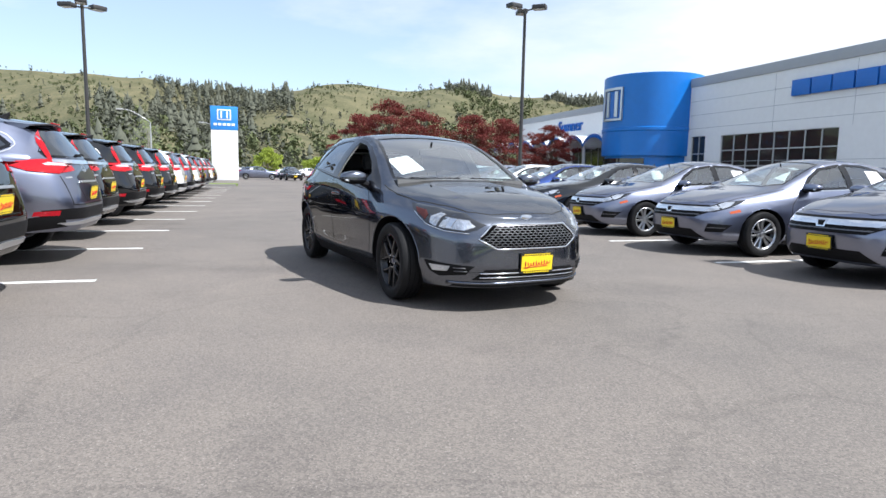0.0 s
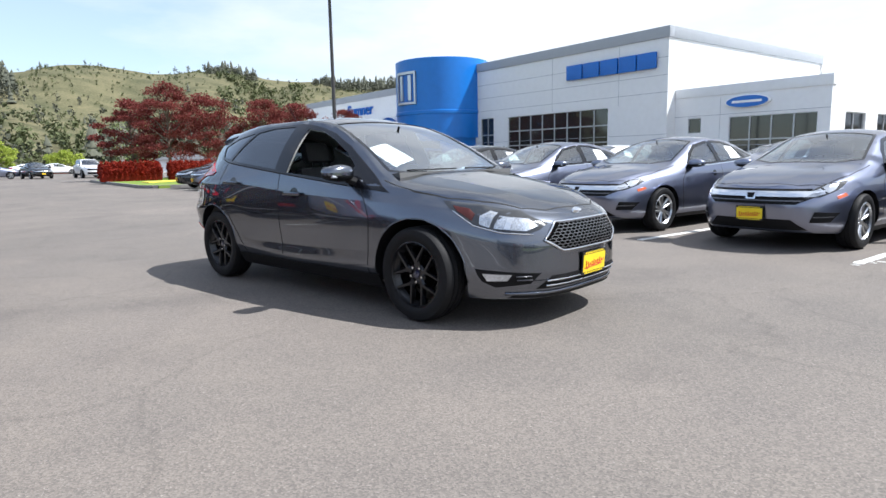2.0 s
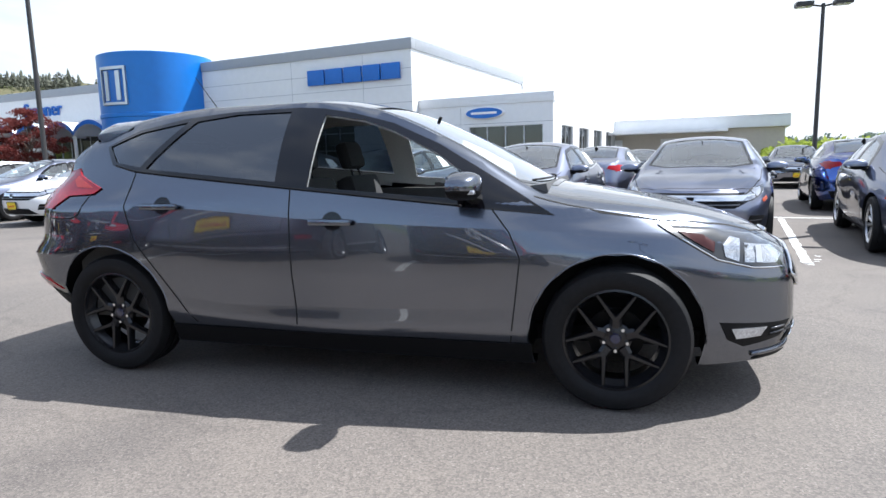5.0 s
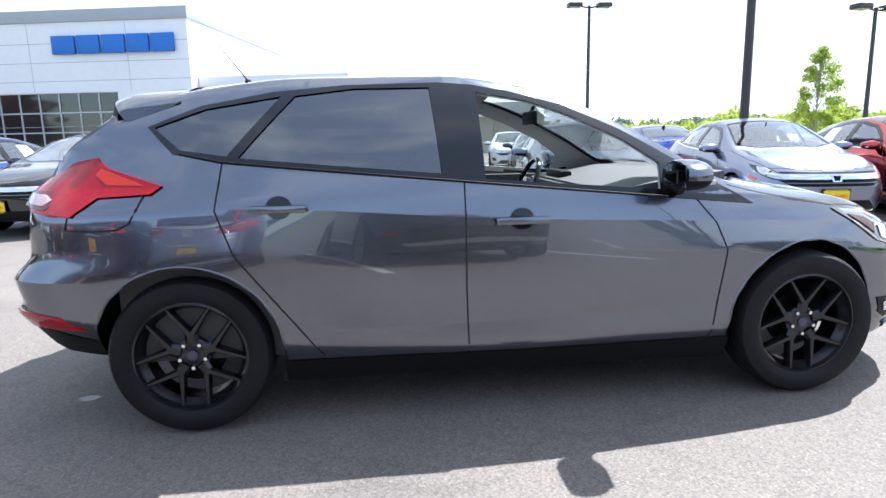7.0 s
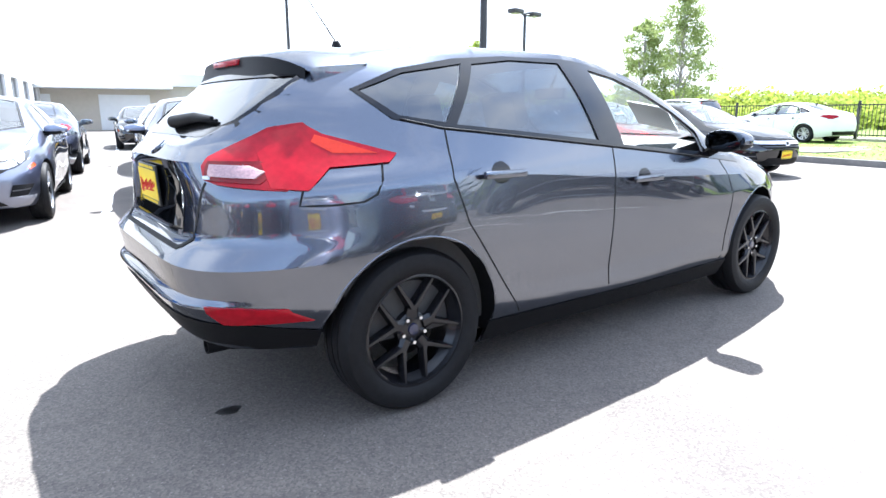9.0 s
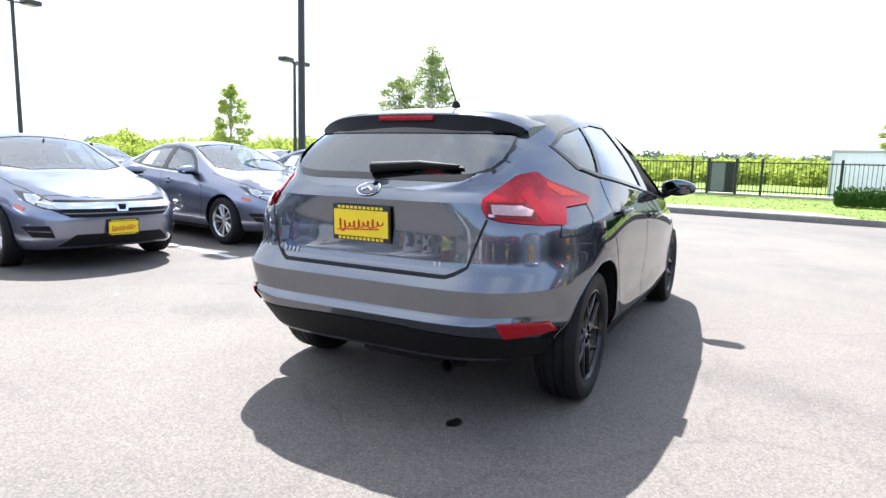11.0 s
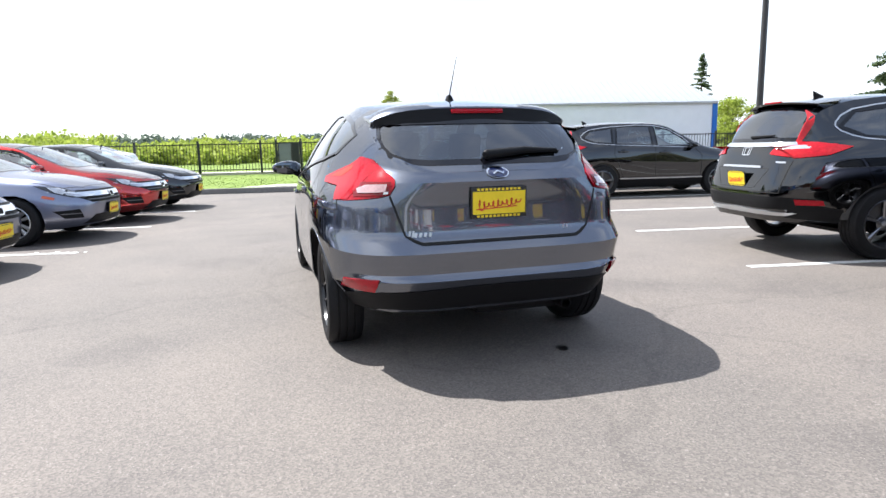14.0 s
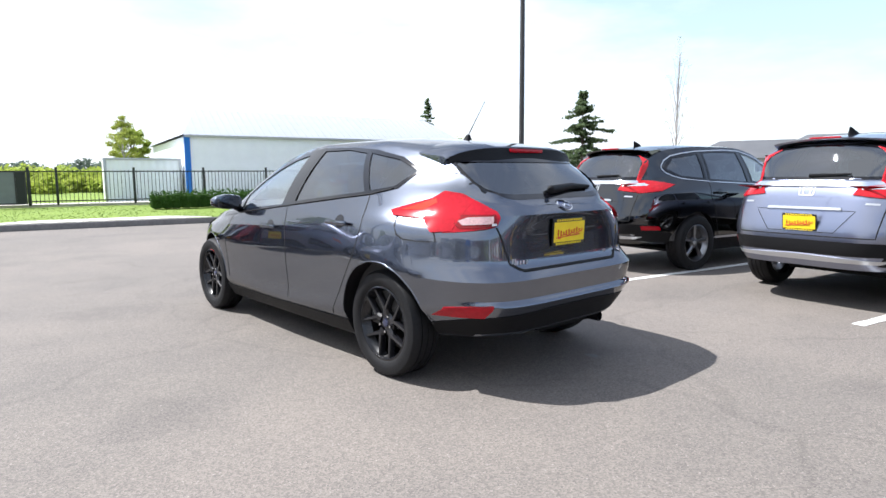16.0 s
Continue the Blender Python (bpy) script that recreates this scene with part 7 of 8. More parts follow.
# -- compact SUV --
SUV = {
    "mid": 0.0, "flat": 0.3, "sub": [2, 4, 5, 6, 4], "half": 0.90, "belt": 1.05,
    "rows": [
        row(2.0, -2.15, 4, 5, [(2.1, 0.72), (-2.1, 0.72)], [(2.1, 0.24), (-0.95, 0.25), (-1.35, 0.30), (-1.74, 0.375), (-2.1, 0.38)]),
        row(2.14, -2.27, 3.4, 5, [(2.1, 0.84), (0, 0.83), (-2.1, 0.82)], [(2.2, 0.25), (0, 0.24), (-0.95, 0.24), (-1.35, 0.29), (-1.74, 0.36), (-2.3, 0.375)]),
        row(2.22, -2.335, 3.2, 5, [(2.1, 0.91), (0, 0.90), (-2.1, 0.88)], [(2.2, 0.42), (0, 0.42), (-2.3, 0.52)]),
        row(2.235, -2.335, 3.1, 5.5, [(2.1, 0.93), (0, 0.915), (-1.3, 0.93), (-2.1, 0.90)], [(2.2, 0.66), (1.3, 0.78), (0, 0.72), (-1.3, 0.82), (-2.3, 0.70)]),
        row(2.20, -2.25, 3.0, 5.5, [(2.1, 0.88), (1.3, 0.885), (0, 0.905), (-1.3, 0.90), (-2.2, 0.86)], [(2.2, 0.84), (1.5, 0.92), (0.8, 0.96), (0, 0.98), (-1.2, 1.03), (-2.3, 1.03)]),
        row(2.10, -2.20, 2.9, 4.5, [(2.1, 0.76), (1.5, 0.79), (1.0, 0.84), (0.4, 0.865), (-0.8, 0.855), (-1.5, 0.80), (-2.2, 0.74)], [(2.10, 0.90), (1.6, 0.98), (1.1, 1.03), (0.6, 1.055), (0, 1.08), (-0.8, 1.13), (-1.5, 1.18), (-2.2, 1.16)]),
    ],
    "top": curve([(2.10, 0.905), (1.9, 0.97), (1.5, 1.04), (1.15, 1.09), (1.05, 1.12), (0.6, 1.38), (0.2, 1.57), (-0.2, 1.635), (-0.9, 1.643), (-1.5, 1.615), (-1.8, 1.572), (-1.95, 1.52), (-2.1, 1.30), (-2.2, 1.165)]),
    "rail_y": curve([(2.1, 0.56), (1.3, 0.66), (1.05, 0.74), (0.6, 0.69), (0.15, 0.61), (-0.5, 0.61), (-1.2, 0.60), (-1.7, 0.57), (-2.2, 0.64)]),
    "rail_z": curve([(2.1, 0.902), (1.6, 1.00), (1.1, 1.06), (0.6, 1.30), (0.15, 1.53), (-0.3, 1.595), (-0.9, 1.60), (-1.5, 1.56), (-1.85, 1.46), (-2.2, 1.162)]),
    "bow": curve([(2.1, 0.0), (1.0, 0.004), (0.2, 0.02), (-1.4, 0.02), (-1.9, 0.004), (-2.3, 0.0)]),
    "hubs": (1.33, -1.33), "hub_z": 0.36, "arch_r": 0.405,
    "panes": [[(-0.10, 1.105), (0.72, 1.075), (0.48, 1.28), (0.20, 1.45), (-0.12, 1.53)],
              [(-1.02, 1.155), (-0.20, 1.11), (-0.22, 1.54), (-0.70, 1.545), (-0.98, 1.53)],
              [(-1.72, 1.30), (-1.50, 1.20), (-1.10, 1.165), (-1.08, 1.51), (-1.55, 1.455)]],
    "pane_mat": ["screen_glass", "tint_glass", "tint_glass"], "pane_label": "side window pane",
    "screen": [(1.05, -0.40), (1.05, 0.40), (0.92, 0.67), (0.20, 0.55), (0.20, -0.55), (0.92, -0.67)],
    "back": [(-0.58, 1.19), (0.58, 1.19), (0.60, 1.24), (0.50, 1.52), (-0.50, 1.52), (-0.60, 1.24)], "back_axis": "x", "back_mat": "tint_glass",
    "side": [
        ("headlamp", "clear_lens", [(1.62, 0.93), (1.85, 0.845), (2.10, 0.80), (2.15, 0.84), (1.90, 0.925)], 0.008, 0.02, "clear headlamp"),
        ("tail_lamp", "red_lens_dark", [(-1.66, 1.112), (-1.90, 1.035), (-2.17, 1.005), (-2.235, 1.12), (-2.05, 1.165), (-1.94, 1.16)], 0.012, 0.02, "red L-shaped tail lamp"),
        ("tail_lamp_stalk", "red_lens_dark", [(-1.985, 1.135), (-2.085, 1.135), (-2.005, 1.34), (-1.90, 1.505), (-1.855, 1.505), (-1.945, 1.34)], 0.012, 0.02, "red tail lamp stalk"),
        ("rear_reflector", "red_lens", [(-1.92, 0.545), (-2.16, 0.55), (-2.18, 0.605), (-1.95, 0.595)], 0.006, 0.015, "red bumper reflector"),
        ("sill", "plastic", [(-0.96, 0.245), (0.96, 0.245), (0.96, 0.40), (-0.96, 0.40)], 0.006, 0.02, "black plastic sill"),
        ("sill_strip", "satin", [(-0.94, 0.40), (0.94, 0.40), (0.94, 0.425), (-0.94, 0.425)], 0.012, 0.01, "silver sill strip"),
        ("bumper_cladding", "plastic", [(-2.2, 0.42), (-1.74, 0.365), (-1.74, 0.50), (-2.2, 0.58)], 0.004, 0.01, "black bumper cladding"),
    ],
    "front": [
        ("grille", "gloss_black", [(-0.55, 0.66), (0.55, 0.66), (0.62, 0.84), (-0.62, 0.84)], 0.004, 0.01, "black grille", False),
        ("lower_grille", "plastic", [(-0.60, 0.32), (0.60, 0.32), (0.55, 0.52), (-0.55, 0.52)], 0.004, 0.01, "", False),
        ("chrome_bar", "chrome", [(-0.66, 0.80), (0.66, 0.80), (0.68, 0.84), (-0.68, 0.84)], 0.012, 0.01, "", False),
    ],
    "rear": [
        ("tail_lamp", "red_lens_dark", [(0.40, 1.045), (0.70, 1.010), (0.74, 1.14), (0.44, 1.122)], 0.012, 0.02, "red tail lamp", True),
        ("chrome_bar", "bright_bar", [(-0.60, 1.135), (-0.44, 1.118), (0.44, 1.118), (0.60, 1.135), (0.58, 1.162), (-0.58, 1.162)], 0.014, 0.012, "bright tailgate bar", False),
        ("lamp_clear", "clear_lens", [(0.46, 1.092), (0.70, 1.098), (0.67, 1.135), (0.46, 1.116)], 0.018, 0.012, "clear reversing lens", True),
        ("plate_garnish", "satin", [(-0.34, 0.905), (0.34, 0.905), (0.33, 0.928), (-0.33, 0.928)], 0.016, 0.012, "", False),
        ("bumper_cladding", "plastic", [(-0.76, 0.50), (0.76, 0.50), (0.80, 0.61), (0.66, 0.625), (-0.66, 0.625), (-0.80, 0.61)], 0.005, 0.015, "black rear bumper", False),
        ("skid_plate", "satin", [(-0.64, 0.435), (0.64, 0.435), (0.76, 0.490), (0.77, 0.515), (0.62, 0.510), (-0.62, 0.510), (-0.77, 0.515), (-0.76, 0.490)], 0.012, 0.02, "silver skid plate", False),
        ("badge_bar", "satin", [(0.51, 0.958), (0.61, 0.955), (0.61, 0.972), (0.51, 0.975)], 0.004, 0.003, "", True),
    ],
    "lines": [
        ("door_gap", "seam", [(-1.05, 1.155), (-1.08, 0.95), (-0.98, 0.72), (-0.86, 0.42)], "y", (1, -1), 0.009),
        ("door_gap", "seam", [(-0.15, 1.10), (-0.14, 0.42)], "y", (1, -1), 0.009),
        ("door_gap", "seam", [(0.76, 1.06), (0.92, 0.88), (0.90, 0.42)], "y", (1, -1), 0.009),
        ("window_trim", "satin", [(-1.76, 1.31), (-1.72, 1.262), (-1.62, 1.215), (-1.50, 1.183), (-1.0, 1.14), (0.0, 1.095), (0.75, 1.06)], "y", (1, -1), 0.013),
        ("window_trim", "satin", [(-1.76, 1.31), (-1.75, 1.345), (-1.69, 1.41), (-1.57, 1.47), (-1.35, 1.508), (-1.1, 1.535), (-0.5, 1.56), (-0.15, 1.55), (0.2, 1.475), (0.5, 1.30), (0.75, 1.06)], "y", (1, -1), 0.013),
        ("brand_badge", "satin", [(-0.062, 1.035), (0.062, 1.035), (0.072, 1.112), (-0.072, 1.112), (-0.062, 1.035)], "x", (-1,), 0.014),
        ("brand_badge", "satin", [(-0.03, 1.045), (-0.036, 1.105)], "x", (-1,), 0.014),
        ("brand_badge", "satin", [(0.03, 1.045), (0.036, 1.105)], "x", (-1,), 0.014),
        ("tailgate_gap", "seam", [(0.66, 0.98), (0.62, 0.665), (-0.62, 0.665), (-0.66, 0.98)], "x", (-1,), 0.010),
        # no plate recess is modelled; dark lines paint the shade along its edges
        ("recess_edge", "seam", [(0.33, 0.90), (0.45, 0.90), (0.30, 0.70), (-0.30, 0.70), (-0.45, 0.90), (-0.33, 0.90)], "x", (-1,), 0.006),
        ("bonnet_gap", "seam", [(0.98, 0.73), (1.5, 0.71), (1.9, 0.55), (2.04, 0.3), (2.06, 0.0), (2.04, -0.3), (1.9, -0.55), (1.5, -0.71), (0.98, -0.73)], "z", (1,), 0.008),
    ],
    "handles": [(-0.88, 1.0), (0.06, 0.965)], "mirror": (0.66, 0.97, 1.12),
    "wheel_y": 0.805, "tyre_r": 0.355, "tyre_w": 0.235, "rim_r": 0.235, "rim_mat": "rim_dark", "spokes": 5, "wheel_label": "silver and black alloy wheel", "cap": "satin", "style": "blade",
    "cabin": ((0.0, -0.85), 0.40, 1.06, 0.70, 0.85, 1.62, -1.85),
}


def suv():
    car, tree = assemble(SUV, "suv_car", "black compact SUV with yellow dealer plate", "black_paint", None, "SUVs for sale")
    plate_part(car, pose(-2.338, 0, 0.785, 0, 8, 180))
    g = bmesh.new()
    rows_ = []
    for k in range(17):
        y = -0.55 + 1.1 * k / 16
        q = (y / 0.55) ** 2
        rows_.append([g.verts.new(p) for p in ((-1.62, y, 1.61 - 0.05 * q), (-1.98 + 0.1 * q, y, 1.572 - 0.04 * q), (-1.97 + 0.1 * q, y, 1.555 - 0.04 * q), (-1.80, y, 1.53 - 0.05 * q))])
    for a, b in zip(rows_, rows_[1:]):
        for i in range(3):
            g.faces.new((a[i], b[i], b[i + 1], a[i + 1]))
    g.faces.new(rows_[0])
    g.faces.new(rows_[-1][::-1])
    sp = part("roof_spoiler", recalc(g), "black_paint", car)
    part("brake_lamp", boxes((-1.985, -1.96, -0.14, 0.14, 1.565, 1.582), bevel=0.004), "red_lens", sp)
    part("shark_fin", rod(bmesh.new(), (-1.45, 0, 1.61), (-1.52, 0, 1.69), 0.055, 0.006, 8), "plastic", car)
    bm = rod(bmesh.new(), (-2.175, 0.02, 1.215), (-2.16, -0.34, 1.228), 0.017, 0.009, 6)
    part("rear_wiper", bm, "plastic", car)
    return car


def repaint(car, material, old, label):
    """A copy in another colour: only the painted parts take a mesh of their own."""
    for o in car.children_recursive:
        if o.data and o.data.materials and o.data.materials[0] == M[old]:
            key = (o.data.name, material)
            if key not in PAINTED:
                PAINTED[key] = o.data.copy()
                PAINTED[key].materials[0] = M[material]
            o.data = PAINTED[key]
    tagged(car, label)
    return car


PAINTED = {}
saloon = build_saloon()
saloon.matrix_basis = lot(1.45, 6.42, 0, -90)
COLOURS = {"steel": "steel grey", "black_paint": "black", "white_paint": "white", "red_paint": "bright red", "blue_paint": "blue", "silver": "silver", "brown_paint": "dark red"}


def park_saloon(u, v, turn, colour):
    c = copy_thing(saloon, lot(u, v, 0, turn))
    repaint(c, colour, "steel", COLOURS[colour] + " compact saloon parked in a marked stall")
    return c


# nose-out row beside the aisle
for u, col in ((-1.12, "steel"), (-3.85, "steel"), (4.16, "steel"), (6.4, "red_paint"), (8.75, "black_paint"),
               (-6.4, "black_paint"), (-8.95, "blue_paint"), (-11.5, "white_paint"), (-14.0, "steel"), (-16.4, "white_paint"),
               (-18.8, "white_paint"), (-21.2, "steel"), (-23.6, "black_paint")):
    park_saloon(u, 6.42, -90, col)
# tail-to-tail row behind it, and the row across the next aisle
for u, col in ((-6.4, "white_paint"), (-3.85, "silver"), (-1.1, "steel"), (1.5, "silver"), (4.1, "blue_paint"), (6.5, "white_paint"), (9.0, "white_paint"), (11.6, "white_paint")):
    park_saloon(u, 12.4, 90, col)
for u, col in ((-8.9, "steel"), (-6.3, "white_paint"), (-1.6, "black_paint"), (1.0, "white_paint"), (3.6, "silver"), (8.8, "steel")):
    park_saloon(u, 21.5, -90, col)

suv_car = suv()
suv_car.matrix_basis = lot(1.0, -5.93, 0, -90)


def park_suv(u, v, turn, colour):
    c = copy_thing(suv_car, lot(u, v, 0, turn))
    repaint(c, colour, "black_paint", COLOURS[colour] + " compact SUV parked tail-out in a marked stall")
    return c


for u, col in ((-1.72, "steel"), (-4.1, "black_paint"), (-6.65, "black_paint"), (-9.2, "black_paint"), (-11.7, "black_paint"), (-14.2, "white_paint"), (-16.8, "steel"), (-19.3, "white_paint"),
               (-21.8, "brown_paint"), (-24.4, "steel"), (-26.9, "white_paint"), (-29.4, "brown_paint"), (8.5, "black_paint"), (11.05, "white_paint")):
    park_suv(u, -5.93 if u > -3 else -6.20, -90, col)

# cars beyond the lawn and at the far end of the aisle
for u, v, turn, col in ((19.9, 11.9, 90, "white_paint"), (-60.5, 1.6, 10, "black_paint"), (-62.5, -1.6, 90, "steel"), (-88, -3.4, 90, "blue_paint"), (-88, 3.0, 90, "white_paint"), (-88, 6.0, 90, "white_paint")):
    c = park_saloon(u, v, turn, col)
    if u > 0:
        c.matrix_basis = lot(u, v, 0.16, turn)
c = park_suv(-57.5, 5.3, 5, "white_paint")
tagged(c, "white SUV parked side-on beyond the island")
c = park_suv(19.6, 17.0, 90, "white_paint")
c.matrix_basis = lot(19.6, 17.0, 0.16, 90)
tagged(c, "white SUV parked beyond the lawn")
c = park_suv(-88, -6.6, 90, "blue_paint")
tagged(c, "blue SUV parked at the far end of the aisle")

# ---- fence, hedges, trees ----
def fence_run(u0, v0, u1, v1, h, z, label):
    fn = thing("iron_fence", label, "fence", lot(u0, v0, z, math.degrees(math.atan2(v1 - v0, u1 - u0))))
    L = math.dist((u0, v0), (u1, v1))
    n = int(L / 2.4)
    post = None
    for i in range(n + 1):
        x = L * i / n
        if post is None:
            post = part("post", boxes((-0.04, 0.04, -0.04, 0.04, 0, h + 0.1), bevel=0.008), "fence", fn)
        else:
            o = new("post", post.data)
            o.parent, o.matrix_basis = fn, pose(x, 0, 0)
    for zz in (0.15, h - 0.05):
        part("rail", boxes((0, L, -0.018, 0.018, zz - 0.02, zz + 0.02)), "fence", fn)
    pale = None
    rest = bmesh.new()
    n = int(L / 0.13)
    for i in range(n):
        if i < n - 300:
            box(rest, i * 0.13 - 0.009, i * 0.13 + 0.009, -0.009, 0.009, 0.05, h)
        elif pale is None:
            pale = part("picket", boxes((-0.009, 0.009, -0.009, 0.009, 0.05, h)), "fence", fn, "", pose(i * 0.13, 0, 0))
        else:
            o = new("picket", pale.data)
            o.parent, o.matrix_basis = fn, pose(i * 0.13, 0, 0)
    tagged(part("picket_run", rest, "fence", fn), kind="stuff")
    return fn


fence_run(21.2, 25, 21.2, -20, 1.25, 0.28, "black iron picket fence along the lawn")
gate = thing("iron_gate", "dark iron gate with a grey mesh panel in the fence", "gate", lot(21.05, 3.34, 0.28, 90))
for x in (0.0, 1.0):
    part("post", boxes((x - 0.045, x + 0.045, -0.045, 0.045, 0, 1.36), bevel=0.008), "fence", gate)
leaf_ = part("gate_leaf", boxes((0.06, 0.94, -0.02, 0.02, 1.18, 1.23), (0.06, 0.94, -0.02, 0.02, 0.06, 0.11), (0.06, 0.11, -0.02, 0.02, 0.11, 1.18), (0.89, 0.94, -0.02, 0.02, 0.11, 1.18), (0.36, 0.40, -0.02, 0.02, 0.11, 1.18)), "pole", gate)
part("mesh_panel", boxes((0.40, 0.89, -0.006, 0.006, 0.11, 1.18)), "gate_mesh", leaf_, "grey mesh panel")
part("mesh_panel", boxes((0.11, 0.36, -0.006, 0.006, 0.11, 1.18)), "fence", leaf_, "dark mesh panel")
part("latch", boxes((0.88, 0.97, -0.035, 0.035, 0.66, 0.74), bevel=0.006), "fence", leaf_)


def leaf_cloud(bm, centre, radii, count, size, r, hollow=0.55, flat=0.5):
    """Many small bent leaves scattered through an uneven clump."""
    c = Vector(centre)
    for _ in range(count):
        while True:
            d = Vector((r.gauss(0, 1), r.gauss(0, 1), r.gauss(0, 1)))
            if d.length > 1e-3:
                break
        d.normalize()
        k = hollow + (1 - hollow) * r.random() ** 0.6
        p = c + Vector((d.x * radii[0], d.y * radii[1], d.z * radii[2])) * k * (0.78 + 0.34 * noise.noise(d * 2.3 + c))
        n = Vector((r.gauss(0, 1), r.gauss(0, 1), r.gauss(0, 1) + flat)).normalized()
        t = n.orthogonal().normalized()
        t.rotate(Matrix.Rotation(r.uniform(0, 6.28), 3, n))
        b = n.cross(t)
        s = size * r.uniform(0.6, 1.3)
        bm.faces.new([bm.verts.new(p - t * s), bm.verts.new(p + b * s * 0.5 - n * s * 0.15), bm.verts.new(p + t * s), bm.verts.new(p - b * s * 0.5 - n * s * 0.15)])


def broadleaf(name, label, m, h, spread, leaf, seed, leaf_size=0.10, clumps=26, per=150, trunk_h=0.3, narrow=1.0, group="", bark="bark", thick=1.0, squash=0.72):
    """A tree: tapered trunk, limbs that fork, and clumps of leaves at their ends."""
    r = random.Random(seed)
    tr = thing(name, label, "tree", m, group)
    wood, crown = bmesh.new(), bmesh.new()
    base_r = (h * 0.018 + 0.03) * thick
    th = h * trunk_h
    lean = Vector((r.uniform(-0.03, 0.03) * h, r.uniform(-0.03, 0.03) * h, 0))
    pts = [Vector((0, 0, -0.1)), lean * 0.3 + Vector((0, 0, th * 0.6)), lean * 0.6 + Vector((0, 0, th))]
    rod(wood, pts[0], pts[1], base_r * 1.25, base_r)
    rod(wood, pts[1], pts[2], base_r, base_r * 0.85)
    leader = lean + Vector((0, 0, h * 0.86))
    rod(wood, pts[2], leader, base_r * 0.8, base_r * 0.15)
    for i in range(clumps):
        f = (i + 0.5) / clumps
        zc = th + (h - th) * (0.06 + 0.90 * f)
        wid = spread * (math.sin(math.pi * min(1, 0.18 + 0.82 * f)) ** 0.7) * narrow
        a = i * 2.4 + r.uniform(-0.4, 0.4)
        rad = wid * r.uniform(0.35, 1.0)
        c = Vector((math.cos(a) * rad, math.sin(a) * rad, zc + r.uniform(-0.04, 0.04) * h)) + lean
        s = pts[2].lerp(leader, max(0, min(1, (zc - th) / (h - th) - 0.22)))
        mid = s.lerp(c, 0.5) + Vector((0, 0, 0.05 * h * r.random()))
        rod(wood, s, mid, base_r * 0.35, base_r * 0.2, 5)
        rod(wood, mid, c, base_r * 0.2, base_r * 0.07, 5)
        cr = spread * r.uniform(0.26, 0.42)
        leaf_cloud(crown, c, (cr, cr, cr * squash), per, leaf_size, r, 0.2)
    part("trunk", wood, bark, tr)
    part("crown", crown, leaf, tr)
    return tr


def conifer(name, label, m, h, spread, seed, material="fir", whorls=16, group=""):
    """A fir: straight trunk and drooping whorls of needled boughs, uneven and gappy."""
    r = random.Random(seed)
    tr = thing(name, label, "tree", m, group)
    wood, crown = bmesh.new(), bmesh.new()
    rod(wood, (0, 0, -0.1), (0, 0, h), h * 0.02, 0.015, 8)
    for i in range(whorls):
        f = i / (whorls - 1)
        z = h * (0.12 + 0.86 * f + r.uniform(-0.02, 0.02))
        L = spread * (1 - f) ** 0.7 * r.uniform(0.7, 1.15) + 0.1
        for k in range(7):
            a = k * 0.9 + i * 1.3 + r.uniform(-0.25, 0.25)
            l = L * r.uniform(0.3, 1.25)
            zb = z + r.uniform(-0.6, 0.6) * h / whorls
            p = Vector((0, 0, zb))
            q = Vector((math.cos(a) * l, math.sin(a) * l, zb - l * 0.12 + r.uniform(-0.22, 0.3) * l))
            rod(wood, p, q, 0.02, 0.006, 4)
            for s in range(max(3, int(9 * l / spread) + 2)):
                c = p.lerp(q, 0.25 + 0.75 * s / max(1, int(9 * l / spread) + 1))
                leaf_cloud(crown, c, (0.25 * spread / 2, 0.25 * spread / 2, 0.17), 22, 0.08 * spread / 2, r, 0.1, 0.5)
    part("trunk", wood, "bark", tr)
    part("crown", crown, material, tr)
    return tr


def hedge(name, label, material, m, L, w, h, seed, density=900, size=0.05):
    r = random.Random(seed)
    hd_ = thing(name, label, "hedge", m)
    core = bmesh.new()
    n = max(3, int(L / 0.3))
    for i in range(n):
        x = L * (i + 0.5) / n
        box(core, x - L / n * 0.55, x + L / n * 0.55, -w * 0.3, w * 0.3, 0, h * r.uniform(0.62, 0.78), bevel=0.08)
    part("core", core, material, hd_)
    bm = bmesh.new()
    for i in range(n):
        leaf_cloud(bm, (L * (i + 0.5) / n, 0, h * 0.5), (L / n * 0.9, w * 0.56, h * 0.56), int(density * L / n), size, r, 0.75)
    part("leaves", bm, material, hd_)
    return hd_


hedge("hedge", "clipped green hedge along the lawn", "hedge", lot(18.0, -0.2, 0.2, -90), 5.8, 0.9, 0.62, 11)
hedge("shrub_row", "red-leaved clipped shrubs on the island", "red_shrub", lot(-35.4, 2.9, 0.12, 90), 3.3, 1.1, 1.2, 12, 1700, 0.09)
hedge("shrub_row", "red-leaved clipped shrubs on the island", "red_shrub", lot(-35.2, 6.6, 0.12, 88), 4.6, 1.1, 1.2, 13, 1700, 0.09)
hedge("shrub_row", "brown-red low hedge at the far end of the aisle", "red_shrub", lot(-95.0, 1.0, 0.0, 88), 14.0, 1.2, 1.0, 14, 200, 0.12)


def at_bearing(eye, deg, dist, z=0.0, turn=0.0):
    return pose(eye[0] + dist * math.cos(radians(deg)), eye[1] + dist * math.sin(radians(deg)), z, 0, 0, turn)


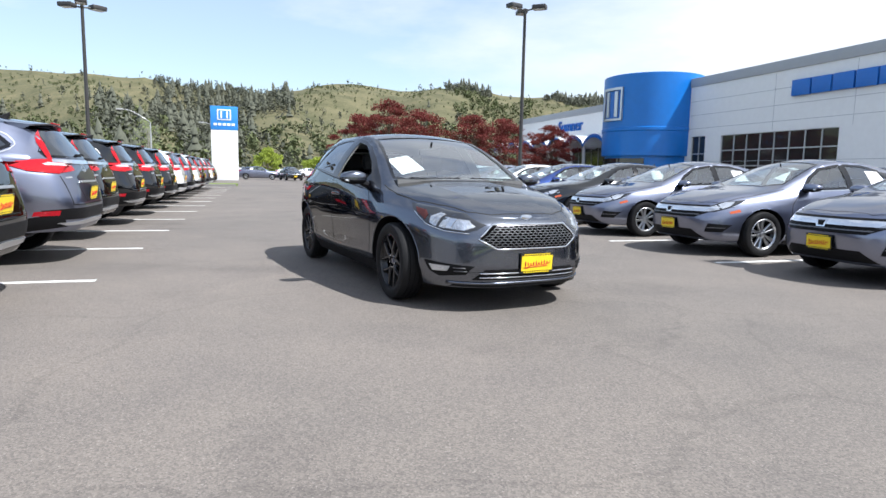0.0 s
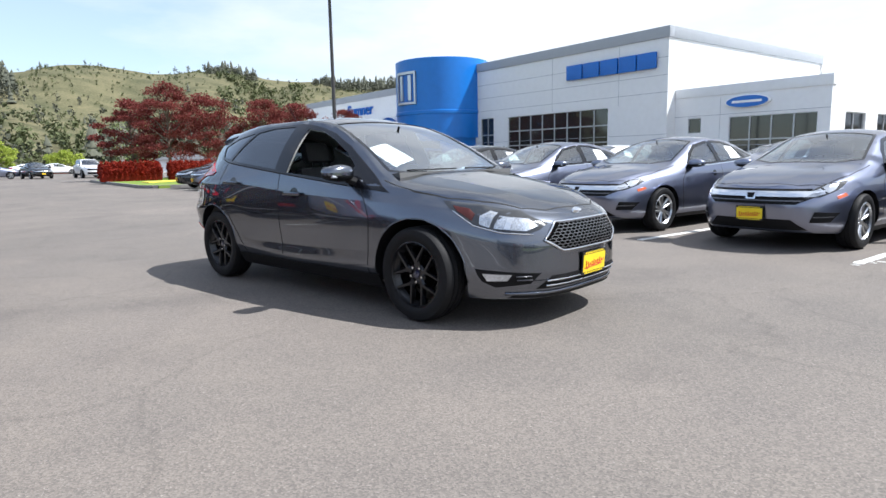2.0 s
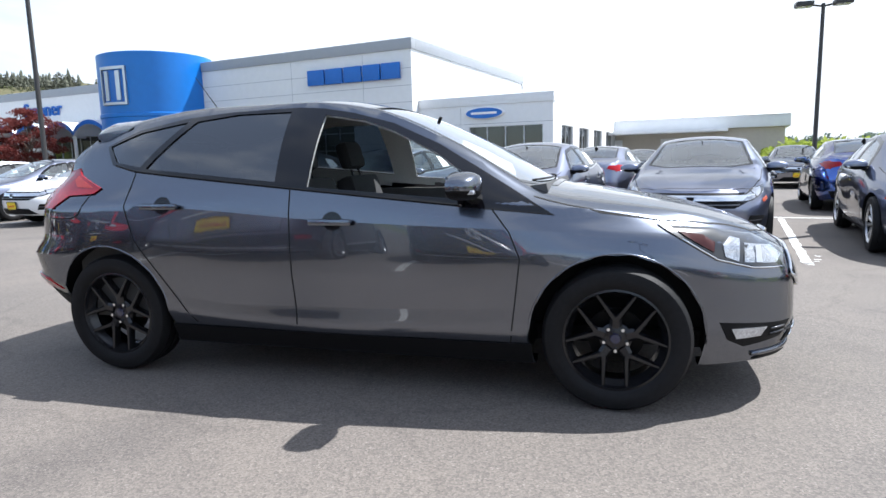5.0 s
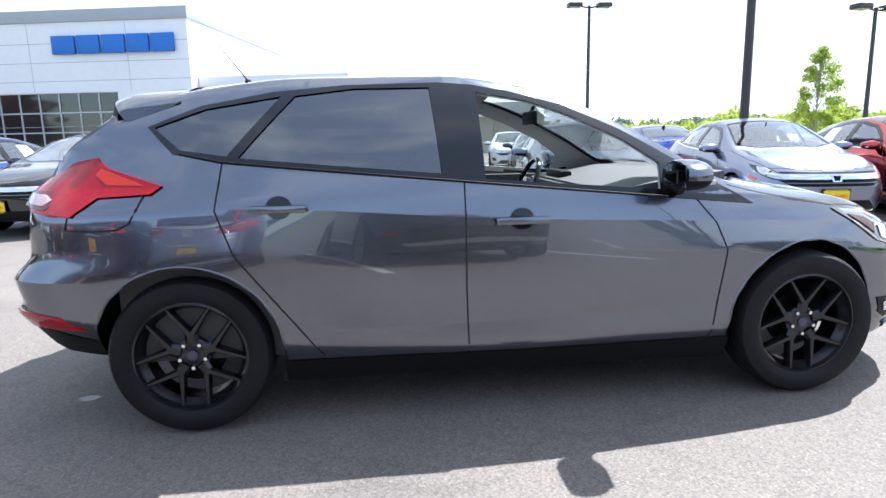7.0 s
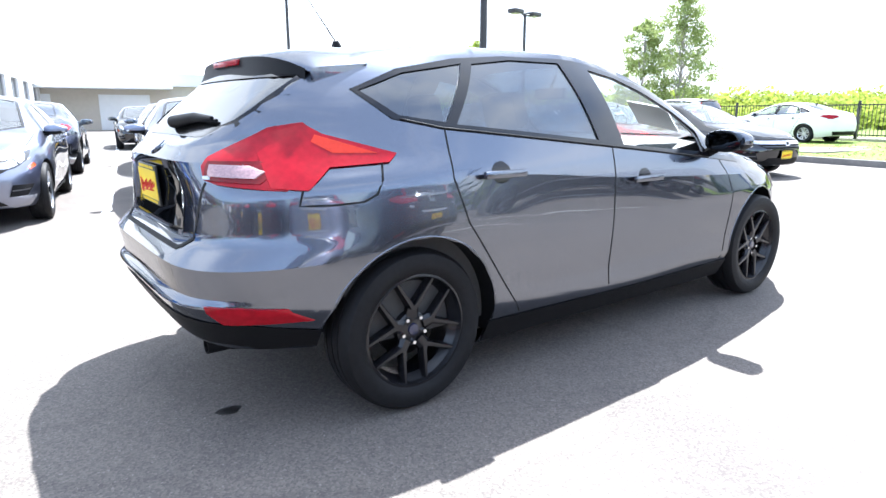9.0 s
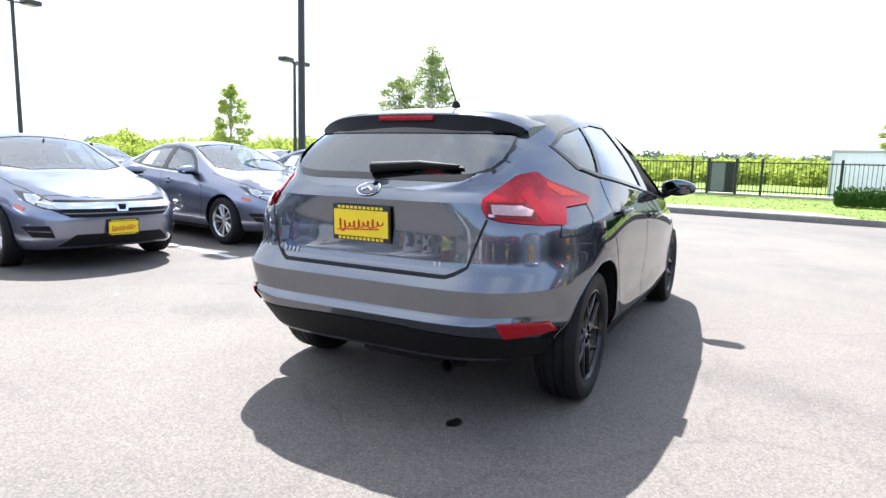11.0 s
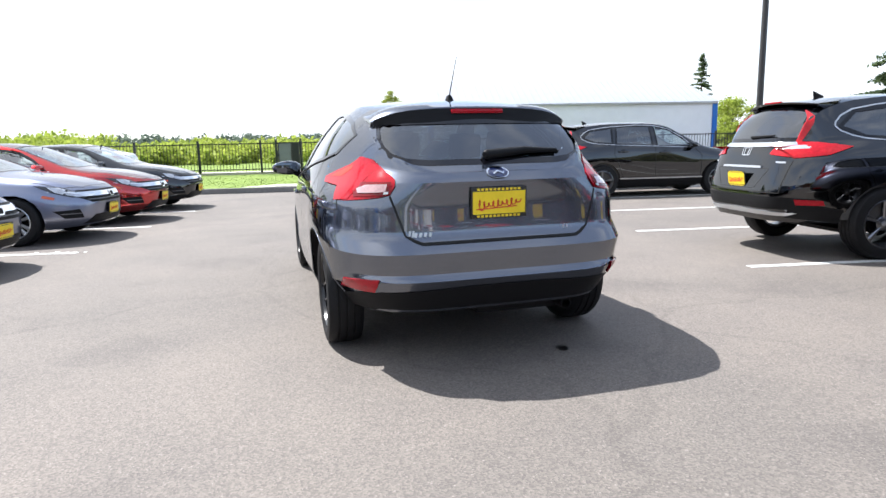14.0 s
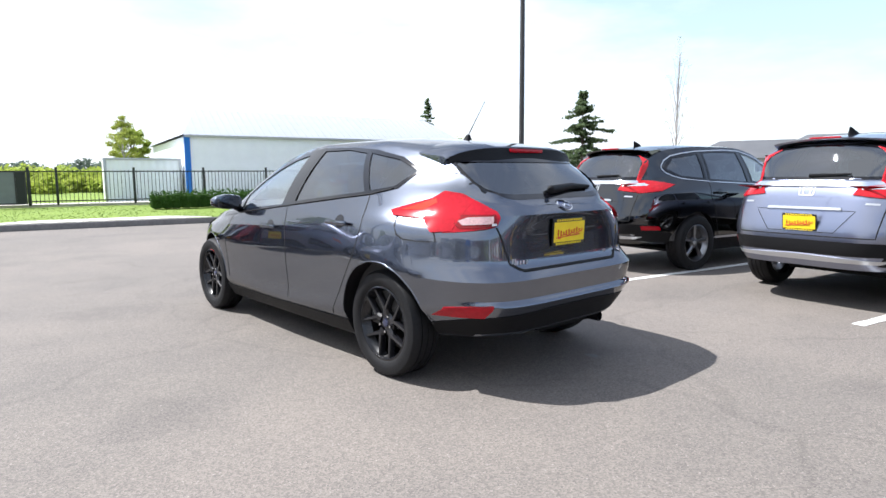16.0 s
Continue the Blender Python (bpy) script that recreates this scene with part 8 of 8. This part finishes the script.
MID = (3.96, -3.96)
for i, (b, d, h, s) in enumerate(((158.9, 47, 5.5, 2.4), (156.0, 45, 6.2, 2.9), (152.9, 47, 5.9, 2.7), (148.2, 47, 5.5, 2.6), (145.2, 50, 5.6, 2.6), (141.0, 52, 5.3, 2.3))):
    broadleaf("maple_tree", "dark red-leaved ornamental maple on the island", at_bearing(MID, b, d), h, s, "maple", 20 + i, 0.08, 40, 250, 0.24, 1.0, "red maples", thick=0.8, squash=0.42)


# ---- trees and buildings beyond the fence ----
BACK = (-5.0, 0.5)
broadleaf("poplar_tree", "tall young tree with sparse fresh leaves", at_bearing((-5.16, -0.3), 27.0, 35), 7.3, 1.8, "pale_leaf", 41, 0.075, 70, 150, 0.12, 1.0, bark="pale_bark", thick=0.5)
broadleaf("poplar_tree", "tall young tree with sparse fresh leaves", at_bearing((-5.16, -0.3), 30.2, 35.5), 5.9, 1.6, "pale_leaf", 42, 0.075, 54, 150, 0.12, 1.0, bark="pale_bark", thick=0.5)
broadleaf("broadleaf_tree", "round tree in bright spring leaf", at_bearing((-4.32, 2.95), -14.8, 50, 0.3), 4.6, 1.5, "spring", 43, 0.12, 24, 170, 0.2)
broadleaf("broadleaf_tree", "round tree in bright spring leaf", at_bearing((-4.32, 2.95), -19.0, 62, 0.3), 3.9, 1.4, "leaf", 44, 0.12, 20, 150, 0.2)
broadleaf("broadleaf_tree", "tree in bright yellow-green spring leaf", at_bearing((-4.9, 1.62), -41.8, 48, 0.0), 4.0, 2.2, "spring", 45, 0.12, 26, 170, 0.2)
broadleaf("broadleaf_tree", "slim tree in pale spring leaf", at_bearing((-5.06, -0.28), -9.6, 42, 0.3), 4.7, 1.0, "gold_leaf", 46, 0.055, 34, 190, 0.2, bark="pale_bark", thick=0.6)
broadleaf("bare_tree", "tall slim tree almost bare of leaves", at_bearing((-4.78, 2.08), -60.8, 36), 8.6, 0.85, "pale_leaf", 47, 0.03, 40, 22, 0.2, bark="pale_bark", thick=0.28)
conifer("fir_tree", "green fir with spreading gappy boughs", at_bearing((-4.56, 2.53), -53.7, 46), 6.9, 3.3, 51, whorls=12)
conifer("fir_tree", "dark green slim fir", at_bearing((-4.56, 2.53), -39.8, 75), 10.4, 2.2, 52, whorls=17)
broadleaf("broadleaf_tree", "low round tree in bright spring leaf", at_bearing((-4.56, 2.53), -48.6, 48), 3.3, 1.7, "spring", 48, 0.12, 26, 200, 0.12)
broadleaf("broadleaf_tree", "young tree in fresh yellow-green leaf", pose(22.1, 27.0, 0), 5.3, 1.35, "spring", 56, 0.075, 40, 150, 0.22, bark="pale_bark", thick=0.6)
# beyond the far end of the aisle
broadleaf("broadleaf_tree", "small tree in bright yellow-green leaf", pose(-89.5, 15.5, 0), 4.3, 2.3, "spring", 49, 0.16, 26, 150, 0.12)
broadleaf("broadleaf_tree", "small tree in bright yellow-green leaf", pose(-93.0, 24.0, 0), 3.0, 2.6, "spring", 50, 0.16, 24, 150, 0.1)
for i, (x, y, h) in enumerate(((-97, 33, 9.0), (-99, 38, 8.2), (-84, -1.0, 7.5))):
    broadleaf("bare_tree", "tall sparse tree just coming into leaf", pose(x, y, 0), h, 1.9, "pale_leaf", 53 + i, 0.07, 40, 60, 0.15, bark="pale_bark", thick=0.5)


def thicket(name, label, material, eye, b0, b1, dist, h, seed, step=0.7, size=0.12, per=260):
    """A run of wild bushes: overlapping clumps of leaves with an uneven top."""
    r = random.Random(seed)
    bm = bmesh.new()
    b = b0
    while b < b1:
        d = dist * r.uniform(0.92, 1.15)
        hh = h * r.uniform(0.6, 1.1)
        c = Vector((eye[0] + d * math.cos(radians(b)), eye[1] + d * math.sin(radians(b)), hh * 0.5))
        leaf_cloud(bm, c, (hh * 0.7, hh * 0.7, hh * 0.55), per, size, r, 0.45)
        b += step * r.uniform(0.6, 1.4)
    return solid(name, bm, material, label, "bushes", kind="stuff")


thicket("wild_bushes", "bright green spring bushes beyond the fence", "spring", BACK, -18, 70, 46, 2.0, 61, 0.5, 0.2, 330)
thicket("wild_bushes", "green bushes beyond the fence", "spring", BACK, -20, 78, 62, 2.5, 62, 0.5, 0.24, 300)
thicket("wild_bushes", "tall pale green bushes beyond the fence", "spring", BACK, 13, 56, 68, 3.7, 64, 0.55, 0.26, 420)
thicket("far_woods", "line of distant woods, haze-pale by colour", "far_wood", BACK, -75, 95, 210, 6.5, 63, 0.35, 0.8, 220)


def gable_house(m, L, w, h, rh, seed):
    hs = thing("house", "grey-sided house with a shingle roof", "house", m, "far houses")
    part("wall", boxes((0, L, 0, w, 0, h)), "house", hs)
    bm = bmesh.new()
    vs = [bm.verts.new(p) for p in ((-0.5, -0.5, h - 0.1), (L + 0.5, -0.5, h - 0.1), (L - w * 0.35, w / 2, h + rh), (w * 0.35, w / 2, h + rh), (L + 0.5, w + 0.5, h - 0.1), (-0.5, w + 0.5, h - 0.1))]
    for q in ((0, 1, 2, 3), (3, 2, 4, 5), (0, 3, 5), (1, 4, 2)):
        bm.faces.new([vs[i] for i in q])
    part("roof", recalc(bm), "roof_grey", hs)
    for i in range(int(L / 3)):
        w_ = part("window", boxes((1 + i * 3, 2.2 + i * 3, -0.06, 0.0, h * 0.45, h * 0.8)), "white_sign", hs)
        part("pane", boxes((1.08 + i * 3, 2.12 + i * 3, -0.075, -0.062, h * 0.45 + 0.08, h * 0.8 - 0.08)), "shop_glass", w_)
    return hs


gable_house(at_bearing((-4.32, 2.95), -63.0, 75, 0, -160), 14, 9, 3.0, 2.0, 1)
gable_house(at_bearing((-4.32, 2.95), -69.5, 68, 0, -160), 13, 9, 3.1, 2.0, 2)
gable_house(at_bearing((-4.32, 2.95), -77.0, 70, 0, -165), 14, 9, 3.0, 2.0, 3)
gable_house(at_bearing((-4.32, 2.95), -50.0, 85, 0, -140), 10, 8, 2.6, 1.8, 4)


# ---- hills ----
def ridge_angle(b):
    """How high the ridge stands over the horizon, by bearing in degrees from 80 to 215."""
    base = curve([(80, 0.5), (100, 2.2), (118, 5.2), (130, 6.6), (137, 7.0), (141, 6.7), (144.5, 7.3), (147, 7.4), (151, 7.8), (154, 7.8), (157, 7.6), (160, 7.95), (163, 8.05), (167, 7.3), (170.5, 6.9), (173, 6.9), (176, 7.0), (179, 7.4), (183, 7.4), (190, 7.3), (200, 6.6), (215, 4.5)])
    return base(b) + 0.15 * noise.noise((b * 0.35, 1.7, 0)) + 0.08 * noise.noise((b * 1.3, 4.1, 0))


def hill_point(b, t):
    """Foot of the slope at t = 0, crest at t = 1, the far side beyond."""
    d = 190 + 560 * t
    crest = 750 * math.tan(radians(ridge_angle(b)))
    f = (t ** 1.25 if t <= 1 else 1 - (t - 1) * 0.6)
    z = crest * f + (14 * noise.noise((b * 0.14, t * 2.2, 7)) + 5 * noise.noise((b * 0.5, t * 6, 2))) * min(1, t * 2) * (1 if t < 0.97 else 0.3)
    return Vector((2 + d * math.cos(radians(b)), -3 + d * math.sin(radians(b)), z - 1))


def hills():
    bm = bmesh.new()
    nb, nt = 150, 26
    g = [[bm.verts.new(hill_point(78 + 140 * i / nb, 1.5 * j / nt)) for j in range(nt + 1)] for i in range(nb + 1)]
    for i in range(nb):
        for j in range(nt):
            bm.faces.new((g[i][j], g[i + 1][j], g[i + 1][j + 1], g[i][j + 1]))
    solid("hillside", recalc(bm), "hill", "logged hillside with patchy scrub", "hill", kind="structure")
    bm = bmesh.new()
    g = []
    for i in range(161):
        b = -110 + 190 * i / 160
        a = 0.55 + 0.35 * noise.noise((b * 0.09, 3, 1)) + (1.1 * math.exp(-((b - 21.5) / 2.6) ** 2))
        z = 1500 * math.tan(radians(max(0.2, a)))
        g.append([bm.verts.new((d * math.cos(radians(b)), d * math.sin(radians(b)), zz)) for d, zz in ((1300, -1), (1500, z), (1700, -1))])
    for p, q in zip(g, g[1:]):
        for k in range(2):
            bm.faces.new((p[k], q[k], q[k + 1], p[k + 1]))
    solid("distant_ridge", recalc(bm), "far_hill", "low ridge on the horizon, coloured blue-green for haze", "hill", kind="structure")


hills()


def hill_trees(name, label, material, count, seed, where, h0, h1, shape):
    """Trees on the slope, too many to count: small cones or clumps of needles and leaves."""
    r = random.Random(seed)
    bm = bmesh.new()
    made = 0
    while made < count:
        b, t = r.uniform(84, 210), r.random() ** 0.8 * 1.0
        if r.random() > where(b, t):
            continue
        made += 1
        p = hill_point(b, t)
        h = r.uniform(h0, h1) * (1.0 if shape == "cone" and dense(b, t) else 0.8)
        if shape == "cone":
            for k in range(4):
                z0 = h * (0.10 + 0.22 * k)
                w = h * 0.31 * (1 - 0.2 * k) * r.uniform(0.7, 1.2)
                top = bm.verts.new(p + Vector((r.uniform(-0.3, 0.3), r.uniform(-0.3, 0.3), z0 + h * 0.34)))
                a0 = r.uniform(0, 6)
                ring = [bm.verts.new(p + Vector((math.cos(a0 + a) * w * r.uniform(0.6, 1.2), math.sin(a0 + a) * w * r.uniform(0.6, 1.2), z0 - h * 0.03 * r.random()))) for a in (0, 1.05, 2.1, 3.14, 4.2, 5.25)]
                for i in range(6):
                    bm.faces.new((ring[i], ring[(i + 1) % 6], top))
        else:
            wide_, many, leaf_ = (0.26, 34, 0.10) if shape == "spire" else (0.45, 26, 0.16)
            leaf_cloud(bm, p + Vector((0, 0, h * 0.5)), (h * wide_, h * wide_, h * 0.55), many, h * leaf_, r, 0.25)
    solid(name, bm, material, label, "trees", kind="stuff")


def dense(b, t):
    """Where the uncut forest stands on the slope."""
    b += 1.6 * noise.noise((b * 0.8, t * 7, 3))
    t += 0.10 * noise.noise((b * 0.9, 1, 8))
    if 167.3 < b < 171.8 and t > 0.45 or 171 < b < 178.5 and 0.25 < t < 0.97 or 149 < b < 153.3 and t > 0.8 or 136 < b < 143.6 and t > 0.72:
        return True
    return t < 0.22 and noise.noise((b * 0.4, t * 3, 9)) > 0.05 or b > 179 and t < 0.5 and noise.noise((b * 0.3, t * 3, 9)) > 0.15


def dark_patch(b, t):
    return 0.9 if dense(b, t) else 0.10 if t > 0.95 and noise.noise((b * 0.5, 0, 5)) > 0.2 else 0.035 if t < 0.5 else 0.010


hill_trees("hill_firs", "dark firs on the logged hillside", "hill_fir", 700, 71, dark_patch, 4.0, 13.0, "cone")
hill_trees("hill_woods", "dark mixed woods on the hillside", "hill_fir", 4200, 74, dark_patch, 4.0, 12.5, "spire")
hill_trees("hill_scrub", "green scrub on the hillside", "valley", 6500, 72, lambda b, t: 0.9 if noise.noise((b * 0.2, t * 4, 21)) > 0.05 and t < 0.85 else 0.25, 1.5, 4.5, "clump")
hill_trees("valley_trees", "fresh green broadleaf trees low on the hillside", "valley", 1500, 73, lambda b, t: 0.9 if t < 0.30 or (145 < b < 152 and 0.35 < t < 0.78) else 0, 5, 10, "clump")

# low pale-roofed buildings under the maples
for b, d, L in ((157.2, 88, 7), (152.6, 86, 10), (149.2, 92, 9)):
    h_ = gable_house(at_bearing((3.96, -3.96), b, d, 0, b - 90), L, 8, 1.7, 0.9, 5)
    h_.children[1].data.materials[0] = M["shed_white"]
    tagged(h_, "low shed with a pale metal roof", "shed", "far sheds")
